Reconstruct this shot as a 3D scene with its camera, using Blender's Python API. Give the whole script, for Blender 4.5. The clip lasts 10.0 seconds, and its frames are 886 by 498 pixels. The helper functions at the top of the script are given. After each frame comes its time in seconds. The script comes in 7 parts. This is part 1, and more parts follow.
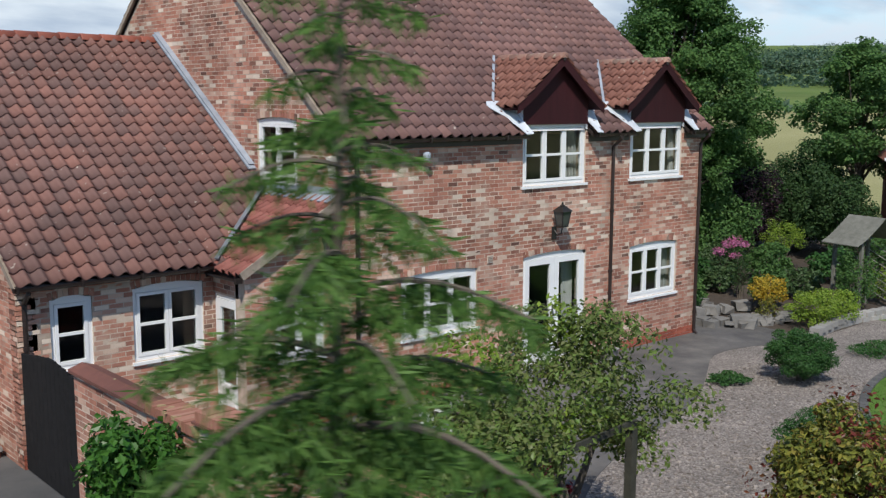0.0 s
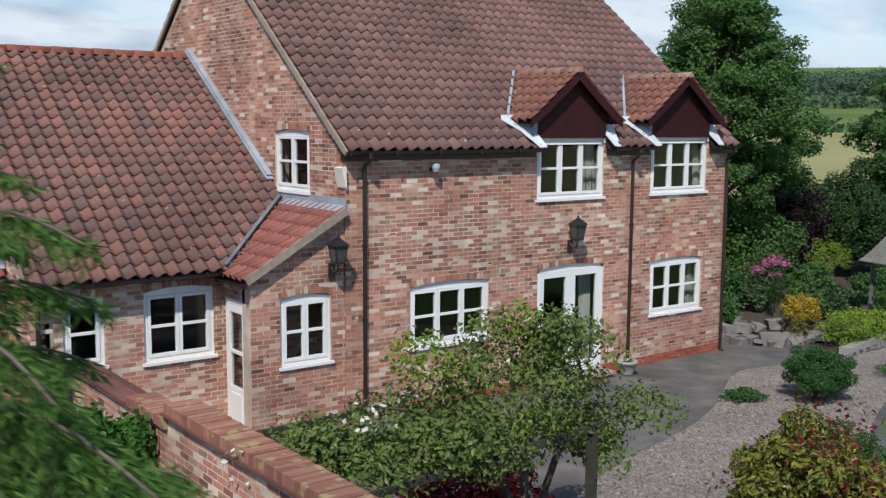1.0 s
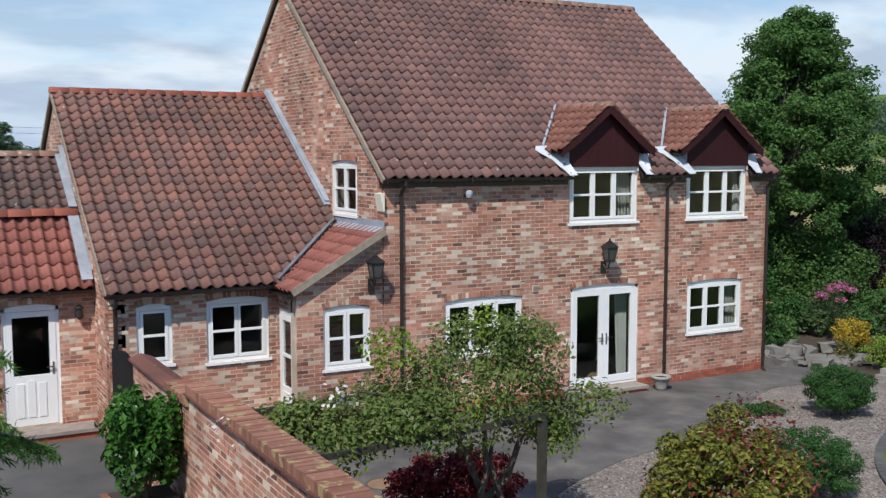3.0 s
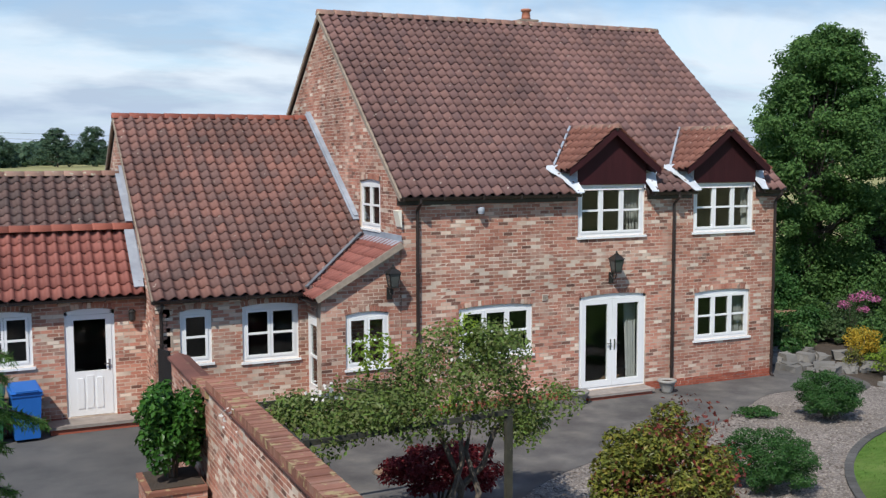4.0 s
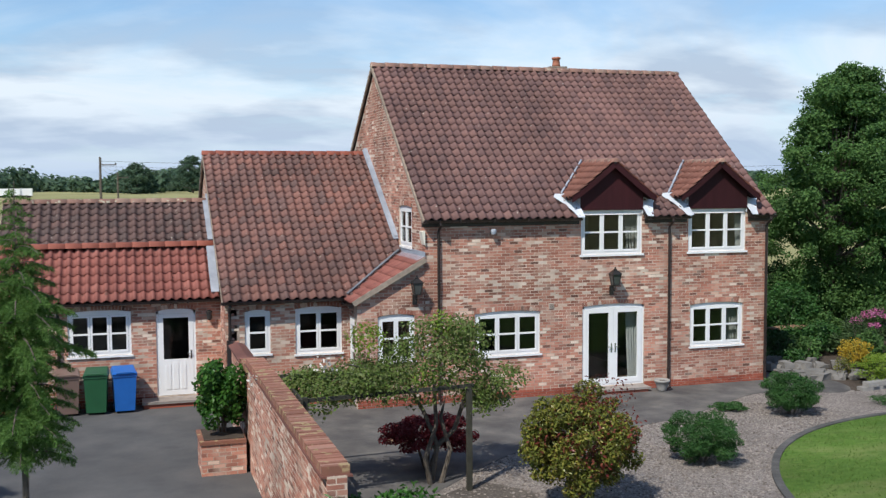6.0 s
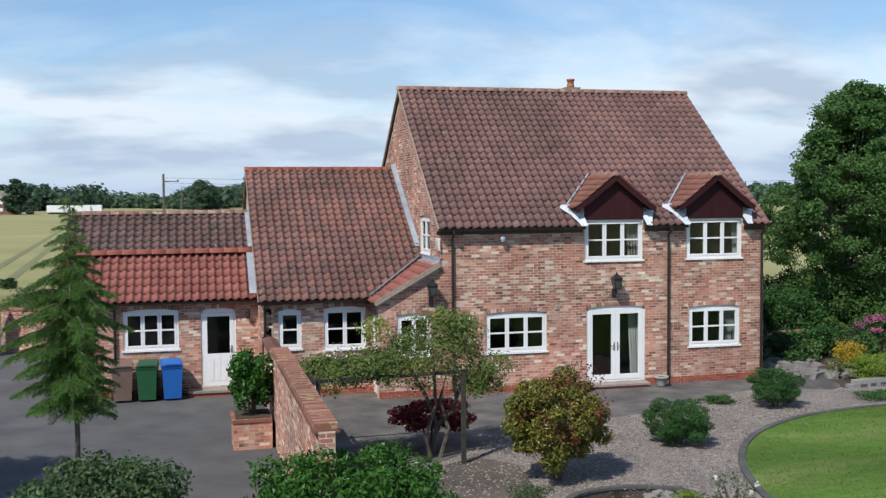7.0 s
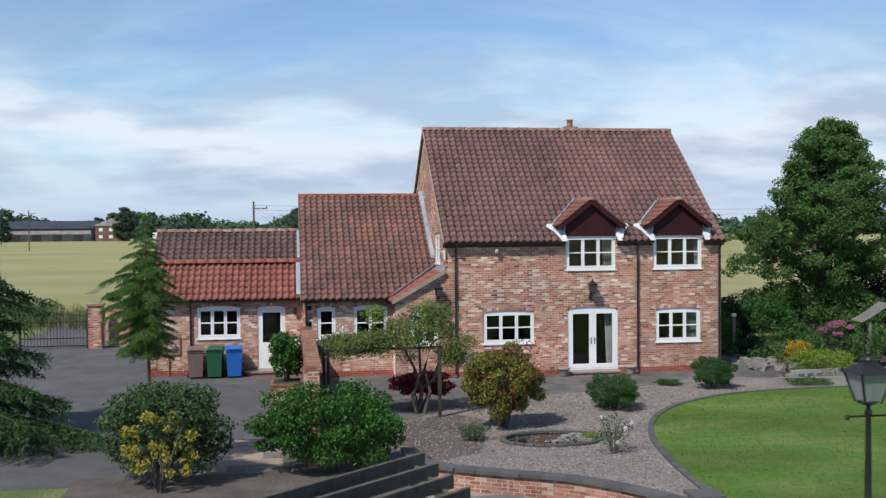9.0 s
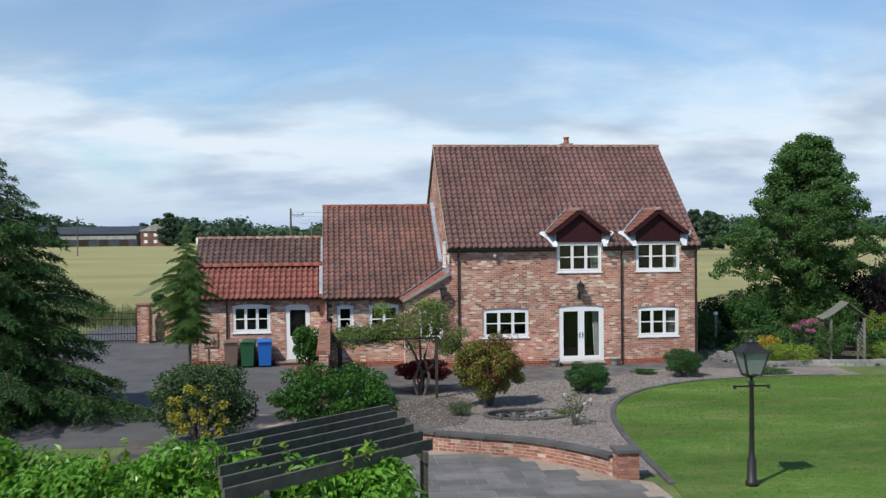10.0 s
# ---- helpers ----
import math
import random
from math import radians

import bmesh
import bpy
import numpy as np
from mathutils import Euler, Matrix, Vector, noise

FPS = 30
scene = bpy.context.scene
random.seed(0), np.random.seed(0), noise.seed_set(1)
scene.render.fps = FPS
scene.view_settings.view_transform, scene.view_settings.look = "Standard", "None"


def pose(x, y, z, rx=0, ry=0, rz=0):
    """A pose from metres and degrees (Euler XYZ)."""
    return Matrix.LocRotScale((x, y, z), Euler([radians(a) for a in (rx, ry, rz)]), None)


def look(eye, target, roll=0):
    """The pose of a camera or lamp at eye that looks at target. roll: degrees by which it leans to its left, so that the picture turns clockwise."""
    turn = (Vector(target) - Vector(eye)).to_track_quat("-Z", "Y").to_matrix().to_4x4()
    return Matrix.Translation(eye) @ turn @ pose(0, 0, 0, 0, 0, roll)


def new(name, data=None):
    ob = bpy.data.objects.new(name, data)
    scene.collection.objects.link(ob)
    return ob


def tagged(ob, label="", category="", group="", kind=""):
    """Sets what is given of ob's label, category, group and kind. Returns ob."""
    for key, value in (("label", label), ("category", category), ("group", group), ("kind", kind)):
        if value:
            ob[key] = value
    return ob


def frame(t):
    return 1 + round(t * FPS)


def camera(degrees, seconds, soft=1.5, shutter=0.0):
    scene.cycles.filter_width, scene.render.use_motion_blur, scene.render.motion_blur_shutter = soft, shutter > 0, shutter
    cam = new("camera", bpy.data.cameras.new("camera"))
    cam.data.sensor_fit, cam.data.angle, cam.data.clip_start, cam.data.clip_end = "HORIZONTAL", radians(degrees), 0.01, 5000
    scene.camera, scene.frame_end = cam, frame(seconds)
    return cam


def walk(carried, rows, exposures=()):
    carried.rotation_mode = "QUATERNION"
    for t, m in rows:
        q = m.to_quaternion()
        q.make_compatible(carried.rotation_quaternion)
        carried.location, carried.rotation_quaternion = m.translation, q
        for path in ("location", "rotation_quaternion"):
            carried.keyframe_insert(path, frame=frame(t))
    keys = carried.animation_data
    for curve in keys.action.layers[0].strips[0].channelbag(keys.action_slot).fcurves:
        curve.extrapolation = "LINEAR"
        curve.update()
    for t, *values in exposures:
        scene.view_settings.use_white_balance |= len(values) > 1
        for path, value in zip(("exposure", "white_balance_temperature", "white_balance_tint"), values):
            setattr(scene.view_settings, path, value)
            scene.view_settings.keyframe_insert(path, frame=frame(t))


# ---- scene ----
cam = camera(47, 10.0, soft=1.3, shutter=0.5)
PATH = [
    (0, look((-9.440, -13.398, 5.252), (-2.936, -5.941, 3.806), 0.19)),
    (0.5, look((-9.039, -13.800, 5.202), (-2.785, -6.116, 3.842), 0.17)),
    (1, look((-8.707, -14.349, 5.098), (-2.768, -6.400, 3.859), 0.35)),
    (1.5, look((-8.359, -14.886, 4.971), (-2.769, -6.670, 3.858), 0.39)),
    (2, look((-8.176, -15.538, 4.881), (-2.871, -7.120, 3.882), 0.31)),
    (2.5, look((-8.222, -16.105, 4.944), (-3.108, -7.565, 3.984), 0.14)),
    (4, look((-7.787, -19.238, 5.483), (-3.674, -10.170, 4.559), -0.19)),
    (4.5, look((-7.617, -20.263, 5.617), (-3.762, -11.081, 4.706), -0.21)),
    (5, look((-7.450, -21.467, 5.673), (-3.872, -12.168, 4.820), -0.33)),
    (5.5, look((-7.258, -22.724, 5.636), (-3.978, -13.308, 4.877), -0.26)),
    (7, look((-6.601, -26.952, 5.492), (-4.196, -17.259, 4.979), -0.47)),
    (7.5, look((-6.276, -28.445, 5.392), (-4.148, -18.683, 4.971), -0.40)),
    (8, look((-5.925, -30.231, 5.282), (-4.053, -20.414, 4.956), -0.47)),
    (8.5, look((-5.292, -32.215, 5.171), (-3.662, -22.352, 4.918), -0.43)),
    (9, look((-5.206, -34.160, 5.192), (-3.722, -24.273, 4.965), -0.43)),
    (9.5, look((-4.875, -36.376, 5.202), (-3.584, -26.462, 5.003), -0.47)),
    (10, look((-4.506, -38.918, 5.308), (-3.417, -28.979, 5.127), -0.54)),
]
walk(cam, PATH, exposures=[(0.0, 0.0), (2.5, 0.04), (5.0, 0.12), (7.0, 0.10), (10.0, 0.05)])

# ---------------------------------------------------------------- sky and sun
TO_SUN = Vector((-0.60, -0.56, 0.95)).normalized()
world = bpy.data.worlds.new("sky")
scene.world = world
world.use_nodes = True
wn, wl = world.node_tree.nodes, world.node_tree.links
wn.clear()
w_out = wn.new("ShaderNodeOutputWorld")
w_bg = wn.new("ShaderNodeBackground")
w_sky = wn.new("ShaderNodeTexSky")
w_sky.sky_type = "NISHITA"
w_sky.sun_disc = False
w_sky.sun_elevation = math.asin(TO_SUN.z)
w_sky.sun_rotation = math.atan2(TO_SUN.x, TO_SUN.y)
w_sky.air_density, w_sky.dust_density, w_sky.ozone_density = 1.0, 0.1, 5.0
w_tc = wn.new("ShaderNodeTexCoord")
w_sep = wn.new("ShaderNodeSeparateXYZ")
w_add = wn.new("ShaderNodeMath")
w_add.operation = "ADD"
w_add.inputs[1].default_value = 0.24
w_dx = wn.new("ShaderNodeMath")
w_dx.operation = "DIVIDE"
w_dy = wn.new("ShaderNodeMath")
w_dy.operation = "DIVIDE"
w_com = wn.new("ShaderNodeCombineXYZ")
w_map = wn.new("ShaderNodeMapping")
w_map.inputs["Scale"].default_value = (1.0, 1.35, 1.0)
w_map.inputs["Location"].default_value = (3.1, 0.4, 0.0)
w_map.inputs["Rotation"].default_value = (0, 0, radians(14))
w_noi = wn.new("ShaderNodeTexNoise")
w_noi.inputs["Scale"].default_value = 1.0
w_noi.inputs["Detail"].default_value = 9.0
w_noi.inputs["Roughness"].default_value = 0.6
w_noi.inputs["Distortion"].default_value = 0.9
w_rmp = wn.new("ShaderNodeValToRGB")
w_rmp.color_ramp.elements[0].position = 0.29
w_rmp.color_ramp.elements[1].position = 0.53
w_rmp.color_ramp.elements[0].color = (0.22, 0.22, 0.22, 1)
w_noi2 = wn.new("ShaderNodeTexNoise")
w_noi2.inputs["Scale"].default_value = 1.7
w_noi2.inputs["Detail"].default_value = 7.0
w_rmp2 = wn.new("ShaderNodeValToRGB")
w_rmp2.color_ramp.elements[0].position = 0.41
w_rmp2.color_ramp.elements[0].color = (3.9, 4.75, 5.9, 1)
w_rmp2.color_ramp.elements[1].position = 0.56
w_rmp2.color_ramp.elements[1].color = (6.2, 7.0, 7.8, 1)
w_mix = wn.new("ShaderNodeMix")
w_mix.data_type = "RGBA"
wl.new(w_tc.outputs["Generated"], w_sep.inputs[0])
wl.new(w_sep.outputs["Z"], w_add.inputs[0])
wl.new(w_sep.outputs["X"], w_dx.inputs[0])
wl.new(w_add.outputs[0], w_dx.inputs[1])
wl.new(w_sep.outputs["Y"], w_dy.inputs[0])
wl.new(w_add.outputs[0], w_dy.inputs[1])
wl.new(w_dx.outputs[0], w_com.inputs["X"])
wl.new(w_dy.outputs[0], w_com.inputs["Y"])
wl.new(w_com.outputs[0], w_map.inputs["Vector"])
wl.new(w_map.outputs[0], w_noi.inputs["Vector"])
wl.new(w_map.outputs[0], w_noi2.inputs["Vector"])
w_hi = wn.new("ShaderNodeMapRange")
w_hi.inputs["From Min"].default_value = 0.13
w_hi.inputs["From Max"].default_value = 0.25
w_hi.inputs["To Min"].default_value = 0.0
w_hi.inputs["To Max"].default_value = 0.13
wl.new(w_sep.outputs["Z"], w_hi.inputs["Value"])
w_sub = wn.new("ShaderNodeMath")
w_sub.operation = "SUBTRACT"
wl.new(w_noi.outputs["Fac"], w_sub.inputs[0])
wl.new(w_hi.outputs[0], w_sub.inputs[1])
wl.new(w_sub.outputs[0], w_rmp.inputs["Fac"])
wl.new(w_noi2.outputs["Fac"], w_rmp2.inputs["Fac"])
w_thin = wn.new("ShaderNodeMapRange")
w_thin.interpolation_type = "SMOOTHSTEP"
w_thin.inputs["From Min"].default_value = 0.09
w_thin.inputs["From Max"].default_value = 0.21
w_thin.inputs["To Min"].default_value = 1.0
w_thin.inputs["To Max"].default_value = 0.25
wl.new(w_sep.outputs["Z"], w_thin.inputs["Value"])
w_mul = wn.new("ShaderNodeMath")
w_mul.operation = "MULTIPLY"
wl.new(w_rmp.outputs["Color"], w_mul.inputs[0])
wl.new(w_thin.outputs[0], w_mul.inputs[1])
wl.new(w_mul.outputs[0], w_mix.inputs[0])
w_tint = wn.new("ShaderNodeMix")
w_tint.data_type, w_tint.blend_type = "RGBA", "MULTIPLY"
w_tint.inputs[0].default_value = 1.0
w_tint.inputs[7].default_value = (0.90, 1.0, 1.04, 1)
wl.new(w_sky.outputs["Color"], w_tint.inputs[6])
wl.new(w_tint.outputs[2], w_mix.inputs[6])
wl.new(w_rmp2.outputs["Color"], w_mix.inputs[7])
w_hz = wn.new("ShaderNodeMapRange")
w_hz.inputs["From Min"].default_value = 0.0
w_hz.inputs["From Max"].default_value = 0.075
w_hz.inputs["To Min"].default_value = 0.8
w_hz.inputs["To Max"].default_value = 0.0
w_mix2 = wn.new("ShaderNodeMix")
w_mix2.data_type = "RGBA"
w_mix2.inputs[7].default_value = (3.7, 4.7, 6.3, 1)
wl.new(w_sep.outputs["Z"], w_hz.inputs["Value"])
wl.new(w_hz.outputs[0], w_mix2.inputs[0])
wl.new(w_mix.outputs[2], w_mix2.inputs[6])
wl.new(w_mix2.outputs[2], w_bg.inputs["Color"])
w_bg.inputs["Strength"].default_value = 0.12
wl.new(w_bg.outputs[0], w_out.inputs["Surface"])

sun = new("sun", bpy.data.lights.new("sun", "SUN"))
sun.data.energy = 4.25
sun.data.angle = radians(0.6)
sun.data.color = (1.0, 0.95, 0.87)
sun.matrix_world = look((0, 0, 40), Vector((0, 0, 40)) - TO_SUN)


# ---------------------------------------------------------------- materials
def mat(name, cols, rough=0.8, rand="", nscale=6.0, nmix=0.5, patch=None, stain=0.25, stain_scale=0.6, bump=0.2,
        bump_scale=60.0, bump_dist=0.01, metal=0.0, spec=0.5, voronoi=0.0, translucent=0.0, dots=None, stretch=(1, 1, 1)):
    """Procedural surface: a colour ramp run by a random number for each piece and by noise, with stains and fine relief."""
    m = bpy.data.materials.new(name)
    m.use_nodes = True
    n, l = m.node_tree.nodes, m.node_tree.links
    n.clear()
    out = n.new("ShaderNodeOutputMaterial")
    b = n.new("ShaderNodeBsdfPrincipled")
    geo = n.new("ShaderNodeNewGeometry")
    mp = n.new("ShaderNodeMapping")
    mp.inputs["Scale"].default_value = stretch
    l.new(geo.outputs["Position"], mp.inputs["Vector"])
    pos = mp.outputs[0]
    noi = n.new("ShaderNodeTexNoise")
    noi.inputs["Scale"].default_value = nscale
    noi.inputs["Detail"].default_value = 5.0
    noi.inputs["Roughness"].default_value = 0.6
    l.new(pos, noi.inputs["Vector"])
    fac = noi.outputs["Fac"]
    if voronoi:
        vo = n.new("ShaderNodeTexVoronoi")
        vo.inputs["Scale"].default_value = voronoi
        l.new(pos, vo.inputs["Vector"])
        sp = n.new("ShaderNodeSeparateColor")
        l.new(vo.outputs["Color"], sp.inputs[0])
        fac2 = sp.outputs[0]
    elif rand == "island":
        fac2 = geo.outputs["Random Per Island"]
    elif rand == "object":
        oi = n.new("ShaderNodeObjectInfo")
        fac2 = oi.outputs["Random"]
    else:
        fac2 = None
    if fac2 is not None:
        mx = n.new("ShaderNodeMix")
        mx.inputs[0].default_value = nmix
        l.new(fac2, mx.inputs[2])
        l.new(fac, mx.inputs[3])
        fac = mx.outputs[0]
    rp = n.new("ShaderNodeValToRGB")
    el = rp.color_ramp.elements
    lo, hi = (0.06, 0.94) if fac2 is not None else (0.28, 0.72)
    for i, c in enumerate(cols):
        p = lo + (hi - lo) * i / max(1, len(cols) - 1)
        e = el[i] if i < 2 else el.new(p)
        e.color = (*c, 1)
    for i in range(len(cols)):
        el[i].position = lo + (hi - lo) * i / max(1, len(cols) - 1)
        el[i].color = (*cols[i], 1)
    l.new(fac, rp.inputs["Fac"])
    col = rp.outputs["Color"]
    if patch:
        n5 = n.new("ShaderNodeTexNoise")
        n5.inputs["Scale"].default_value = patch[1]
        n5.inputs["Detail"].default_value = 7.0
        n5.inputs["Roughness"].default_value = 0.65
        l.new(pos, n5.inputs["Vector"])
        r5 = n.new("ShaderNodeMapRange")
        r5.inputs["From Min"].default_value = patch[2]
        r5.inputs["From Max"].default_value = patch[2] + 0.16
        r5.inputs["To Max"].default_value = patch[3]
        l.new(n5.outputs["Fac"], r5.inputs["Value"])
        m5 = n.new("ShaderNodeMix")
        m5.data_type = "RGBA"
        l.new(r5.outputs[0], m5.inputs[0])
        l.new(col, m5.inputs[6])
        m5.inputs[7].default_value = (*patch[0], 1)
        col = m5.outputs[2]
    if stain:
        n2 = n.new("ShaderNodeTexNoise")
        n2.inputs["Scale"].default_value = stain_scale
        n2.inputs["Detail"].default_value = 6.0
        l.new(pos, n2.inputs["Vector"])
        r2 = n.new("ShaderNodeValToRGB")
        r2.color_ramp.elements[0].position = 0.3
        r2.color_ramp.elements[0].color = (1 - stain, 1 - stain, 1 - stain, 1)
        r2.color_ramp.elements[1].position = 0.7
        r2.color_ramp.elements[1].color = (1 + stain * 0.6, 1 + stain * 0.6, 1 + stain * 0.6, 1)
        l.new(n2.outputs["Fac"], r2.inputs["Fac"])
        m2 = n.new("ShaderNodeMix")
        m2.data_type, m2.blend_type = "RGBA", "MULTIPLY"
        m2.inputs[0].default_value = 1.0
        l.new(col, m2.inputs[6])
        l.new(r2.outputs["Color"], m2.inputs[7])
        col = m2.outputs[2]
    if dots:
        n3 = n.new("ShaderNodeTexNoise")
        n3.inputs["Scale"].default_value = dots[1]
        n3.inputs["Detail"].default_value = 3.0
        l.new(pos, n3.inputs["Vector"])
        r3 = n.new("ShaderNodeValToRGB")
        r3.color_ramp.elements[0].position = dots[2]
        r3.color_ramp.elements[1].position = dots[2] + 0.06
        l.new(n3.outputs["Fac"], r3.inputs["Fac"])
        m3 = n.new("ShaderNodeMix")
        m3.data_type = "RGBA"
        l.new(r3.outputs["Color"], m3.inputs[0])
        l.new(col, m3.inputs[6])
        m3.inputs[7].default_value = (*dots[0], 1)
        col = m3.outputs[2]
    l.new(col, b.inputs["Base Color"])
    b.inputs["Roughness"].default_value = rough
    b.inputs["Metallic"].default_value = metal
    b.inputs["Specular IOR Level"].default_value = spec
    if bump:
        n4 = n.new("ShaderNodeTexNoise")
        n4.inputs["Scale"].default_value = bump_scale
        n4.inputs["Detail"].default_value = 4.0
        l.new(pos, n4.inputs["Vector"])
        bp = n.new("ShaderNodeBump")
        bp.inputs["Strength"].default_value = bump
        bp.inputs["Distance"].default_value = bump_dist
        l.new(n4.outputs["Fac"], bp.inputs["Height"])
        l.new(bp.outputs[0], b.inputs["Normal"])
    if translucent:
        tr = n.new("ShaderNodeBsdfTranslucent")
        l.new(col, tr.inputs["Color"])
        ms = n.new("ShaderNodeMixShader")
        ms.inputs[0].default_value = translucent
        l.new(b.outputs[0], ms.inputs[1])
        l.new(tr.outputs[0], ms.inputs[2])
        l.new(ms.outputs[0], out.inputs["Surface"])
    else:
        l.new(b.outputs[0], out.inputs["Surface"])
    return m


BRICKS = [(0.170, 0.090, 0.070), (0.330, 0.152, 0.111), (0.480, 0.223, 0.160), (0.400, 0.176, 0.127), (0.250, 0.122, 0.092), (0.540, 0.249, 0.177), (0.455, 0.204, 0.143),
          (0.345, 0.144, 0.103), (0.560, 0.280, 0.202), (0.420, 0.195, 0.141), (0.290, 0.133, 0.099), (0.500, 0.233, 0.162), (0.450, 0.220, 0.162), (0.380, 0.182, 0.136),
          (0.550, 0.285, 0.211), (0.510, 0.309, 0.235), (0.610, 0.430, 0.335), (0.700, 0.590, 0.490)]


def brick_mat(name, rand):
    return mat(name, BRICKS, rough=0.9, rand=rand, nscale=7.0, nmix=0.07, stain=0.40, stain_scale=0.55, bump=0.7, patch=((0.60, 0.47, 0.375), 1.7, 0.50, 0.46),
               bump_scale=38, bump_dist=0.012, dots=((0.58, 0.48, 0.395), 7.0, 0.685), spec=0.15)


M_BRICK = brick_mat("old_brick", "island")
M_BRICK1 = brick_mat("old_brick_single", "object")
M_BRICK2 = mat("weathered_wall_brick", [tuple(0.78 * v for v in c) for c in BRICKS], rough=0.9, rand="object", nscale=9.0, nmix=0.15, stain=0.35, stain_scale=1.2, bump=0.5, bump_scale=70, bump_dist=0.008, dots=((0.40, 0.34, 0.28), 11.0, 0.62), spec=0.2)
M_MORTAR = mat("lime_mortar", [(0.38, 0.295, 0.235), (0.54, 0.435, 0.350), (0.69, 0.580, 0.480)], rough=0.95, nscale=2.6, stain=0.35, stain_scale=0.8, bump=0.5)
PLINTH = [(0.26, 0.075, 0.05), (0.34, 0.10, 0.065), (0.40, 0.14, 0.09)]
M_PLINTH = mat("red_brick", PLINTH, rough=0.9, rand="island", nmix=0.3, bump=0.4, spec=0.2)


def tile_mat(name, rand, cols, dots):
    return mat(name, cols, rough=0.75, rand=rand, nscale=1.3, nmix=0.5, stain=0.30, stain_scale=0.33, bump=0.35,
               bump_scale=45, bump_dist=0.006, dots=dots, spec=0.35)


T_DARK = [(0.115, 0.070, 0.068), (0.15, 0.085, 0.080), (0.180, 0.098, 0.088), (0.205, 0.110, 0.096), (0.240, 0.140, 0.122)]
T_MID = [(0.112, 0.073, 0.066), (0.156, 0.088, 0.077), (0.208, 0.102, 0.083), (0.262, 0.120, 0.093)]
T_LOW = [(0.075, 0.055, 0.052), (0.105, 0.070, 0.064), (0.14, 0.082, 0.072), (0.17, 0.10, 0.086)]
T_RED = [(0.175, 0.064, 0.052), (0.23, 0.080, 0.063), (0.27, 0.097, 0.076), (0.31, 0.126, 0.100)]
T_DORM = [(0.17, 0.075, 0.057), (0.225, 0.092, 0.066), (0.27, 0.125, 0.092)]
LICH = ((0.40, 0.34, 0.29), 11.0, 0.69)
M_TILE = tile_mat("weathered_pantile", "island", T_DARK, LICH)
M_TILE1 = tile_mat("weathered_pantile_single", "object", T_DARK, LICH)
M_SLATE = mat("dark_edging_stone", [(0.055, 0.055, 0.055), (0.085, 0.083, 0.080), (0.12, 0.117, 0.112)], rough=0.9, rand="object", nmix=0.6, nscale=7, stain=0.3, bump=0.4)
M_TILE_MID = tile_mat("brown_pantile", "island", T_MID, LICH)
M_TILE_MID1 = tile_mat("brown_pantile_single", "object", T_MID, LICH)
M_TILE_LOW = tile_mat("grey_brown_pantile", "island", T_LOW, LICH)
M_TILE_RED = tile_mat("red_pantile", "island", T_RED, ((0.14, 0.06, 0.045), 5.0, 0.66))
M_TILE_RED1 = tile_mat("red_pantile_single", "object", T_RED, ((0.14, 0.06, 0.045), 5.0, 0.66))
M_TILE_DORM = tile_mat("dormer_pantile", "island", T_DORM, LICH)
M_RIDGE = mat("ridge_clay", [(0.20, 0.10, 0.075), (0.30, 0.17, 0.13), (0.34, 0.25, 0.19)], rough=0.85, rand="object", nmix=0.6,
              dots=((0.45, 0.40, 0.30), 9.0, 0.62), bump=0.3)
M_RIDGE_RED = mat("ridge_clay_red", [(0.24, 0.075, 0.05), (0.33, 0.10, 0.065)], rough=0.8, rand="object", nmix=0.6, bump=0.3)
M_WHITE = mat("white_upvc", [(0.78, 0.79, 0.80), (0.82, 0.83, 0.83)], rough=0.35, nscale=2, stain=0.06, bump=0.0)
# dark cool tone painted in for unlit rooms and the grey look of the panes
M_DARKIN = mat("room_dimness_tone", [(0.085, 0.10, 0.107), (0.12, 0.138, 0.145)], rough=0.9, nscale=1.0, stain=0.1, bump=0.0)
M_CURTAIN = mat("pale_curtain", [(0.46, 0.46, 0.45), (0.58, 0.58, 0.56)], rough=0.9, nscale=3, stain=0.1, bump=0.0)
M_BLACK = mat("black_iron", [(0.012, 0.011, 0.011), (0.025, 0.022, 0.02)], rough=0.45, nscale=8, stain=0.2, bump=0.1)
M_GATE = mat("black_painted_board", [(0.010, 0.010, 0.011), (0.018, 0.018, 0.019)], rough=0.85, nscale=8, stain=0.2, bump=0.1, spec=0.15)
M_PIPE = mat("brown_black_plastic", [(0.020, 0.013, 0.011), (0.032, 0.021, 0.018)], rough=0.4, nscale=5, stain=0.2, bump=0.0)
M_LEAD = mat("lead_sheet", [(0.24, 0.27, 0.32), (0.36, 0.40, 0.46)], rough=0.65, nscale=3.0, stain=0.25, bump=0.25, bump_scale=12,
             bump_dist=0.02)
M_LEADOLD = mat("dull_lead", [(0.10, 0.11, 0.125), (0.17, 0.18, 0.20)], rough=0.75, nscale=3.0, stain=0.25, bump=0.25, bump_scale=12, bump_dist=0.02)
M_LEADW = mat("bright_lead_flashing", [(0.50, 0.54, 0.60), (0.68, 0.71, 0.75)], rough=0.45, nscale=4.0, stain=0.2, bump=0.5,
              bump_scale=10, bump_dist=0.03)
M_MAROON = mat("maroon_stained_board", [(0.030, 0.0075, 0.0095), (0.046, 0.011, 0.014)], spec=0.2, rough=0.65, nscale=5, stain=0.2, bump=0.2,
               bump_scale=30, stretch=(1, 1, 0.15))
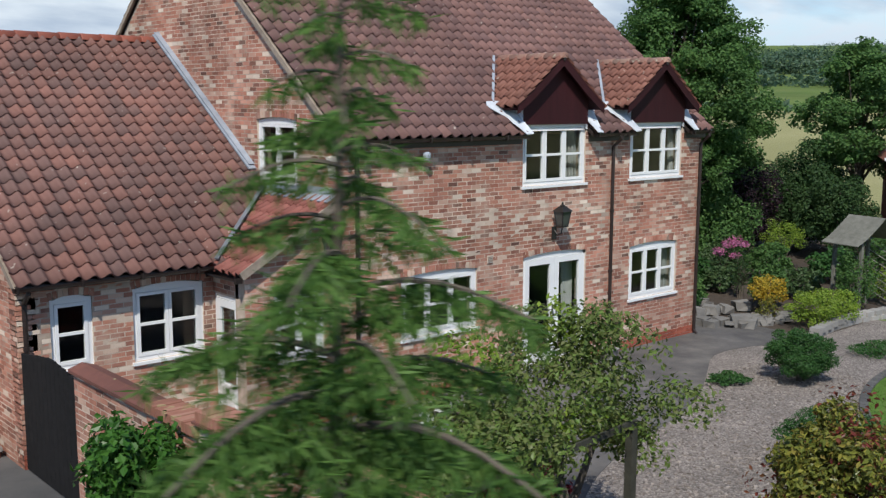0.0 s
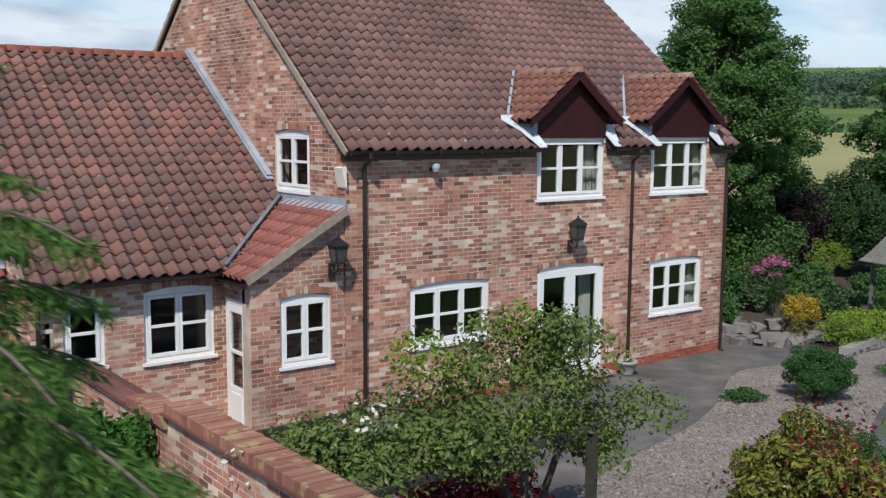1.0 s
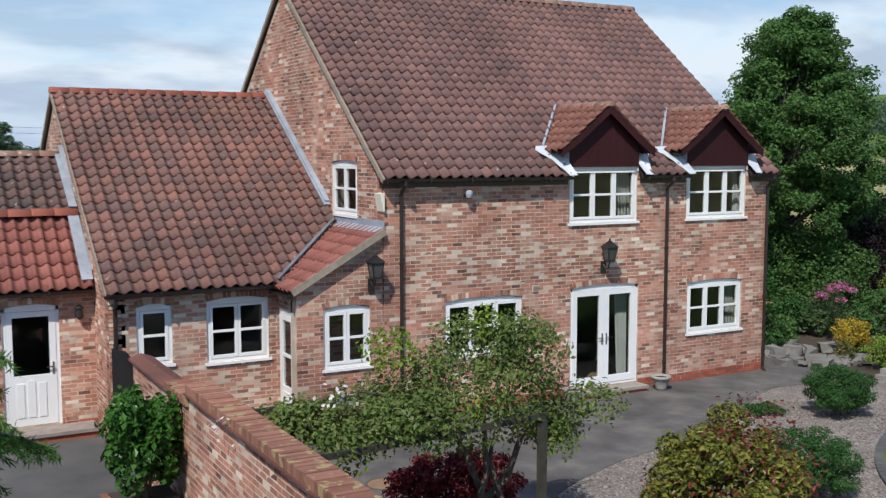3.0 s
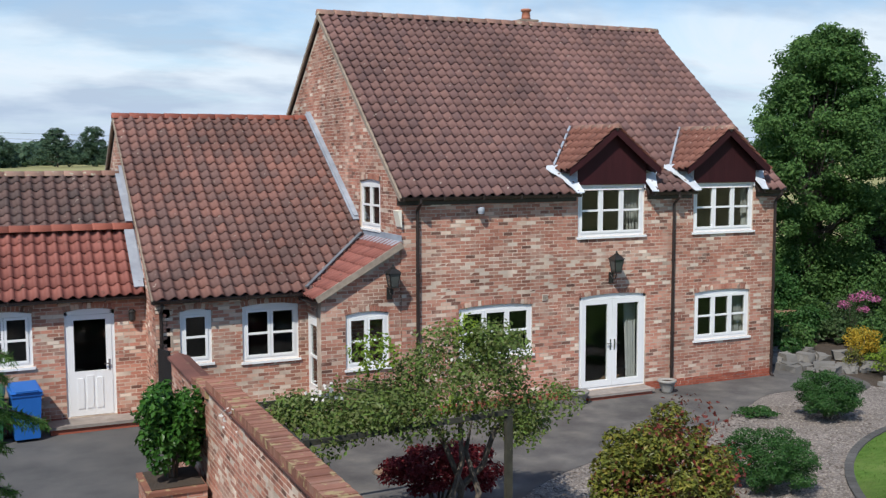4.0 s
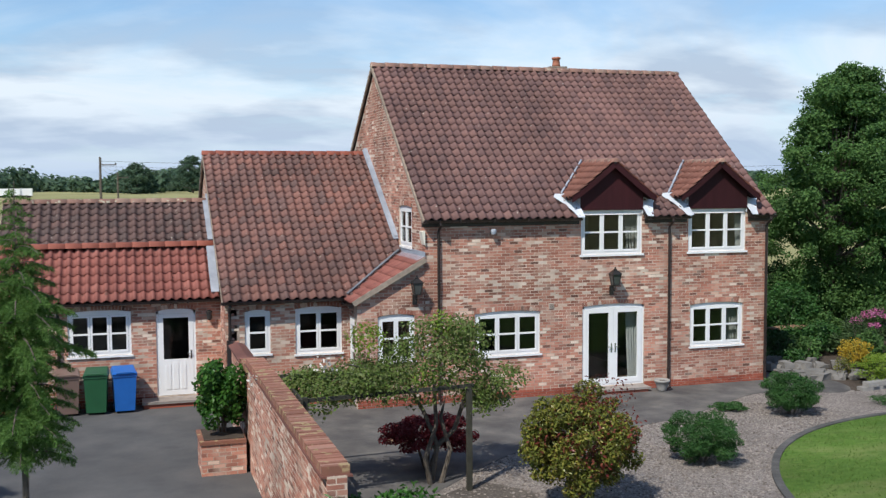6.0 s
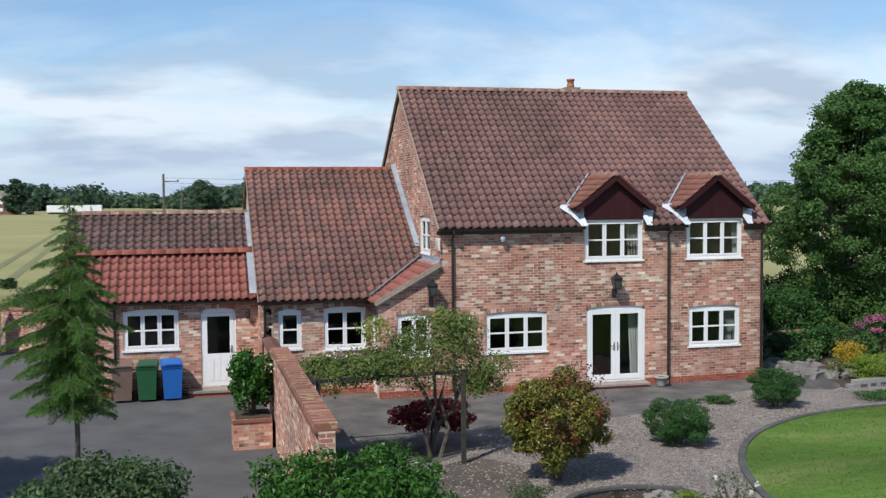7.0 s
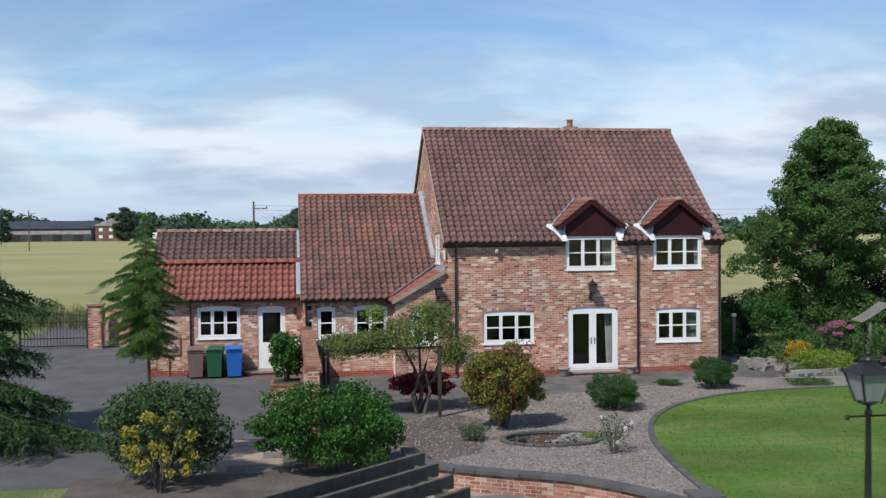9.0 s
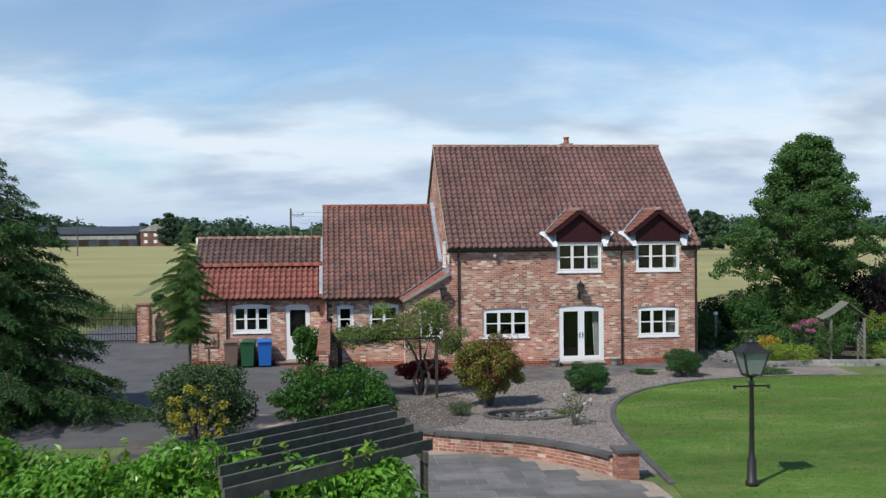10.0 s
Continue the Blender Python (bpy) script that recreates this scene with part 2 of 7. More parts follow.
M_VERGE = mat("verge_mortar", [(0.24, 0.19, 0.15), (0.36, 0.30, 0.24)], rough=0.9, nscale=9, stain=0.25, bump=0.4)
M_TERRA = mat("terracotta", [(0.38, 0.14, 0.085), (0.45, 0.18, 0.11)], rough=0.7, nscale=6, stain=0.2, bump=0.1)
M_STONE = mat("grey_stone", [(0.20, 0.19, 0.18), (0.30, 0.29, 0.27), (0.40, 0.38, 0.35)], rough=0.9, rand="object", nmix=0.6, nscale=7,
              stain=0.3, bump=0.5, bump_scale=25, bump_dist=0.02)
M_STONES = mat("rockery_stone", [(0.13, 0.125, 0.115), (0.22, 0.21, 0.195), (0.36, 0.345, 0.32)], rough=0.9, rand="island", nmix=0.5,
               nscale=7, stain=0.3, bump=0.5, bump_scale=25, bump_dist=0.02)
M_STEP = mat("worn_stone_step", [(0.22, 0.19, 0.17), (0.33, 0.29, 0.26)], rough=0.85, nscale=5, stain=0.3, bump=0.3)
M_COPING = mat("engineering_coping", [(0.13, 0.055, 0.042), (0.19, 0.075, 0.055)], rough=0.7, nscale=5, stain=0.3, bump=0.2,
               dots=((0.35, 0.30, 0.16), 7.0, 0.68))
M_EDGEBRICK = mat("coping_brick", [(0.16, 0.075, 0.052), (0.25, 0.105, 0.068), (0.34, 0.16, 0.11), (0.30, 0.19, 0.14)], rough=0.85, rand="object", nmix=0.45,
                  nscale=5.0, dots=((0.34, 0.25, 0.13), 7.0, 0.57), bump=0.4)
M_TIMBER = mat("mossy_timber", [(0.053, 0.053, 0.037), (0.081, 0.077, 0.056), (0.105, 0.099, 0.077)], rough=0.9, nscale=6, stain=0.3, bump=0.4,
               bump_scale=40, stretch=(1, 1, 1))
M_POST = mat("dark_weathered_timber", [(0.022, 0.023, 0.016), (0.036, 0.036, 0.026), (0.05, 0.048, 0.036)], rough=0.9, nscale=7, stain=0.3, bump=0.4, bump_scale=40)
M_GREYWOOD = mat("silvered_wood", [(0.13, 0.13, 0.108), (0.21, 0.21, 0.18)], rough=0.9, nscale=8, stain=0.25, bump=0.3)
M_BENCH = mat("brown_wood", [(0.22, 0.13, 0.08), (0.30, 0.19, 0.12)], rough=0.8, nscale=8, stain=0.2, bump=0.3)
M_TARMAC = mat("driveway_asphalt", [(0.060, 0.061, 0.064), (0.086, 0.086, 0.087), (0.110, 0.106, 0.104)], rough=0.9, nscale=1.1,
               stain=0.22, stain_scale=0.35, bump=0.4, bump_scale=140, bump_dist=0.006)
M_PATH = mat("dark_path_asphalt", [(0.075, 0.070, 0.070), (0.106, 0.100, 0.096), (0.149, 0.139, 0.125)], rough=0.9, nscale=1.4, stain=0.3,
             stain_scale=0.7, bump=0.4, bump_scale=140, bump_dist=0.006)
M_GRAVEL = mat("pinkish_gravel", [(0.09, 0.078, 0.070), (0.165, 0.142, 0.126), (0.24, 0.21, 0.187), (0.36, 0.32, 0.29)], rough=0.95, voronoi=38.0,
               nmix=0.25, nscale=3.0, stain=0.2, stain_scale=0.8, bump=0.8, bump_scale=60, bump_dist=0.02)
M_PEBBLE = mat("gravel_stone", [(0.12, 0.10, 0.088), (0.19, 0.162, 0.143), (0.26, 0.225, 0.20), (0.36, 0.32, 0.285)], rough=0.9, rand="island",
               nmix=0.1, stain=0.0, bump=0.0)
M_LAWN = mat("mown_lawn", [(0.077, 0.155, 0.027), (0.103, 0.193, 0.037), (0.138, 0.230, 0.050)], rough=0.9, nscale=9.0, stain=0.34,
             stain_scale=0.30, bump=1.0, bump_scale=70, bump_dist=0.03, patch=((0.185, 0.225, 0.075), 0.7, 0.47, 0.75), spec=0.1, stretch=(0.55, 1.3, 1))
M_SLAB = mat("stone_paving", [(0.095, 0.092, 0.090), (0.14, 0.135, 0.13), (0.185, 0.178, 0.168)], rough=0.85, rand="object", nmix=0.5, nscale=3,
             stain=0.3, stain_scale=1.2, bump=0.3)
M_FIELD = mat("ripening_crop", [(0.24, 0.235, 0.105), (0.30, 0.29, 0.137), (0.35, 0.33, 0.165)], rough=0.95, nscale=0.05, stain=0.15,
              stain_scale=0.012, bump=0.6, bump_scale=5, bump_dist=0.2, spec=0.1, stretch=(0.5, 1.0, 1))
M_SOIL = mat("dark_soil", [(0.045, 0.033, 0.024), (0.075, 0.055, 0.04)], rough=0.95, nscale=5, stain=0.3, bump=0.7, bump_scale=30, bump_dist=0.03)
M_ROUGHGRASS = mat("rough_grass", [(0.075, 0.12, 0.030), (0.12, 0.165, 0.045), (0.20, 0.20, 0.085)], rough=0.95, nscale=0.9, stain=0.3,
                   stain_scale=0.3, bump=0.8, bump_scale=12, bump_dist=0.1)
# gravelly soil, its brown deepened to carry shade from the planting above
M_SHADESOIL = mat("shade_toned_soil", [(0.060, 0.050, 0.042), (0.095, 0.080, 0.068), (0.15, 0.13, 0.11)], rough=0.95, voronoi=45.0, nmix=0.3, nscale=2.5, stain=0.35, stain_scale=0.9, bump=0.8, bump_scale=50, bump_dist=0.02)
M_BARK = mat("grey_bark", [(0.085, 0.070, 0.055), (0.15, 0.125, 0.10)], rough=0.95, nscale=12, stain=0.3, bump=0.7, bump_scale=30, bump_dist=0.02)
M_BIN_G = mat("green_plastic", [(0.012, 0.075, 0.03), (0.016, 0.095, 0.038)], rough=0.45, nscale=3, stain=0.12, bump=0.05)
M_BIN_B = mat("blue_plastic", [(0.012, 0.115, 0.42), (0.016, 0.135, 0.48)], rough=0.45, nscale=3, stain=0.12, bump=0.05)
M_BIN_T = mat("taupe_plastic", [(0.16, 0.105, 0.085), (0.20, 0.135, 0.11)], rough=0.5, nscale=3, stain=0.15, bump=0.05)
M_GLOSSWATER = mat("dark_pond_water", [(0.006, 0.008, 0.008), (0.012, 0.014, 0.013)], rough=0.12, nscale=2, stain=0.1, bump=0.05, bump_scale=8, spec=0.25)
M_BARN = mat("dark_cladding", [(0.028, 0.036, 0.046), (0.045, 0.055, 0.068)], rough=0.6, nscale=0.3, stain=0.2, bump=0.0)
M_METAL = mat("chrome", [(0.6, 0.6, 0.6), (0.7, 0.7, 0.7)], rough=0.25, metal=1.0, stain=0.0, bump=0.0)


def leafm(name, cols, rough=0.45, tr=0.32):
    return mat(name, cols, rough=rough, rand="island", nscale=0.8, nmix=0.35, stain=0.18, stain_scale=0.5, bump=0.0, translucent=tr, spec=0.25)


L_OAK = leafm("broadleaf", [(0.045, 0.104, 0.031), (0.073, 0.156, 0.045), (0.106, 0.215, 0.059), (0.156, 0.273, 0.081)], rough=0.6, tr=0.45)
L_DARK = leafm("dark_leaf", [(0.022, 0.052, 0.018), (0.040, 0.085, 0.026), (0.062, 0.12, 0.036)], rough=0.6)
# aerial haze is mixed into these greens as extra blue and lightness
L_FAR = leafm("hazed_far_leaf", [(0.057, 0.103, 0.065), (0.079, 0.137, 0.082), (0.105, 0.174, 0.096)])
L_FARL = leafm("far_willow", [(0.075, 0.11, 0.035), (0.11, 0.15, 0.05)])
L_BOX = leafm("box_leaf", [(0.026, 0.082, 0.020), (0.044, 0.12, 0.030), (0.070, 0.165, 0.044)])
L_LAUREL = leafm("laurel_leaf", [(0.085, 0.22, 0.022), (0.13, 0.31, 0.035), (0.19, 0.40, 0.055)], rough=0.3, tr=0.35)
L_RHODO = leafm("glossy_leaf", [(0.026, 0.085, 0.014), (0.046, 0.135, 0.022), (0.085, 0.21, 0.036)], rough=0.35)
L_CLIMB = leafm("climber_leaf", [(0.066, 0.118, 0.027), (0.118, 0.172, 0.042), (0.170, 0.190, 0.070), (0.150, 0.250, 0.050), (0.160, 0.140, 0.060)])
L_PHOT = leafm("bronze_leaf", [(0.215, 0.054, 0.024), (0.097, 0.090, 0.024), (0.119, 0.146, 0.030), (0.184, 0.207, 0.038), (0.292, 0.278, 0.054),
                               (0.215, 0.121, 0.037)], rough=0.35)
L_MAPLE = leafm("crimson_leaf", [(0.11, 0.014, 0.020), (0.19, 0.026, 0.034), (0.29, 0.046, 0.052)])
L_REDTIP = leafm("red_young_leaf", [(0.11, 0.022, 0.020), (0.17, 0.034, 0.028), (0.22, 0.06, 0.04), (0.13, 0.09, 0.03)], rough=0.35)
L_PURPLE = leafm("purple_leaf", [(0.012, 0.008, 0.012), (0.025, 0.014, 0.020), (0.04, 0.02, 0.028)])
L_LIME = leafm("lime_leaf", [(0.11, 0.20, 0.020), (0.19, 0.29, 0.035), (0.28, 0.36, 0.06)])
L_YELLOW = leafm("variegated_leaf", [(0.30, 0.27, 0.03), (0.42, 0.38, 0.06), (0.50, 0.46, 0.12)])
L_GREY = leafm("grey_green_leaf", [(0.034, 0.072, 0.027), (0.070, 0.125, 0.047), (0.125, 0.19, 0.078)])
L_CONIF = leafm("conifer_needle", [(0.040, 0.098, 0.022), (0.072, 0.158, 0.034), (0.112, 0.222, 0.048), (0.165, 0.290, 0.072)], rough=0.6, tr=0.4)
L_CONIFD = leafm("dark_conifer_needle", [(0.020, 0.055, 0.018), (0.042, 0.100, 0.028), (0.085, 0.17, 0.045)], rough=0.6)
L_PINK = leafm("pink_flower", [(0.42, 0.08, 0.22), (0.55, 0.16, 0.34), (0.62, 0.30, 0.45)])
L_WHITEF = leafm("white_flower", [(0.75, 0.72, 0.66), (0.82, 0.80, 0.76)])
L_ORANGE = leafm("yellow_flower", [(0.42, 0.25, 0.02), (0.52, 0.36, 0.04), (0.50, 0.44, 0.08)])
L_GRASS = leafm("grass_blade", [(0.09, 0.14, 0.03), (0.16, 0.19, 0.06), (0.28, 0.26, 0.13)])

M_GLASS = bpy.data.materials.new("window_glass")
M_GLASS.use_nodes = True
gn, gl = M_GLASS.node_tree.nodes, M_GLASS.node_tree.links
gn.clear()
g_out = gn.new("ShaderNodeOutputMaterial")
g_tr = gn.new("ShaderNodeBsdfTransparent")
g_tr.inputs["Color"].default_value = (0.74, 0.78, 0.78, 1)
g_gl = gn.new("ShaderNodeBsdfGlossy")
g_gl.inputs["Roughness"].default_value = 0.02
g_lw = gn.new("ShaderNodeLayerWeight")
g_lw.inputs["Blend"].default_value = 0.5
g_pw = gn.new("ShaderNodeMath")
g_pw.operation = "POWER"
g_pw.inputs[1].default_value = 4.0
g_fr = gn.new("ShaderNodeMath")
g_fr.operation = "MULTIPLY_ADD"
g_fr.inputs[1].default_value = 0.6
g_fr.inputs[2].default_value = 0.05
gl.new(g_lw.outputs["Facing"], g_pw.inputs[0])
gl.new(g_pw.outputs[0], g_fr.inputs[0])
g_mx = gn.new("ShaderNodeMixShader")
gl.new(g_fr.outputs[0], g_mx.inputs[0])
gl.new(g_tr.outputs[0], g_mx.inputs[1])
gl.new(g_gl.outputs[0], g_mx.inputs[2])
gl.new(g_mx.outputs[0], g_out.inputs["Surface"])
M_LAMPGLASS = mat("pale_lamp_glass", [(0.20, 0.235, 0.215), (0.29, 0.33, 0.30)], rough=0.12, nscale=3, stain=0.1, bump=0.0)
M_WALLGLASS = mat("dusky_lamp_glass", [(0.05, 0.056, 0.054), (0.085, 0.095, 0.09)], rough=0.12, nscale=3, stain=0.1, bump=0.0)


# ---------------------------------------------------------------- mesh tools
class Mesh:
    """Gathers corners and faces for one mesh."""

    def __init__(self):
        self.v, self.f = [], []

    def add(self, verts, faces):
        k = len(self.v)
        self.v += [tuple(p) for p in verts]
        self.f += [tuple(k + i for i in q) for q in faces]
        return self

    def hexa(self, p):
        """Eight corners: four below, counter-clockwise from above, then four above."""
        return self.add(p, [(3, 2, 1, 0), (4, 5, 6, 7), (0, 1, 5, 4), (1, 2, 6, 5), (2, 3, 7, 6), (3, 0, 4, 7)])

    def box(self, x0, x1, y0, y1, z0, z1, m=None, taper=0.0):
        t = taper
        p = [(x0 + t, y0 + t, z0), (x1 - t, y0 + t, z0), (x1 - t, y1 - t, z0), (x0 + t, y1 - t, z0),
             (x0, y0, z1), (x1, y0, z1), (x1, y1, z1), (x0, y1, z1)]
        if m is not None:
            p = [m @ Vector(q) for q in p]
        return self.hexa(p)

    def bar(self, a, b, w, h, up=(0, 0, 1)):
        """A straight beam from a to b, w across and h deep."""
        a, b = Vector(a), Vector(b)
        d = (b - a).normalized()
        s = d.cross(Vector(up))
        s = s.normalized() if s.length > 1e-4 else Vector((1, 0, 0))
        u = s.cross(d)
        s, u = s * w / 2, u * h / 2
        return self.hexa([a - s - u, a + s - u, b + s - u, b - s - u, a - s + u, a + s + u, b + s + u, b - s + u])

    def tube(self, path, radii, n=8, cap=True):
        rings = []
        path = [Vector(p) for p in path]
        for i, p in enumerate(path):
            d = (path[min(i + 1, len(path) - 1)] - path[max(i - 1, 0)]).normalized()
            s = d.cross(Vector((0.31, 0.17, 0.94)))
            s = s.normalized() if s.length > 1e-3 else Vector((1, 0, 0))
            u = s.cross(d)
            r = radii[i] if hasattr(radii, "__len__") else radii
            rings.append([p + (s * math.cos(2 * math.pi * k / n) + u * math.sin(2 * math.pi * k / n)) * r for k in range(n)])
        k0 = len(self.v)
        for r in rings:
            self.v += [tuple(q) for q in r]
        for i in range(len(rings) - 1):
            for k in range(n):
                a, b = k0 + i * n + k, k0 + i * n + (k + 1) % n
                self.f.append((a, b, b + n, a + n))
        if cap:
            self.f.append(tuple(k0 + k for k in range(n))[::-1])
            self.f.append(tuple(k0 + (len(rings) - 1) * n + k for k in range(n)))
        return self

    def lathe(self, prof, n=16, at=(0, 0, 0)):
        k0 = len(self.v)
        for r, z in prof:
            self.v += [(at[0] + r * math.cos(2 * math.pi * k / n), at[1] + r * math.sin(2 * math.pi * k / n), at[2] + z) for k in range(n)]
        for i in range(len(prof) - 1):
            for k in range(n):
                a, b = k0 + i * n + k, k0 + i * n + (k + 1) % n
                self.f.append((a, b, b + n, a + n))
        self.f.append(tuple(k0 + k for k in range(n))[::-1])
        self.f.append(tuple(k0 + (len(prof) - 1) * n + k for k in range(n)))
        return self

    def prism(self, poly, y0, y1):
        """A polygon in x and z, drawn out from y0 to y1."""
        n = len(poly)
        self.add([(x, y0, z) for x, z in poly] + [(x, y1, z) for x, z in poly],
                 [tuple(range(n)), tuple(range(2 * n - 1, n - 1, -1))] + [((i + 1) % n, i, n + i, n + (i + 1) % n) for i in range(n)])
        return self

    def slab(self, poly, z0, z1):
        """A polygon in x and y, counter-clockwise, from z0 up to z1."""
        n = len(poly)
        self.add([(x, y, z0) for x, y in poly] + [(x, y, z1) for x, y in poly],
                 [tuple(range(n - 1, -1, -1)), tuple(range(n, 2 * n))] + [(i, (i + 1) % n, n + (i + 1) % n, n + i) for i in range(n)])
        return self

    def mesh(self, name, material, smooth=False, weld=False):
        me = bpy.data.meshes.new(name)
        me.from_pydata(self.v, [], self.f)
        if weld:
            bm_ = bmesh.new()
            bm_.from_mesh(me)
            bmesh.ops.remove_doubles(bm_, verts=bm_.verts, dist=0.0005)
            bm_.to_mesh(me)
            bm_.free()
        me.materials.append(material)
        if smooth:
            me.polygons.foreach_set("use_smooth", [True] * len(me.polygons))
        me.update()
        return me


def raw_mesh(name, verts, quads, material, smooth=False):
    """A mesh from arrays of corners (n, 3) and four-sided faces (m, 4)."""
    me = bpy.data.meshes.new(name)
    me.vertices.add(len(verts))
    me.vertices.foreach_set("co", np.asarray(verts, dtype=np.float32).ravel())
    q = np.asarray(quads, dtype=np.int32)
    me.loops.add(q.size)
    me.loops.foreach_set("vertex_index", q.ravel())
    me.polygons.add(len(q))
    me.polygons.foreach_set("loop_start", np.arange(0, q.size, q.shape[1], dtype=np.int32))
    me.polygons.foreach_set("loop_total", np.full(len(q), q.shape[1], dtype=np.int32))
    me.polygons.foreach_set("use_smooth", np.full(len(q), smooth, dtype=bool))
    me.materials.append(material)
    me.update(calc_edges=True)
    me.validate()
    return me


def thing(name, label, category, group="", at=(0, 0, 0), rz=0.0, kind=""):
    """An empty at the base of a thing, which parents its parts."""
    e = new(name)
    e.empty_display_size = 0.2
    e.matrix_world = pose(*at, 0, 0, rz)
    return tagged(e, label, category, group, kind)


def part(name, mb, material, parent, label="", m=None, smooth=False, kind=""):
    me = mb if isinstance(mb, bpy.types.Mesh) else mb.mesh(name, material, smooth)
    ob = new(name, me)
    ob.parent = parent
    if m is not None:
        ob.matrix_local = m
    return tagged(ob, label, kind=kind)


def solo(name, mb, material, label, category, group="", kind="", at=(0, 0, 0), rz=0.0, smooth=False):
    me = mb if isinstance(mb, bpy.types.Mesh) else mb.mesh(name, material, smooth)
    ob = new(name, me)
    ob.matrix_world = pose(*at, 0, 0, rz)
    return tagged(ob, label, category, group, kind)


# ---------------------------------------------------------------- walls, roofs, windows (all drawn facing -y, then turned)
def brick_rects(u0, u1, v0, v1, holes, top, rng, arches=()):
    """Stretcher bond, cut at the ends, at openings and under a sloping top."""
    L, H, J = 0.225, 0.075, 0.013
    out = []
    rows = int(math.ceil((v1 - v0) / H - 1e-6))
    for r in range(rows):
        va, vb = v0 + r * H, v0 + (r + 1) * H - J
        if vb > v1 + 0.02:
            break
        u = u0 - (0.0 if r % 2 == 0 else L / 2)
        while u < u1:
            a, b = max(u, u0), min(u + L - J, u1)
            u += L
            if b - a < 0.03:
                continue
            pieces = [(a, b)]
            for h0, h1, k0, k1 in holes:
                if vb > k0 + 0.004 and va < k1 - 0.004:
                    nxt = []
                    for p, q in pieces:
                        if q <= h0 or p >= h1:
                            nxt.append((p, q))
                        else:
                            if h0 - p > 0.03:
                                nxt.append((p, h0))
                            if q - h1 > 0.03:
                                nxt.append((h1, q))
                    pieces = nxt
            for p, q in pieces:
                if top is not None and min(top(p), top(q)) < vb:
                    continue
                skip = False
                for ac, aw, az, ar in arches:
                    if abs((p + q) / 2 - ac) < aw / 2 + 0.04 and az - 0.02 < (va + vb) / 2 < az + ar + 0.12:
                        k = 1 - ((p + q) / 2 - ac) ** 2 / (aw / 2) ** 2
                        if (va + vb) / 2 < az + ar * max(k, 0) + 0.095:
                            skip = True
                if not skip:
                    out.append((p, q, va, vb))
    return out


def brick_boxes(rects, rng, proud=0.0018):
    """Joined bricks, each five-sided with its back left open in the mortar."""
    r = np.array(rects)
    n = len(r)
    r[:, 0] += rng.uniform(-0.004, 0.005, n)
    r[:, 1] += rng.uniform(-0.005, 0.004, n)
    r[:, 2] += rng.uniform(-0.005, 0.004, n)
    r[:, 3] += rng.uniform(-0.004, 0.007, n)
    w = -(proud + rng.uniform(-0.001, 0.001, n))
    e = 0.001
    v = np.zeros((n, 8, 3))
    for k, (du, dv) in enumerate(((0, 2), (1, 2), (1, 3), (0, 3))):
        v[:, k, 0], v[:, k, 2], v[:, k, 1] = r[:, du], r[:, dv], 0.004
        su, sv = (e if du == 0 else -e), (e if dv == 2 else -e)
        v[:, 4 + k, 0], v[:, 4 + k, 2], v[:, 4 + k, 1] = r[:, du] + su, r[:, dv] + sv, w + rng.uniform(-0.0004, 0.0004, n)
    q = np.array([(4, 5, 6, 7), (0, 1, 5, 4), (1, 2, 6, 5), (2, 3, 7, 6), (3, 0, 4, 7)])
    f = (np.arange(n)[:, None, None] * 8 + q[None]).reshape(-1, 4)
    return v.reshape(-1, 3), f


BRICK_ME = None


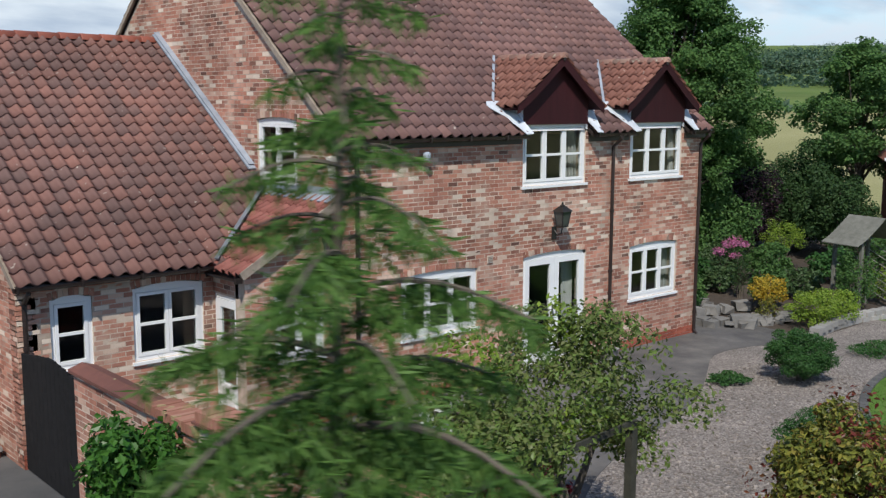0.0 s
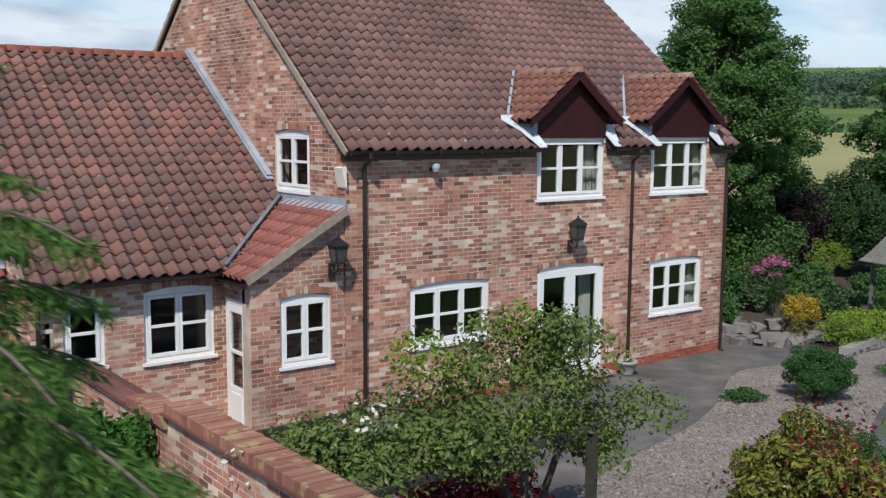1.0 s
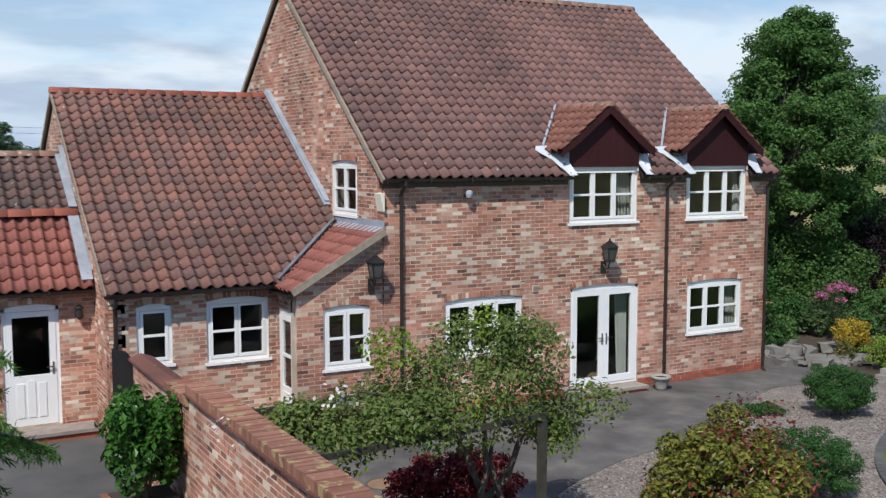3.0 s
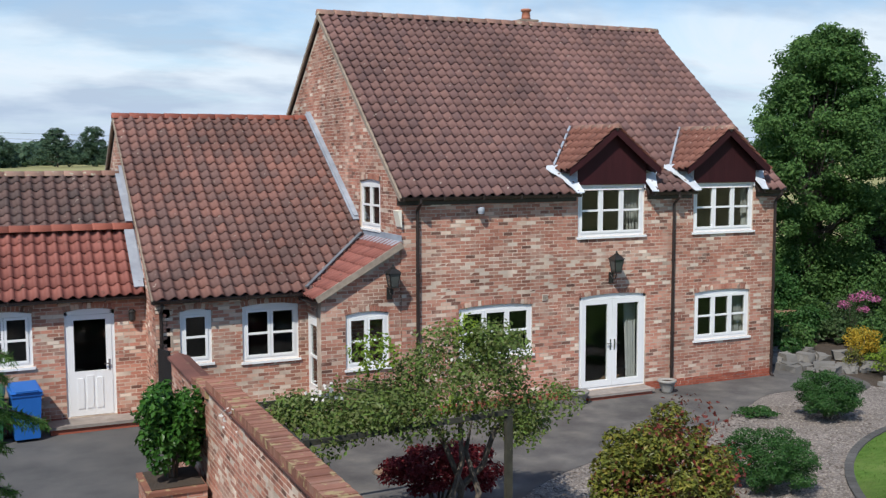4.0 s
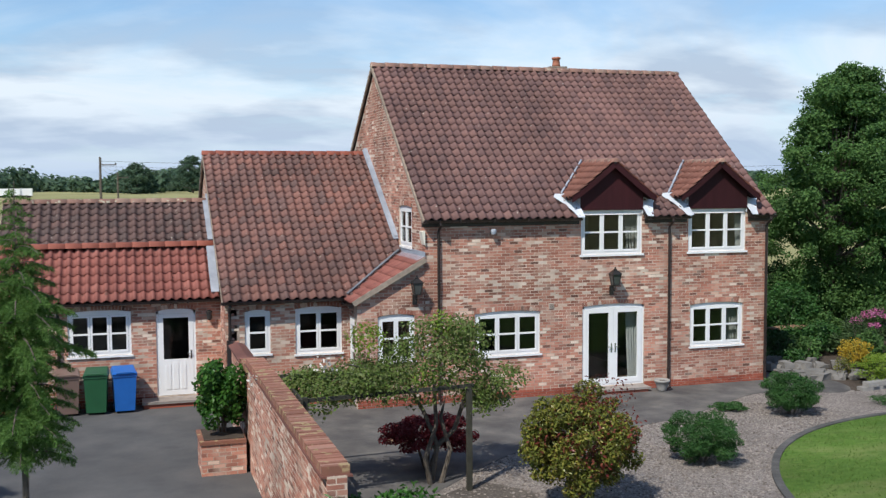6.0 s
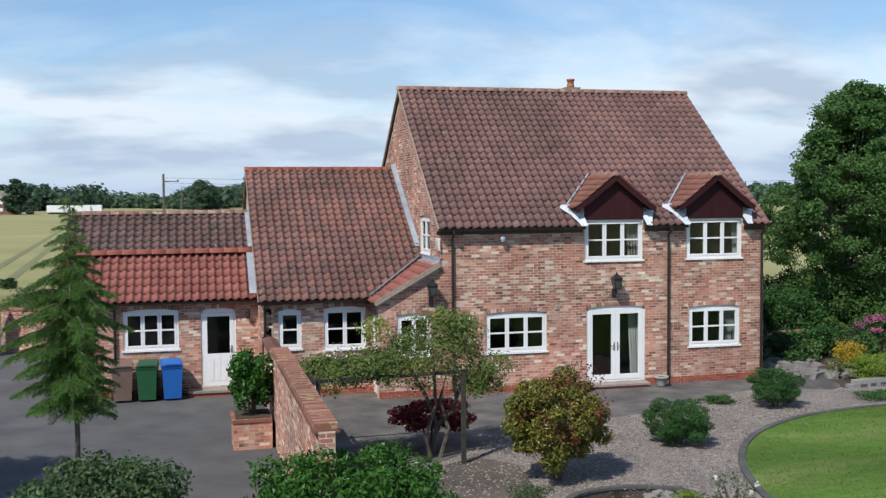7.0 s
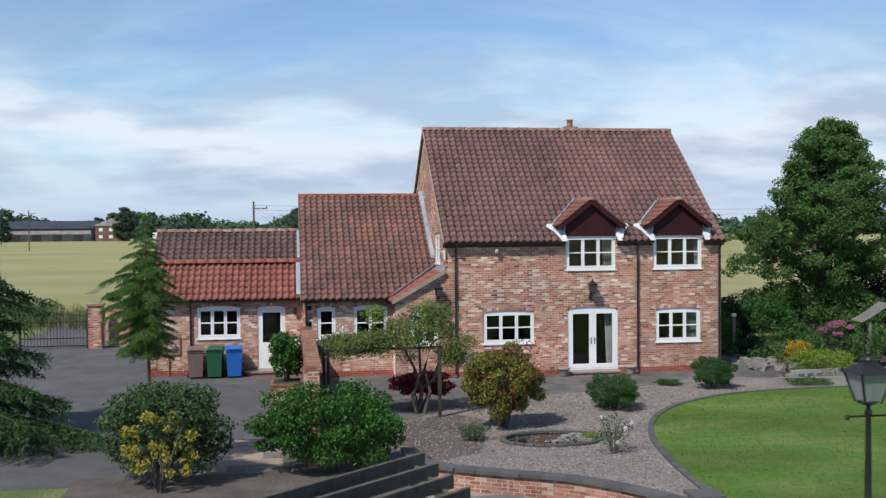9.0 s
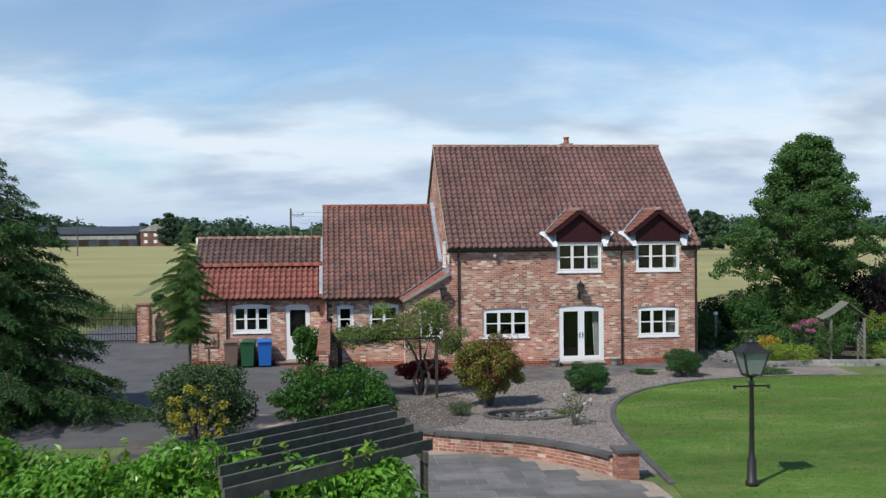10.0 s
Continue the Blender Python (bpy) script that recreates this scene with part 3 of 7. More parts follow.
def wall(parent, name, m, u0, u1, v0, v1, holes=(), top=None, tops=(), thick=0.28, arches=(), seed=1, singles=None, plinth=0.0, label=""):
    """A brick wall with openings right through it. tops: where its sloping head bends. singles: a stretch whose bricks are objects."""
    global BRICK_ME
    mb = Mesh()
    us = sorted({u0, u1, *[h[0] for h in holes], *[h[1] for h in holes], *[t for t in tops if u0 < t < u1]})
    f = top or (lambda u: v1)
    for a, b in zip(us, us[1:]):
        cuts = sorted([(h[2], h[3]) for h in holes if h[0] < (a + b) / 2 < h[1]])
        lo = v0
        segs = []
        for c0, c1 in cuts:
            if c0 > lo:
                segs.append((lo, lo, c0, c0))
            lo = c1
        if min(f(a), f(b)) > lo - 0.001 or max(f(a), f(b)) > lo:
            segs.append((lo, lo, max(f(a), lo), max(f(b), lo)))
        for la, lb, ha, hb in segs:
            mb.hexa([(a, 0, la), (b, 0, lb), (b, thick, lb), (a, thick, la), (a, 0, ha), (b, 0, hb), (b, thick, hb), (a, thick, ha)])
    w = part(name, mb.mesh(name, M_MORTAR, weld=True), M_MORTAR, parent, label, m)
    rng = np.random.default_rng(seed)
    rects = brick_rects(u0, u1, v0 + plinth, v1, holes, top, rng, arches)
    if plinth:
        low = brick_rects(u0, u1, v0, v0 + plinth - 0.001, holes, None, rng)
        vv, ff = brick_boxes(low, rng, 0.012)
        part("plinth_brickwork", raw_mesh("plinth_brickwork", vv, ff, M_PLINTH), M_PLINTH, w, "newer red brick plinth courses", kind="stuff")
    if singles:
        s0, s1, t0, t1 = singles
        keep, one = [], []
        for r in rects:
            full = abs(r[1] - r[0] - 0.212) < 0.002
            (one if full and s0 < r[0] and r[1] < s1 and t0 < r[2] and r[3] < t1 and len(one) < 300 else keep).append(r)
        rects = keep
        if BRICK_ME is None:
            vv, ff = brick_boxes([(0.0, 0.212, 0.0, 0.062)], np.random.default_rng(3))
            BRICK_ME = raw_mesh("brick", vv, ff, M_BRICK1)
        for r in one:
            ob = new("brick", BRICK_ME)
            ob.parent = w
            ob.location = (r[0], rng.uniform(-0.0015, 0.0015), r[2])
    vv, ff = brick_boxes(rects, rng)
    part("brickwork", raw_mesh("brickwork", vv, ff, M_BRICK), M_BRICK, w, kind="stuff")
    # soldier arches over the openings
    for ac, aw, az, ar in arches:
        amb = Mesh()
        n = int(aw / 0.077) | 1
        for k in range(n):
            s = (k - (n - 1) / 2) / (n / 2)
            x = ac + s * (aw / 2 + 0.02)
            zb = az + ar * (1 - s * s)
            tilt = s * min(0.25, 2.2 * ar / (aw / 2))
            d = -0.010 - 0.002 * (k % 3)
            hw = 0.032
            c, sn = math.cos(tilt), math.sin(tilt)
            pts = []
            for dy in (d, 0.01):
                for ex, ez in ((-hw, 0), (hw, 0), (hw, 0.108), (-hw, 0.108)):
                    pts.append((x + ex * c + ez * sn, dy, zb + 0.004 + ez * c - ex * sn))
            amb.add(pts, [(0, 1, 2, 3), (0, 4, 5, 1), (1, 5, 6, 2), (2, 6, 7, 3), (3, 7, 4, 0)])
        part("brick_arch", amb, M_BRICK, w, "segmental arch of upright bricks")
    return w


TILE_S = np.array([0.0, 0.14, 0.28, 0.42, 0.56, 0.70, 0.85, 1.0])
TILE_H = np.array([0.014, -0.014, -0.022, -0.006, 0.032, 0.060, 0.056, 0.014])


def tile_verts(cover, gauge):
    k = len(TILE_S)
    u = TILE_S * cover
    lo = np.stack([u, np.full(k, -0.03), TILE_H + 0.050], 1)
    hi = np.stack([u, np.full(k, gauge + 0.03), TILE_H + 0.014], 1)
    lip = np.stack([u, np.full(k, -0.026), TILE_H + 0.020], 1)
    v = np.concatenate([lo, hi, lip])
    f = [(i, i + 1, k + i + 1, k + i) for i in range(k - 1)] + [(2 * k + i, 2 * k + i + 1, i + 1, i) for i in range(k - 1)]
    return v, np.array(f)


def roof(parent, name, m, width, length, material, single, cover=0.232, gauge=0.285, keep=None, seed=1, singles=None, underlay=True, thick=0.07, label="", base=M_PIPE):
    """One pantiled slope. Local x runs along the eaves, y up the slope, z out of it."""
    nc, nr = max(1, round(width / cover)), max(1, round(length / gauge))
    cover, gauge = width / nc, length / nr
    mb = Mesh()
    if underlay:
        mb.box(0, width, 0.0, length, -thick, -0.004)
    else:
        mb.box(0, 0.05, length - 0.05, length, -thick, -0.01)
    r = part(name, mb, base, parent, label, m)
    v, f = tile_verts(cover, gauge)
    rng = np.random.default_rng(seed)
    one = None
    V, Fq, cnt = [], [], 0
    made = 0
    for j in range(nr):
        for i in range(nc):
            x, y = i * cover, j * gauge
            if keep is not None and not keep(x + cover / 2, y + gauge / 2):
                continue
            off = rng.uniform(-0.004, 0.004, 3) * (1, 2, 1)
            if singles and singles[0] <= i < singles[1] and singles[2] <= j < singles[3] and made < 300:
                if one is None:
                    one = raw_mesh("roof_tile", v, f, single, True)
                ob = new("roof_tile", one)
                ob.parent = r
                ob.location = (x + off[0], y + off[1], off[2])
                made += 1
                continue
            V.append(v + (x + off[0], y + off[1], off[2]))
            Fq.append(f + cnt)
            cnt += len(v)
    if V:
        part("tiling", raw_mesh("tiling", np.concatenate(V), np.concatenate(Fq), material, True), material, r, kind="stuff")
    return r


def slope_frame(origin, along, up):
    """The frame of a roof slope: origin at the eaves, its x along them, y up the slope."""
    x, y = Vector(along).normalized(), Vector(up).normalized()
    z = x.cross(y)
    return Matrix(((x.x, y.x, z.x, origin[0]), (x.y, y.y, z.y, origin[1]), (x.z, y.z, z.z, origin[2]), (0, 0, 0, 1)))


def ridge_tiles(parent, a, b, material, r=0.13, step=0.42, lift=0.0):
    """Half-round tiles end to end along a ridge."""
    a, b = Vector(a), Vector(b)
    n = max(1, round((b - a).length / step))
    d = (b - a) / n
    u = d.normalized()
    s = u.cross(Vector((0, 0, 1))).normalized()
    mb = Mesh()
    k = 7
    for e, q in ((0.0, 1.0), (0.03, 1.0), (d.length + 0.012, 0.93)):
        for i in range(k):
            t = math.pi * i / (k - 1)
            p = u * e + s * (math.cos(t) * r * q) + Vector((0, 0, 1)) * (math.sin(t) * r * q * 0.9 - 0.05)
            mb.v.append(tuple(p))
    for e in range(2):
        for i in range(k - 1):
            mb.f.append((e * k + i, (e + 1) * k + i, (e + 1) * k + i + 1, e * k + i + 1))
    mb.f.append(tuple(range(k)))
    mb.f.append(tuple(range(3 * k - 1, 2 * k - 1, -1)))
    me = mb.mesh("ridge_tile", material, True)
    for i in range(n):
        ob = new("ridge_tile", me)
        ob.parent = parent
        ob.location = a + d * i + Vector((0, 0, lift + 0.004 * (i % 2)))
    return me


def arc_head(x0, x1, z, rise, n=10):
    return [(x0 + (x1 - x0) * i / n, z + rise * (1 - (2 * i / n - 1) ** 2)) for i in range(n + 1)]


def pane(parent, x0, x1, z0, z1, y, m=None):
    p = Mesh().box(x0, x1, y, y + 0.008, z0, z1)
    ob = part("pane", p, M_GLASS, parent)
    ob.visible_shadow = False
    return ob


def window(parent, m, x0, x1, z0, z1, lights=3, rise=0.05, bar=0.5, sill=True, curtain="", label="white window with small panes"):
    """A white casement window with an arched head: frame, lights with one glazing bar each, panes and a sill."""
    fr = Mesh()
    F, D = 0.065, 0.07
    y0 = 0.035
    fr.box(x0, x0 + F, y0, y0 + D, z0, z1)
    fr.box(x1 - F, x1, y0, y0 + D, z0, z1)
    fr.box(x0 + F, x1 - F, y0, y0 + D, z0, z0 + F)
    fr.prism([(x0 + F, z1 - F), (x1 - F, z1 - F)] + [(x, z) for x, z in reversed(arc_head(x0 + F, x1 - F, z1, rise))], y0, y0 + D)
    win = part("window", fr, M_WHITE, parent, label, m)
    w = (x1 - x0 - 2 * F) / lights
    s = 0.055
    for i in range(lights):
        a, b = x0 + F + i * w, x0 + F + (i + 1) * w
        sash = Mesh()
        yy = y0 - 0.014
        sash.box(a + 0.004, a + s, yy, yy + 0.06, z0 + F + 0.004, z1 - F - 0.004)
        sash.box(b - s, b - 0.004, yy, yy + 0.06, z0 + F + 0.004, z1 - F - 0.004)
        sash.box(a + s, b - s, yy, yy + 0.06, z0 + F + 0.004, z0 + F + s)
        sash.box(a + s, b - s, yy, yy + 0.06, z1 - F - s, z1 - F - 0.004)
        zm = z0 + F + (z1 - z0 - 2 * F) * bar
        sash.box(a + s, b - s, yy + 0.002, yy + 0.05, zm - 0.022, zm + 0.022)
        sa = part("casement", sash, M_WHITE, win)
        pane(win, a + s - 0.004, b - s + 0.004, z0 + F + s - 0.004, zm - 0.02, y0 + 0.012)
        pane(win, a + s - 0.004, b - s + 0.004, zm + 0.02, z1 - F - s + 0.004, y0 + 0.012)
    if sill:
        part("sill", Mesh().box(x0 - 0.04, x1 + 0.04, -0.045, y0 + 0.03, z0 - 0.05, z0 - 0.002), M_WHITE, win)
    if curtain:
        cu = Mesh()
        n = 14
        c0, c1 = {"right": (x1 - 0.42, x1 - 0.06), "left": (x0 + 0.06, x0 + 0.34), "thin": (x1 - 0.22, x1 - 0.06)}[curtain]
        for i in range(n):
            a, b = c0 + (c1 - c0) * i / n, c0 + (c1 - c0) * (i + 1) / n
            ya, yb = 0.20 + 0.03 * math.cos(i * 1.9), 0.20 + 0.03 * math.cos((i + 1) * 1.9)
            pull = 0.10
            cu.add([(a + pull * 0.5, ya, z0 + 0.02), (b, yb, z0 + 0.02), (b, yb, z1 - 0.05), (a, ya, z1 - 0.05)], [(0, 1, 2, 3)])
        part("curtain", cu, M_CURTAIN, win, "pale gathered curtain")
    return win


def wall_lantern(at, rz, label):
    """A black coach lantern on a scrolled bracket; its back plate touches the wall at y = 0."""
    t = thing("wall_lantern", label, "lamp", "wall lanterns", at, rz)
    part("back_plate", Mesh().box(-0.06, 0.06, -0.02, 0, -0.30, -0.05), M_BLACK, t)
    arm = [(0, -0.02, -0.12), (0, -0.10, -0.20), (0, -0.19, -0.17), (0, -0.22, -0.06)]
    part("bracket", Mesh().tube(arm, 0.014), M_BLACK, t)
    g = Mesh()
    b, h = 0.075, 0.115
    g.hexa([(-b, -0.22 - b, 0), (b, -0.22 - b, 0), (b, -0.22 + b, 0), (-b, -0.22 + b, 0),
            (-h, -0.22 - h, 0.26), (h, -0.22 - h, 0.26), (h, -0.22 + h, 0.26), (-h, -0.22 + h, 0.26)])
    part("glass", g, M_WALLGLASS, t, "dusky glass sides")
    fr = Mesh()
    for sx in (-1, 1):
        for sy in (-1, 1):
            fr.bar((sx * b, -0.22 + sy * b, -0.01), (sx * h, -0.22 + sy * h, 0.27), 0.022, 0.022)
    fr.box(-b - 0.01, b + 0.01, -0.22 - b - 0.01, -0.22 + b + 0.01, -0.035, 0.0)
    part("frame", fr, M_BLACK, t)
    cap = Mesh()
    e = h + 0.03
    cap.add([(-e, -0.22 - e, 0.265), (e, -0.22 - e, 0.265), (e, -0.22 + e, 0.265), (-e, -0.22 + e, 0.265), (-0.05, -0.27, 0.36), (0.05, -0.27, 0.36),
             (0.05, -0.17, 0.36), (-0.05, -0.17, 0.36)], [(3, 2, 1, 0), (4, 5, 6, 7), (0, 1, 5, 4), (1, 2, 6, 5), (2, 3, 7, 6), (3, 0, 4, 7)])
    cap.lathe([(0.05, 0.355), (0.055, 0.38), (0.02, 0.40), (0.025, 0.425), (0.004, 0.45)], 10, (0, -0.22, 0))
    part("cap", cap, M_BLACK, t)
    return t


def downpipe(parent, x, y, z0, z1, swan=0.12, name="downpipe"):
    mb = Mesh()
    mb.tube([(x, y - swan, z1 + 0.14), (x, y - swan, z1 + 0.06), (x, y, z1 - 0.12), (x, y, z0 + 0.12), (x, y - 0.08, z0 + 0.03)], 0.036, 10)
    for z in np.arange(z0 + 0.5, z1 - 0.2, 1.25):
        mb.tube([(x, y, z), (x, y, z + 0.06)], 0.046, 10)
    return part(name, mb, M_PIPE, parent, "black round downpipe", smooth=False)


def gutter(parent, a, b, r=0.062):
    a, b = Vector(a), Vector(b)
    mb = Mesh()
    k = 7
    d = (b - a).normalized()
    s = d.cross(Vector((0, 0, 1))).normalized()
    for p in (a, b):
        for i in range(k):
            t = math.pi * i / (k - 1)
            mb.v.append(tuple(p + s * math.cos(t) * r + Vector((0, 0, -math.sin(t) * r))))
        for i in range(k):
            t = math.pi * i / (k - 1)
            mb.v.append(tuple(p + s * math.cos(t) * (r - 0.006) + Vector((0, 0, -math.sin(t) * (r - 0.006)))))
    n = 2 * k
    for i in range(k - 1):
        mb.f += [(i, i + 1, n + i + 1, n + i), (k + i + 1, k + i, n + k + i, n + k + i + 1)]
    mb.f += [(0, n, n + k, k), (k - 1, 2 * k - 1, n + 2 * k - 1, n + k - 1)]
    for o in (0, n):
        mb.f.append(tuple(o + i for i in range(k)))
    L = (b - a).length
    for i in range(int(L / 0.9) + 1):
        p = a + d * min(L - 0.03, 0.03 + i * 0.9)
        mb.bar(p + Vector((0, 0, -r * 0.4)), p + d * 0.03 + Vector((0, 0, -r * 0.4)), 2.2 * r, 1.5 * r)
    return part("gutter", mb, M_PIPE, parent, "black half-round gutter")


# ================================================================ the main house
EAVE_Y, EAVE_Z, RIDGE_Y, RIDGE_Z = -0.18, 4.62, 5.15, 8.93
PITCH = (RIDGE_Z - EAVE_Z) / (RIDGE_Y - EAVE_Y)
W0, W1, DEPTH = 0.0, 9.86, 10.30
house = thing("brick_house", "old red-brick two-storey house with a brown pantile roof", "house")
I4 = Matrix.Identity(4)
FD = (4.27, 6.06, 0.17, 2.34)
WA = (4.215, 5.985, 3.65, 4.80)
WB = (7.365, 9.14, 3.65, 4.80)
WC = (7.45, 9.085, 1.08, 2.20)
WD = (1.30, 3.075, 1.15, 2.22)
wall(house, "wall_front", I4, W0, W1, 0, 4.68, [FD, (*WA[:3], 4.68), (*WB[:3], 4.68), (WC[0], WC[1], WC[2], WC[3] + 0.05), (WD[0], WD[1], WD[2], WD[3] + 0.05)],
     arches=[((WC[0] + WC[1]) / 2, WC[1] - WC[0], WC[3], 0.06), ((WD[0] + WD[1]) / 2, WD[1] - WD[0], WD[3], 0.06),
             ((FD[0] + FD[1]) / 2, FD[1] - FD[0], FD[3] - 0.06, 0.06)],
     singles=(0.4, 6.9, 2.40, 3.60), plinth=0.225, seed=11)
GF = pose(W0, 0, 0, 0, 0, -90)
GW = (-2.44, -1.17, 3.87, 4.90)


def gable_top(u):
    return RIDGE_Z - 0.14 - abs(u + RIDGE_Y) * PITCH


wall(house, "wall_gable", GF, -DEPTH, -0.28, 0, RIDGE_Z, [(GW[0], GW[1], GW[2], GW[3] + 0.05)], gable_top, (-RIDGE_Y,),
     arches=[((GW[0] + GW[1]) / 2, GW[1] - GW[0], GW[3], 0.05)], seed=12)
wall(house, "wall_corner", GF, -0.28, 0.0, 0, 4.66, (), seed=14)
wall(house, "wall_gable_far", pose(W1, 0, 0, 0, 0, 90), 0.28, DEPTH, 0, RIDGE_Z, (), lambda u: RIDGE_Z - 0.14 - abs(u - RIDGE_Y) * PITCH, (RIDGE_Y,), seed=13)
part("wall_corner", Mesh().box(W1 - 0.28, W1 - 0.001, 0.002, 0.278, 0, 4.66), M_MORTAR, house)
part("wall_back", Mesh().box(W0 + 0.28, W1 - 0.28, DEPTH - 0.28, DEPTH, 0, 4.7), M_MORTAR, house)
part("inner_floor", Mesh().box(W0 + 0.29, W1 - 0.29, 0.29, DEPTH - 0.29, 0.02, 0.16), M_BENCH, house)
# upper floor and partitions take the painted dimness seen through the glass
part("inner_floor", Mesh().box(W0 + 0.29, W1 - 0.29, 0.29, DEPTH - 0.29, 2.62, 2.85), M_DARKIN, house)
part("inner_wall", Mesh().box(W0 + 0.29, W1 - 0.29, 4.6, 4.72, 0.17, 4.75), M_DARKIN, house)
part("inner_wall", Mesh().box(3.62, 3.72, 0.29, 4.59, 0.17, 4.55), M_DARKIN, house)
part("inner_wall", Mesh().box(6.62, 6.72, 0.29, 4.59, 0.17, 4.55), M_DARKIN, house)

SLOPE_L = math.hypot(RIDGE_Y - EAVE_Y, RIDGE_Z - EAVE_Z)
SLOPE_A = math.atan(PITCH)
RX0, RX1 = W0 - 0.07, W1 + 0.09
DCX, DW, DZ_EAVE, DZ_RIDGE = (5.09, 8.255), 1.20, 5.12, 6.07


def main_keep(x, s):
    X, Y = RX0 + x, EAVE_Y + s * math.cos(SLOPE_A)
    Z = EAVE_Z + s * math.sin(SLOPE_A)
    for c in DCX:
        d = abs(X - c)
        if d < 0.98 and Y < 0.32:
            return False
        if Z < DZ_RIDGE - 0.16 - d * (DZ_RIDGE - DZ_EAVE) / DW and d < DW - 0.25:
            return False
    return True


UP = (0, math.cos(SLOPE_A), math.sin(SLOPE_A))
main_roof = roof(house, "roof", slope_frame((RX0, EAVE_Y, EAVE_Z), (1, 0, 0), UP), RX1 - RX0, SLOPE_L, M_TILE, M_TILE1, keep=main_keep,
                 seed=21, singles=(0, 15, 0, 20), underlay=False, label="weathered brown pantile slope")
# boarding under the tiles, cut back at the dormers
und = Mesh()
for a, b, y in ((RX0, DCX[0] - 0.92, EAVE_Y + 0.02), (DCX[0] - 0.92, DCX[0] + 0.92, 0.3), (DCX[0] + 0.92, DCX[1] - 0.92, EAVE_Y + 0.02),
                (DCX[1] - 0.92, DCX[1] + 0.92, 0.3), (DCX[1] + 0.92, RX1, EAVE_Y + 0.02)):
    z = EAVE_Z + (y - EAVE_Y) * PITCH
    und.hexa([(a, y, z - 0.09), (b, y, z - 0.09), (b, RIDGE_Y, RIDGE_Z - 0.09), (a, RIDGE_Y, RIDGE_Z - 0.09),
              (a, y, z - 0.004), (b, y, z - 0.004), (b, RIDGE_Y, RIDGE_Z - 0.004), (a, RIDGE_Y, RIDGE_Z - 0.004)])
part("roof_boarding", und, M_PIPE, house)
roof(house, "roof", slope_frame((RX1, 2 * RIDGE_Y - EAVE_Y, EAVE_Z), (-1, 0, 0), (0, -math.cos(SLOPE_A), math.sin(SLOPE_A))), RX1 - RX0, SLOPE_L,
     M_TILE, M_TILE1, seed=22)
ridge_tiles(house, (RX0 - 0.02, RIDGE_Y, RIDGE_Z + 0.03), (RX1 + 0.02, RIDGE_Y, RIDGE_Z + 0.03), M_RIDGE, 0.15)
for xx in (RX0 - 0.02, RX1 - 0.02):
    vg = Mesh()
    for sy, e in ((1, EAVE_Y), (-1, 2 * RIDGE_Y - EAVE_Y)):
        vg.bar((xx + 0.02, e, EAVE_Z - 0.05), (xx + 0.02, RIDGE_Y, RIDGE_Z - 0.05), 0.05, 0.09)
    part("verge", vg, M_VERGE, house, "mortar-bedded verge")
for a, b in ((RX0 - 0.02, WA[0] - 0.06), (WA[1] + 0.06, WB[0] - 0.06), (WB[1] + 0.06, RX1 + 0.02)):
    gutter(house, (a, EAVE_Y - 0.03, EAVE_Z - 0.01), (b, EAVE_Y - 0.03, EAVE_Z - 0.01))
    part("fascia", Mesh().box(a, b, -0.035, -0.012, EAVE_Z - 0.17, EAVE_Z + 0.10), M_PIPE, house)
    part("soffit", Mesh().box(a, b, EAVE_Y + 0.03, -0.03, EAVE_Z - 0.06, EAVE_Z - 0.035), M_PIPE, house)
for x in (0.34, 6.77, 9.77):
    downpipe(house, x, -0.06, 0.0, EAVE_Z - 0.17, 0.22)
window(house, I4, *WA, rise=0.0, curtain="right", label="white dormer window with six small panes")
window(house, I4, *WB, rise=0.0, curtain="thin", label="white dormer window with six small panes")
window(house, I4, *WC, curtain="right", label="white arched window with six panes")
window(house, I4, *WD, label="white arched window with six panes")
window(house, GF, *GW, lights=2, label="small white arched window in the gable", curtain="right")

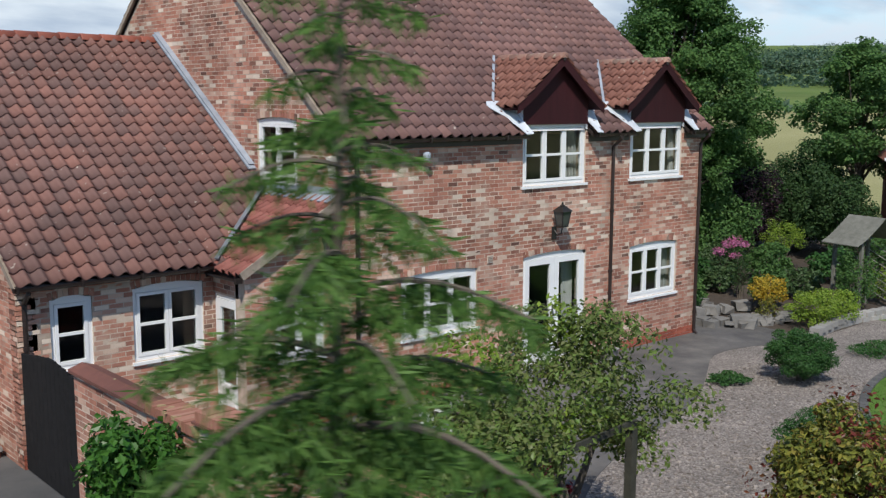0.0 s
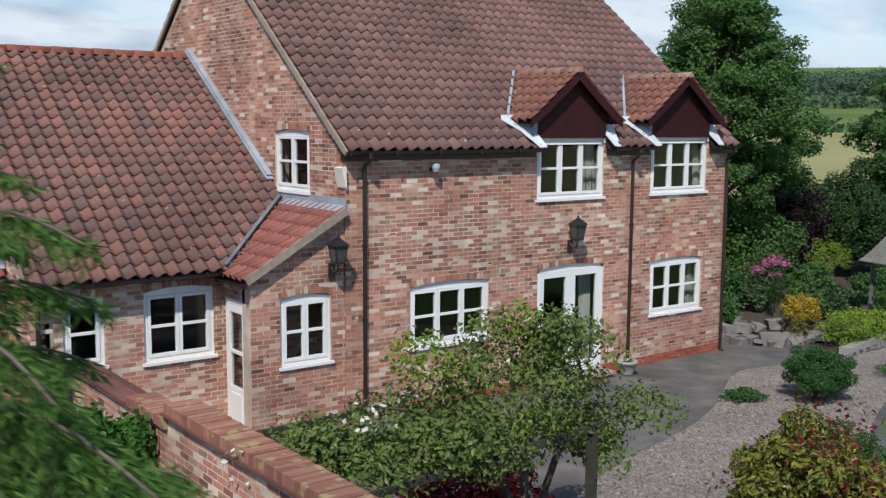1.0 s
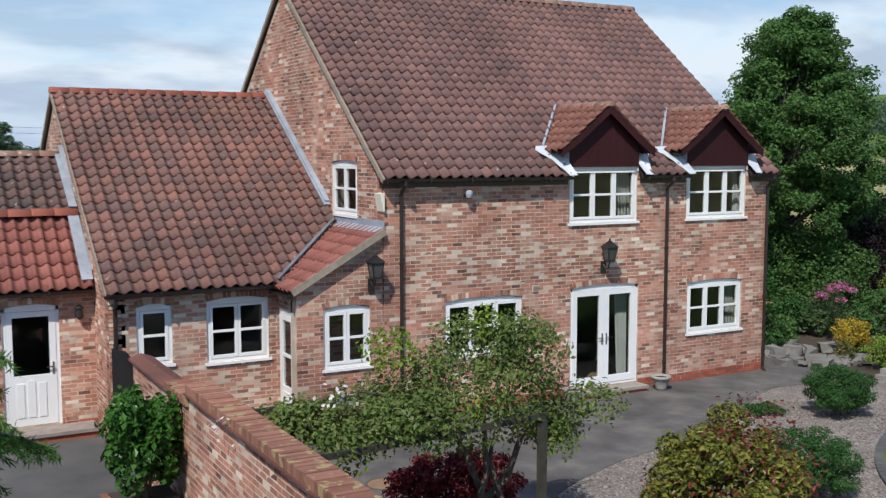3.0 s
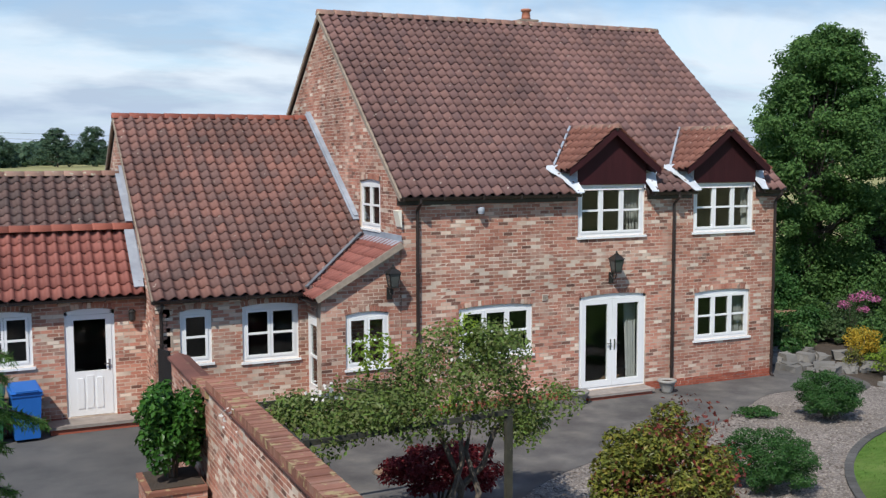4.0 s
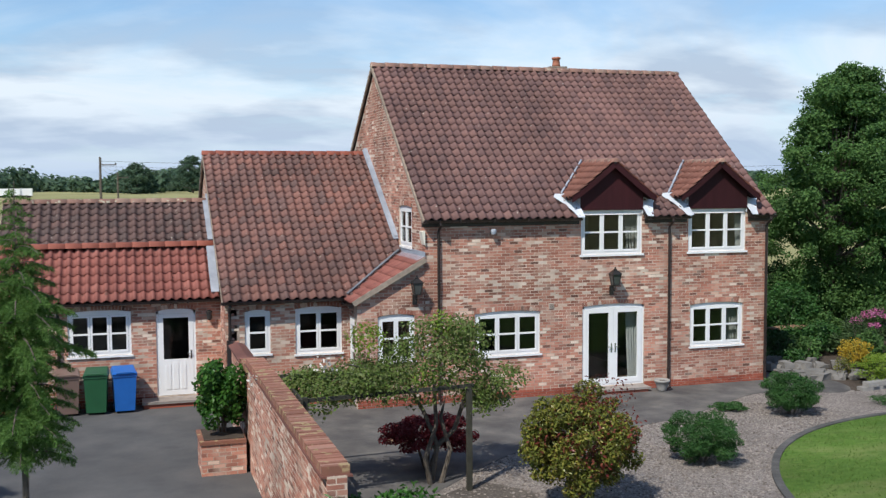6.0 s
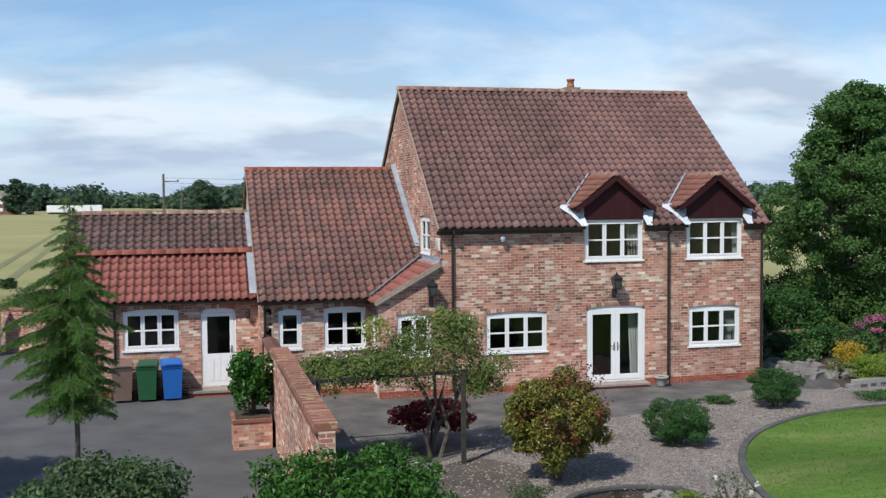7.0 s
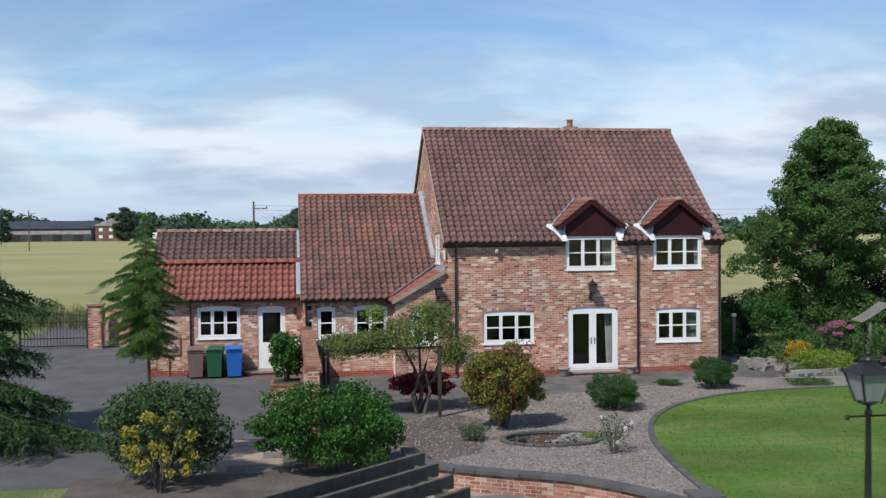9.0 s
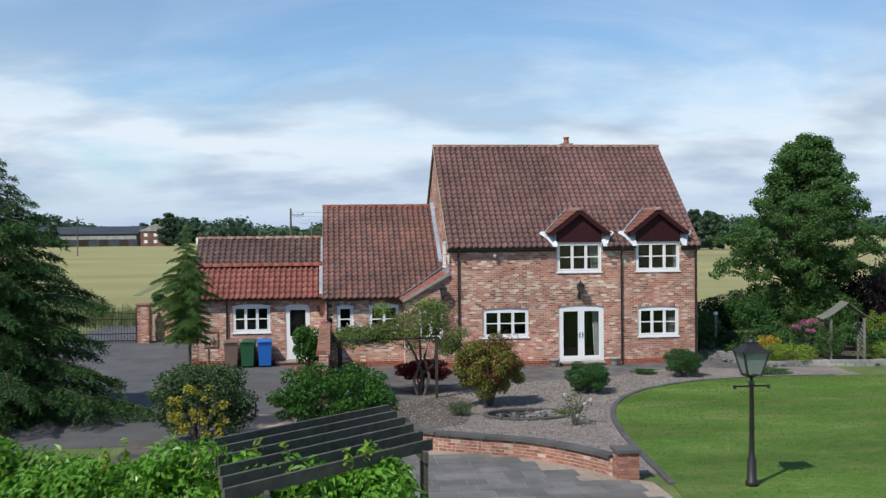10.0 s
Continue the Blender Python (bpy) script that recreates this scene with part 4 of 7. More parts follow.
# dormers
for c, wz in zip(DCX, (WA, WB)):
    hw = (wz[1] - wz[0]) / 2 + 0.02
    cm = (wz[0] + wz[1]) / 2
    sl = (DZ_RIDGE - DZ_EAVE) / DW
    bw = 0.145
    x = c - hw
    back_p = Mesh().prism([(c - hw, wz[3] + 0.002), (c + hw, wz[3] + 0.002), (c + hw, DZ_RIDGE - 0.12 - hw * sl), (c, DZ_RIDGE - 0.12), (c - hw, DZ_RIDGE - 0.12 - hw * sl)], -0.015, 0.03)
    dm = part("dormer", back_p, M_MAROON, house, "dark maroon boarded dormer gable")
    while x < c + hw - 0.01:                                   # boards of the gable, side by side
        a, b = x + 0.0006, min(x + bw, c + hw) - 0.0006
        za, zb = DZ_RIDGE - 0.10 - abs(a - c) * sl, DZ_RIDGE - 0.10 - abs(b - c) * sl
        gb = Mesh().hexa([(a, -0.035, wz[3] + 0.002), (b, -0.035, wz[3] + 0.002), (b, -0.016, wz[3] + 0.002), (a, -0.016, wz[3] + 0.002),
                 (a, -0.035, za), (b, -0.035, zb), (b, -0.016, zb), (a, -0.016, za)])
        part("board", gb, M_MAROON, dm)
        x += bw
    for sgn in (-1, 1):
        bb = Mesh()
        n = 8                                                  # bargeboard with a bell-cast foot
        for i in range(n):
            d0, d1 = DW * i / n, DW * (i + 1) / n
            f0, f1 = 0.07 * max(0, i / n - 0.55) ** 1.5 * 6, 0.07 * max(0, (i + 1) / n - 0.55) ** 1.5 * 6
            za, zb = DZ_RIDGE - d0 * sl + f0 * 0.5, DZ_RIDGE - d1 * sl + f1 * 0.5
            p = [(c + sgn * d0, -0.20, za - 0.17), (c + sgn * d1, -0.20, zb - 0.17), (c + sgn * d1, -0.165, zb - 0.17), (c + sgn * d0, -0.165, za - 0.17),
                 (c + sgn * d0, -0.20, za + 0.01), (c + sgn * d1, -0.20, zb + 0.01), (c + sgn * d1, -0.165, zb + 0.01), (c + sgn * d0, -0.165, za + 0.01)]
            bb.hexa(p if sgn > 0 else [p[1], p[0], p[3], p[2], p[5], p[4], p[7], p[6]])
        part("bargeboard", bb.mesh("bargeboard", M_MAROON, weld=True), M_MAROON, dm)
        sof = Mesh()
        p0, p1 = (c + sgn * 0.02, DZ_RIDGE - 0.07), (c + sgn * (DW - 0.02), DZ_EAVE - 0.05)
        q = [(p0[0], -0.164, p0[1]), (p1[0], -0.164, p1[1]), (p1[0], 0.35, p1[1]), (p0[0], 1.45, p0[1])]
        q2 = [(x, y, z + 0.045) for x, y, z in q]
        sof.hexa(q + q2 if sgn > 0 else [q[1], q[0], q[3], q[2], q2[1], q2[0], q2[3], q2[2]])
        part("soffit", sof, M_MAROON, dm)
        ln = math.hypot(DW, DZ_RIDGE - DZ_EAVE)
        upv = (-sgn * DW / ln, 0, (DZ_RIDGE - DZ_EAVE) / ln)
        back = (DZ_RIDGE - EAVE_Z) / PITCH + EAVE_Y
        fr_y = (DZ_EAVE - EAVE_Z) / PITCH + EAVE_Y
        org, alo = ((c - DW, back, DZ_EAVE), (0, -1, 0)) if sgn < 0 else ((c + DW, -0.22, DZ_EAVE), (0, 1, 0))

        def dk(u, s, sgn=sgn, ln=ln, back=back, fr_y=fr_y):
            y = back - u if sgn < 0 else -0.22 + u
            return y < fr_y + (back - fr_y) * s / ln + 0.12

        roof(dm, "dormer_roof", slope_frame(org, alo, upv), back + 0.22, ln, M_TILE_DORM, M_TILE_DORM, gauge=0.25, keep=dk, seed=31, underlay=False)
        # lead: cheek, apron over the main tiles, and valley
        ck = Mesh()
        xa, xb = c + sgn * (hw + 0.004), c + sgn * (hw - 0.03)
        lo, hi = min(xa, xb), max(xa, xb)
        zr = lambda y: EAVE_Z + (y - EAVE_Y) * PITCH
        zt = DZ_RIDGE - hw * sl - 0.08
        ck.hexa([(lo, -0.02, wz[3] - 0.10), (hi, -0.02, wz[3] - 0.10), (hi, 0.55, zr(0.55) - 0.05), (lo, 0.55, zr(0.55) - 0.05),
                 (lo, -0.02, zt), (hi, -0.02, zt), (hi, 0.55, zt), (lo, 0.55, zt)])
        part("cheek", ck, M_LEADW, dm, "bright lead-clad dormer cheek")
        ap = Mesh()
        o = sgn
        e0, e1 = hw - 0.01, hw + 0.17
        up_ = 0.118
        rows = [(-0.30, e0, e1 + 0.00), (-0.16, e0, e1 + 0.05), (-0.02, e0, e1 + 0.13), (0.12, e0, e1 + 0.20), (0.24, e0 + 0.02, e1 + 0.33), (0.34, e0 + 0.10, e1 + 0.42), (0.42, e0 + 0.26, e1 + 0.36)]
        for (ya, a0, a1), (yb, b0, b1) in zip(rows, rows[1:]):
            q = [(c + o * a0, ya, zr(ya) + up_), (c + o * a1, ya, zr(ya) + up_ - 0.01), (c + o * b1, yb, zr(yb) + up_ - 0.01), (c + o * b0, yb, zr(yb) + up_)]
            t = [(x, y, z + 0.02) for x, y, z in q]
            ap.hexa(q + t if o > 0 else [q[1], q[0], q[3], q[2], t[1], t[0], t[3], t[2]])
        part("lead_apron", ap.mesh("lead_apron", M_LEADW, weld=True), M_LEADW, dm, "bright dressed lead apron")
        va = Mesh()
        A = Vector((c + o * (DW + 0.06), fr_y - 0.02, DZ_EAVE + 0.09))
        B = Vector((c + o * 0.12, back - 0.02, DZ_RIDGE + 0.055))
        va.bar(A, B, 0.05, 0.055)
        part("lead_valley", va, M_LEAD, dm, "pale lead valley")
    ridge_tiles(dm, (c, -0.22, DZ_RIDGE + 0.03), (c, (DZ_RIDGE - EAVE_Z) / PITCH + EAVE_Y + 0.05, DZ_RIDGE + 0.03), M_RIDGE, 0.12)

# french doors
fdp = Mesh()
x0, x1, z0, z1 = FD
fdp.box(x0, x0 + 0.06, 0.03, 0.11, z0, z1 - 0.05)
fdp.box(x1 - 0.06, x1, 0.03, 0.11, z0, z1 - 0.05)
fdp.box(x0 + 0.06, x1 - 0.06, 0.03, 0.11, z0, z0 + 0.05)
fdp.prism([(x0, z1 - 0.12), (x1, z1 - 0.12)] + list(reversed(arc_head(x0, x1, z1 - 0.05, 0.05))), 0.03, 0.11)
fd = part("french_door", fdp, M_WHITE, house, "white double french doors, closed")
for k, (a, b) in enumerate(((x0 + 0.06, (x0 + x1) / 2), ((x0 + x1) / 2, x1 - 0.06))):
    lf = Mesh()
    s = 0.125
    zt = z1 - 0.125
    lf.box(a + 0.003, a + s, 0.015, 0.085, z0 + 0.055, zt)
    lf.box(b - s, b - 0.003, 0.015, 0.085, z0 + 0.055, zt)
    lf.box(a + s, b - s, 0.015, 0.085, z0 + 0.055, z0 + 0.055 + 0.14)
    lf.box(a + s, b - s, 0.015, 0.085, zt - 0.11, zt)
    leaf = part("door_leaf", lf, M_WHITE, fd)
    pane(fd, a + s - 0.005, b - s + 0.005, z0 + 0.19, zt - 0.105, 0.045)
    hx = b - 0.055 if k == 0 else a + 0.055
    hd = Mesh().box(hx - 0.018, hx + 0.018, 0.004, 0.014, z0 + 0.88, z0 + 1.12)
    hd.bar((hx, -0.03, z0 + 1.03), (hx + (-0.12 if k == 0 else 0.12), -0.03, z0 + 1.03), 0.018, 0.018)
    hd.bar((hx, -0.03, z0 + 1.03), (hx, 0.006, z0 + 1.03), 0.016, 0.016)
    part("handle", hd, M_METAL, leaf, "chrome lever handle")
cu = Mesh()
for i in range(12):
    a, b = 5.66 + 0.027 * i, 5.66 + 0.027 * (i + 1)
    cu.add([(a + 0.10 * (1 - i / 12), 0.30 + 0.03 * math.cos(i * 2.0), 0.2), (b + 0.10 * (1 - i / 12), 0.30 + 0.03 * math.cos(i * 2.0 + 2), 0.2), (b, 0.30 + 0.03 * math.cos(i * 2.0 + 2), 2.25),
            (a, 0.30 + 0.03 * math.cos(i * 2.0), 2.25)], [(0, 1, 2, 3)])
part("curtain", cu, M_CURTAIN, fd, "pale gathered curtain")
step = thing("door_step", "worn stone and brick step below the french doors", "step", at=(5.2, 0, 0))
part("tread", Mesh().box(-0.95, 0.85, -0.42, -0.014, 0.10, 0.155), M_STEP, step)
part("riser", Mesh().box(-0.90, 0.80, -0.38, -0.014, 0.0, 0.10), M_PLINTH, step)

# chimney pot on its stub
ch = part("chimney", Mesh().box(5.65, 6.12, 5.2, 5.6, 8.6, 9.05), M_BRICK, house, "low brick chimney stub behind the ridge")
part("flaunching", Mesh().box(5.62, 6.15, 5.17, 5.63, 9.05, 9.10), M_VERGE, ch)
part("chimney_pot", Mesh().lathe([(0.13, 9.12), (0.12, 9.2), (0.105, 9.34), (0.14, 9.36), (0.14, 9.41), (0.10, 9.42)], 14, (5.88, 5.40, -0.02)), M_TERRA, ch,
     "orange terracotta chimney pot", smooth=True)

wall_lantern((5.09, -0.01, 2.88), 0, "black coach lantern on the wall over the french doors")
wall_lantern((-0.27, -0.0, 2.84), 0, "black coach lantern on the porch wall")
sl = thing("security_light", "small grey security light under the eaves", "light", at=(1.74, -0.01, 4.28))
part("bracket", Mesh().box(-0.03, 0.03, -0.08, 0, -0.03, 0.03), M_BLACK, sl)
part("lamp_head", Mesh().lathe([(0.055, -0.07), (0.075, 0.0), (0.07, 0.05), (0.03, 0.07)], 12, (0.02, -0.12, 0.03)), M_LEAD, sl)
al = thing("alarm_box", "cream plastic alarm box on the gable wall", "alarm", at=(-0.01, 0.06, 4.0))
part("cover", Mesh().hexa([(-0.02, -0.14, 0.02), (0, -0.14, 0), (0, 0.14, 0), (-0.02, 0.14, 0.02), (-0.09, -0.13, 0.34), (0, -0.13, 0.36), (0, 0.13, 0.36), (-0.09, 0.13, 0.34)]),
     mat("cream_plastic", [(0.74, 0.71, 0.60), (0.78, 0.75, 0.65)], rough=0.45, stain=0.1, bump=0), al)
vt = thing("wall_vent", "pale square vent in the front wall", "vent", at=(3.38, -0.006, 2.36))
part("plate", Mesh().box(-0.07, 0.07, -0.02, 0, -0.07, 0.07), mat("pale_clay", [(0.50, 0.42, 0.34), (0.56, 0.48, 0.40)], rough=0.8, stain=0.1), vt)
for k in range(4):
    part("slat", Mesh().box(-0.055, 0.055, -0.026, -0.02, -0.052 + 0.028 * k, -0.036 + 0.028 * k), M_VERGE, vt)

# ================================================================ the middle wing
wing = thing("brick_wing", "lower brick wing with a brown pantile roof", "house", at=(0, 0, 0))
MX0, MY, M_EAVE_Y, M_EAVE_Z, M_RY, M_RZ = -4.78, 1.0, 0.74, 2.70, 6.15, 6.40
MDEP = 2 * M_RY - MY
MW1 = (-4.31, -3.69, 1.36, 2.40)
MW2 = (-3.07, -1.90, 1.30, 2.42)
MF = pose(0, MY, 0)
wall(wing, "wall_front", MF, MX0, -0.002, 0, 2.84, [(MW1[0], MW1[1], MW1[2], MW1[3] + 0.05), (MW2[0], MW2[1], MW2[2], MW2[3] + 0.05)],
     arches=[((MW1[0] + MW1[1]) / 2, MW1[1] - MW1[0], MW1[3], 0.05), ((MW2[0] + MW2[1]) / 2, MW2[1] - MW2[0], MW2[3], 0.06)],
     singles=(-4.7, -1.8, 0.4, 2.6), plinth=0.225, seed=41)
window(wing, MF, *MW1, lights=1, label="narrow white arched window")
window(wing, MF, *MW2, lights=2, label="white arched window with four panes")
MP = (M_RZ - M_EAVE_Z) / (M_RY - M_EAVE_Y)
wall(wing, "wall_gable", pose(MX0, 0, 0, 0, 0, -90), -MDEP, -MY - 0.28, 0, M_RZ, (), lambda u: M_RZ - 0.12 - abs(u + M_RY) * MP, (-M_RY,), seed=42)
wall(wing, "wall_corner", pose(MX0, 0, 0, 0, 0, -90), -MY - 0.28, -MY, 0, 2.78, (), seed=44)
part("wall_back", Mesh().box(MX0 + 0.28, -0.01, MDEP - 0.28, MDEP, 0, 2.8), M_MORTAR, wing)
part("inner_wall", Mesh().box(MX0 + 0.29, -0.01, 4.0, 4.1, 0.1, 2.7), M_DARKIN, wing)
part("inner_floor", Mesh().box(MX0 + 0.29, -0.01, MY + 0.29, MDEP - 0.29, 0.02, 0.1), M_BENCH, wing)
MSL = math.hypot(M_RY - M_EAVE_Y, M_RZ - M_EAVE_Z)
MA = math.atan(MP)
MRX0 = MX0 - 0.08


def mid_keep(x, s):
    X, Z = MRX0 + x, M_EAVE_Z + s * math.sin(MA)
    return not (X > -1.72 and Z < 2.72 + (X + 1.72) * 0.58 - 0.10)


roof(wing, "roof", slope_frame((MRX0, M_EAVE_Y, M_EAVE_Z), (1, 0, 0), (0, math.cos(MA), math.sin(MA))), -0.02 - MRX0, MSL, M_TILE_MID, M_TILE_MID1,
     keep=mid_keep, seed=43, singles=(0, 15, 0, 20), underlay=False, label="brown pantile slope")
part("roof_boarding", Mesh().hexa([(MRX0 + 0.03, M_EAVE_Y + 0.03, M_EAVE_Z - 0.09), (-1.75, M_EAVE_Y + 0.03, M_EAVE_Z - 0.09), (-0.03, M_RY, M_RZ - 0.09), (MRX0 + 0.03, M_RY, M_RZ - 0.09),
                              (MRX0 + 0.03, M_EAVE_Y + 0.03, M_EAVE_Z - 0.006), (-1.75, M_EAVE_Y + 0.03, M_EAVE_Z - 0.006), (-0.03, M_RY, M_RZ - 0.006), (MRX0 + 0.03, M_RY, M_RZ - 0.006)]), M_PIPE, wing)
roof(wing, "roof", slope_frame((-0.02, 2 * M_RY - M_EAVE_Y, M_EAVE_Z), (-1, 0, 0), (0, -math.cos(MA), math.sin(MA))), -0.02 - MRX0, MSL, M_TILE_MID, M_TILE_MID1, seed=45)
ridge_tiles(wing, (MRX0 - 0.02, M_RY, M_RZ + 0.02), (-0.02, M_RY, M_RZ + 0.02), M_RIDGE_RED, 0.14)
vg = Mesh()
for e in (M_EAVE_Y, 2 * M_RY - M_EAVE_Y):
    vg.bar((MRX0 + 0.01, e, M_EAVE_Z - 0.05), (MRX0 + 0.01, M_RY, M_RZ - 0.05), 0.05, 0.09)
part("verge", vg, M_VERGE, wing)
gutter(wing, (MRX0 - 0.03, M_EAVE_Y - 0.03, M_EAVE_Z - 0.01), (-1.78, M_EAVE_Y - 0.03, M_EAVE_Z - 0.01))
part("fascia", Mesh().box(MX0, -1.72, MY - 0.035, MY - 0.012, M_EAVE_Z - 0.10, M_EAVE_Z + 0.12), M_PIPE, wing)
downpipe(wing, MX0 + 0.10, MY - 0.06, 0.0, M_EAVE_Z - 0.17, 0.20)
fl = Mesh()                                                    # stepped lead where the wing's roof meets the gable
fl.bar((-0.07, 2.50, 4.03), (-0.07, M_RY, M_RZ + 0.13), 0.15, 0.03, (0, -1, 1))
fl.bar((-0.014, 2.55, 4.11), (-0.014, M_RY, M_RZ + 0.18), 0.02, 0.20, (1, 0, 0))
part("lead_flashing", fl, M_LEAD, wing, "pale lead flashing up the gable")

# porch in the corner
porch = thing("porch", "small brick porch with a red pantile lean-to roof", "porch")
PX = -1.72
PW = (-1.20, -0.27, 1.16, 2.26)
PF = pose(0, 0.03, 0)
P_T = lambda u: 2.62 + (u - PX) * 0.565
wall(porch, "wall_front", PF, PX, -0.002, 0, 3.62, [(PW[0], PW[1], PW[2], PW[3] + 0.05)], P_T, (),
     arches=[((PW[0] + PW[1]) / 2, PW[1] - PW[0], PW[3], 0.06)], plinth=0.225, seed=51)
window(porch, PF, *PW, lights=2, label="white arched porch window with four panes")
PS = pose(PX, 0, 0, 0, 0, -90)
PD = (-1.0, -0.22, 0.06, 2.22)
wall(porch, "wall_side", PS, -1.0, -0.31, 0, 2.55, [(PD[0], PD[1] - 0.0, 0.0, PD[3])], seed=52)
pdm = Mesh().box(PD[0], PD[0] + 0.06, 0.03, 0.10, 0.06, PD[3]).box(PD[1] - 0.06, PD[1], 0.03, 0.10, 0.06, PD[3]).box(PD[0] + 0.06, PD[1] - 0.06, 0.03, 0.10, PD[3] - 0.07, PD[3])
pd = part("door", pdm, M_WHITE, porch, "white half-glazed porch door, closed", PS)
lf = Mesh()
a, b = PD[0] + 0.065, PD[1] - 0.065
lf.box(a, a + 0.10, 0.02, 0.08, 0.08, 2.14).box(b - 0.10, b, 0.02, 0.08, 0.08, 2.14).box(a + 0.10, b - 0.10, 0.02, 0.08, 0.08, 0.78)
lf.box(a + 0.10, b - 0.10, 0.02, 0.08, 2.02, 2.14).box(a + 0.10, b - 0.10, 0.025, 0.075, 1.34, 1.39).box(a + 0.13, b - 0.13, 0.01, 0.02, 0.2, 0.68)
lfo = part("door_leaf", lf, M_WHITE, pd)
pane(pd, a + 0.095, b - 0.095, 0.775, 1.345, 0.045)
pane(pd, a + 0.095, b - 0.095, 1.385, 2.025, 0.045)
PUP = Vector((1.72, 0, 0.97)).normalized()
PLEN = math.hypot(1.80, 1.80 * 0.565)


def porch_keep(u, s):
    y = 3.35 - u
    z = 2.60 + s * PUP.z
    return y < M_EAVE_Y + (z - M_EAVE_Z) / MP + 0.30


roof(porch, "roof", slope_frame((-1.84, 3.35, 2.62), (0, -1, 0), PUP), 3.45, 2.09, M_TILE_RED, M_TILE_RED1, cover=0.2, gauge=0.3, keep=porch_keep, seed=53, underlay=False,
     label="bright red pantile lean-to slope")
part("roof_boarding", Mesh().hexa([(-1.80, -0.02, 2.555), (-0.02, -0.02, 3.555), (-0.02, 2.6, 3.555), (-1.80, 0.9, 2.555), (-1.80, -0.02, 2.625), (-0.02, -0.02, 3.625), (-0.02, 2.6, 3.625), (-1.80, 0.9, 2.625)]),
     M_PIPE, porch)
pv = Mesh().bar((-1.84, -0.075, 2.62), (-0.01, -0.075, 2.62 + 1.83 * 0.565), 0.07, 0.13)
part("verge", pv, M_VERGE, porch, "mortared raking verge")
part("lead_flashing", Mesh().bar((-0.10, -0.05, 3.67), (-0.10, 2.75, 3.67), 0.20, 0.025, (-0.5, 0, 1)).box(-0.024, -0.004, -0.05, 2.75, 3.68, 3.84), M_LEAD, porch)
lv = Mesh().bar((-1.80, M_EAVE_Y - 0.02, 2.80), (-0.12, M_EAVE_Y + (3.62 - M_EAVE_Z) / MP - 0.02, 3.77), 0.07, 0.03)
part("lead_valley", lv, M_LEADOLD, porch, "lead valley against the wing's roof")
gutter(porch, (-1.88, 0.86, 2.58), (-1.88, -0.08, 2.58), 0.055)

# ================================================================ the low wing
low = thing("outbuilding", "single-storey brick outbuilding with a two-tone pantile roof", "outbuilding")
LX0, LY, L_EY, L_EZ = -10.06, 2.30, 2.08, 2.66
LW = (-8.45, -6.965, 1.31, 2.38)
LD = (-6.365, -5.40, 0.20, 2.40)
LF = pose(0, LY, 0)
wall(low, "wall_front", LF, LX0, MX0, 0, 2.70, [(LW[0], LW[1], LW[2], LW[3] + 0.05), LD],
     arches=[((LW[0] + LW[1]) / 2, LW[1] - LW[0], LW[3], 0.07), ((LD[0] + LD[1]) / 2, LD[1] - LD[0], LD[3] - 0.05, 0.06)], singles=(-10.0, -5.0, 0.3, 2.5), plinth=0.225, seed=61)
window(low, LF, *LW, lights=3, rise=0.06, label="white arched window with six panes")
R1Y, R1Z, R2Y, R2Z = 3.62, 3.86, 5.30, 5.03
LP2 = (R2Z - 3.98) / (R2Y - 3.70)
wall(low, "wall_gable", pose(LX0, 0, 0, 0, 0, -90), -8.2, -LY - 0.28, 0, R2Z, (), lambda u: min(R2Z - 0.1 - abs(u + R2Y) * 0.66, L_EZ - 0.02 + (-u - L_EY) * 0.79), (-R2Y, -3.7), seed=62)
wall(low, "wall_corner", pose(LX0, 0, 0, 0, 0, -90), -LY - 0.28, -LY, 0, 2.62, (), seed=64)
part("wall_back", Mesh().box(LX0 + 0.28, MX0 - 0.01, 7.9, 8.18, 0, 2.9), M_MORTAR, low)
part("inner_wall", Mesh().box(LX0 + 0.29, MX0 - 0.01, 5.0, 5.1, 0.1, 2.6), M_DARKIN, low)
part("inner_floor", Mesh().box(LX0 + 0.29, MX0 - 0.01, LY + 0.29, 7.88, 0.02, 0.1), M_BENCH, low)
d1 = Vector((0, R1Y - L_EY, R1Z - L_EZ))
roof(low, "roof", slope_frame((LX0 - 0.07, L_EY, L_EZ), (1, 0, 0), d1), MX0 - 0.04 - LX0 + 0.07, d1.length, M_TILE_RED, M_TILE_RED1, cover=0.22, gauge=0.33, seed=63,
     singles=(0, 30, 0, 10), label="bright red pantile slope")
d2 = Vector((0, R2Y - R1Y - 0.05, R2Z - R1Z - 0.04))
roof(low, "roof", slope_frame((LX0 - 0.05, R1Y + 0.05, R1Z + 0.04), (1, 0, 0), d2), MX0 - 0.04 - LX0 + 0.05, d2.length, M_TILE_LOW, M_TILE_LOW, cover=0.24, seed=65, label="weathered grey-brown pantile slope")
roof(low, "roof", slope_frame((MX0 - 0.04, 8.45, 2.95), (-1, 0, 0), (0, R2Y - 8.45, R2Z - 2.95)), MX0 - 0.04 - LX0 + 0.05, math.hypot(8.45 - R2Y, R2Z - 2.95), M_TILE, M_TILE1, seed=66)
ridge_tiles(low, (LX0 - 0.08, R1Y - 0.03, R1Z + 0.10), (MX0 - 0.05, R1Y - 0.03, R1Z + 0.10), M_RIDGE_RED, 0.15)
ridge_tiles(low, (LX0 - 0.08, R2Y, R2Z + 0.05), (MX0 - 0.05, R2Y, R2Z + 0.05), M_RIDGE, 0.13)
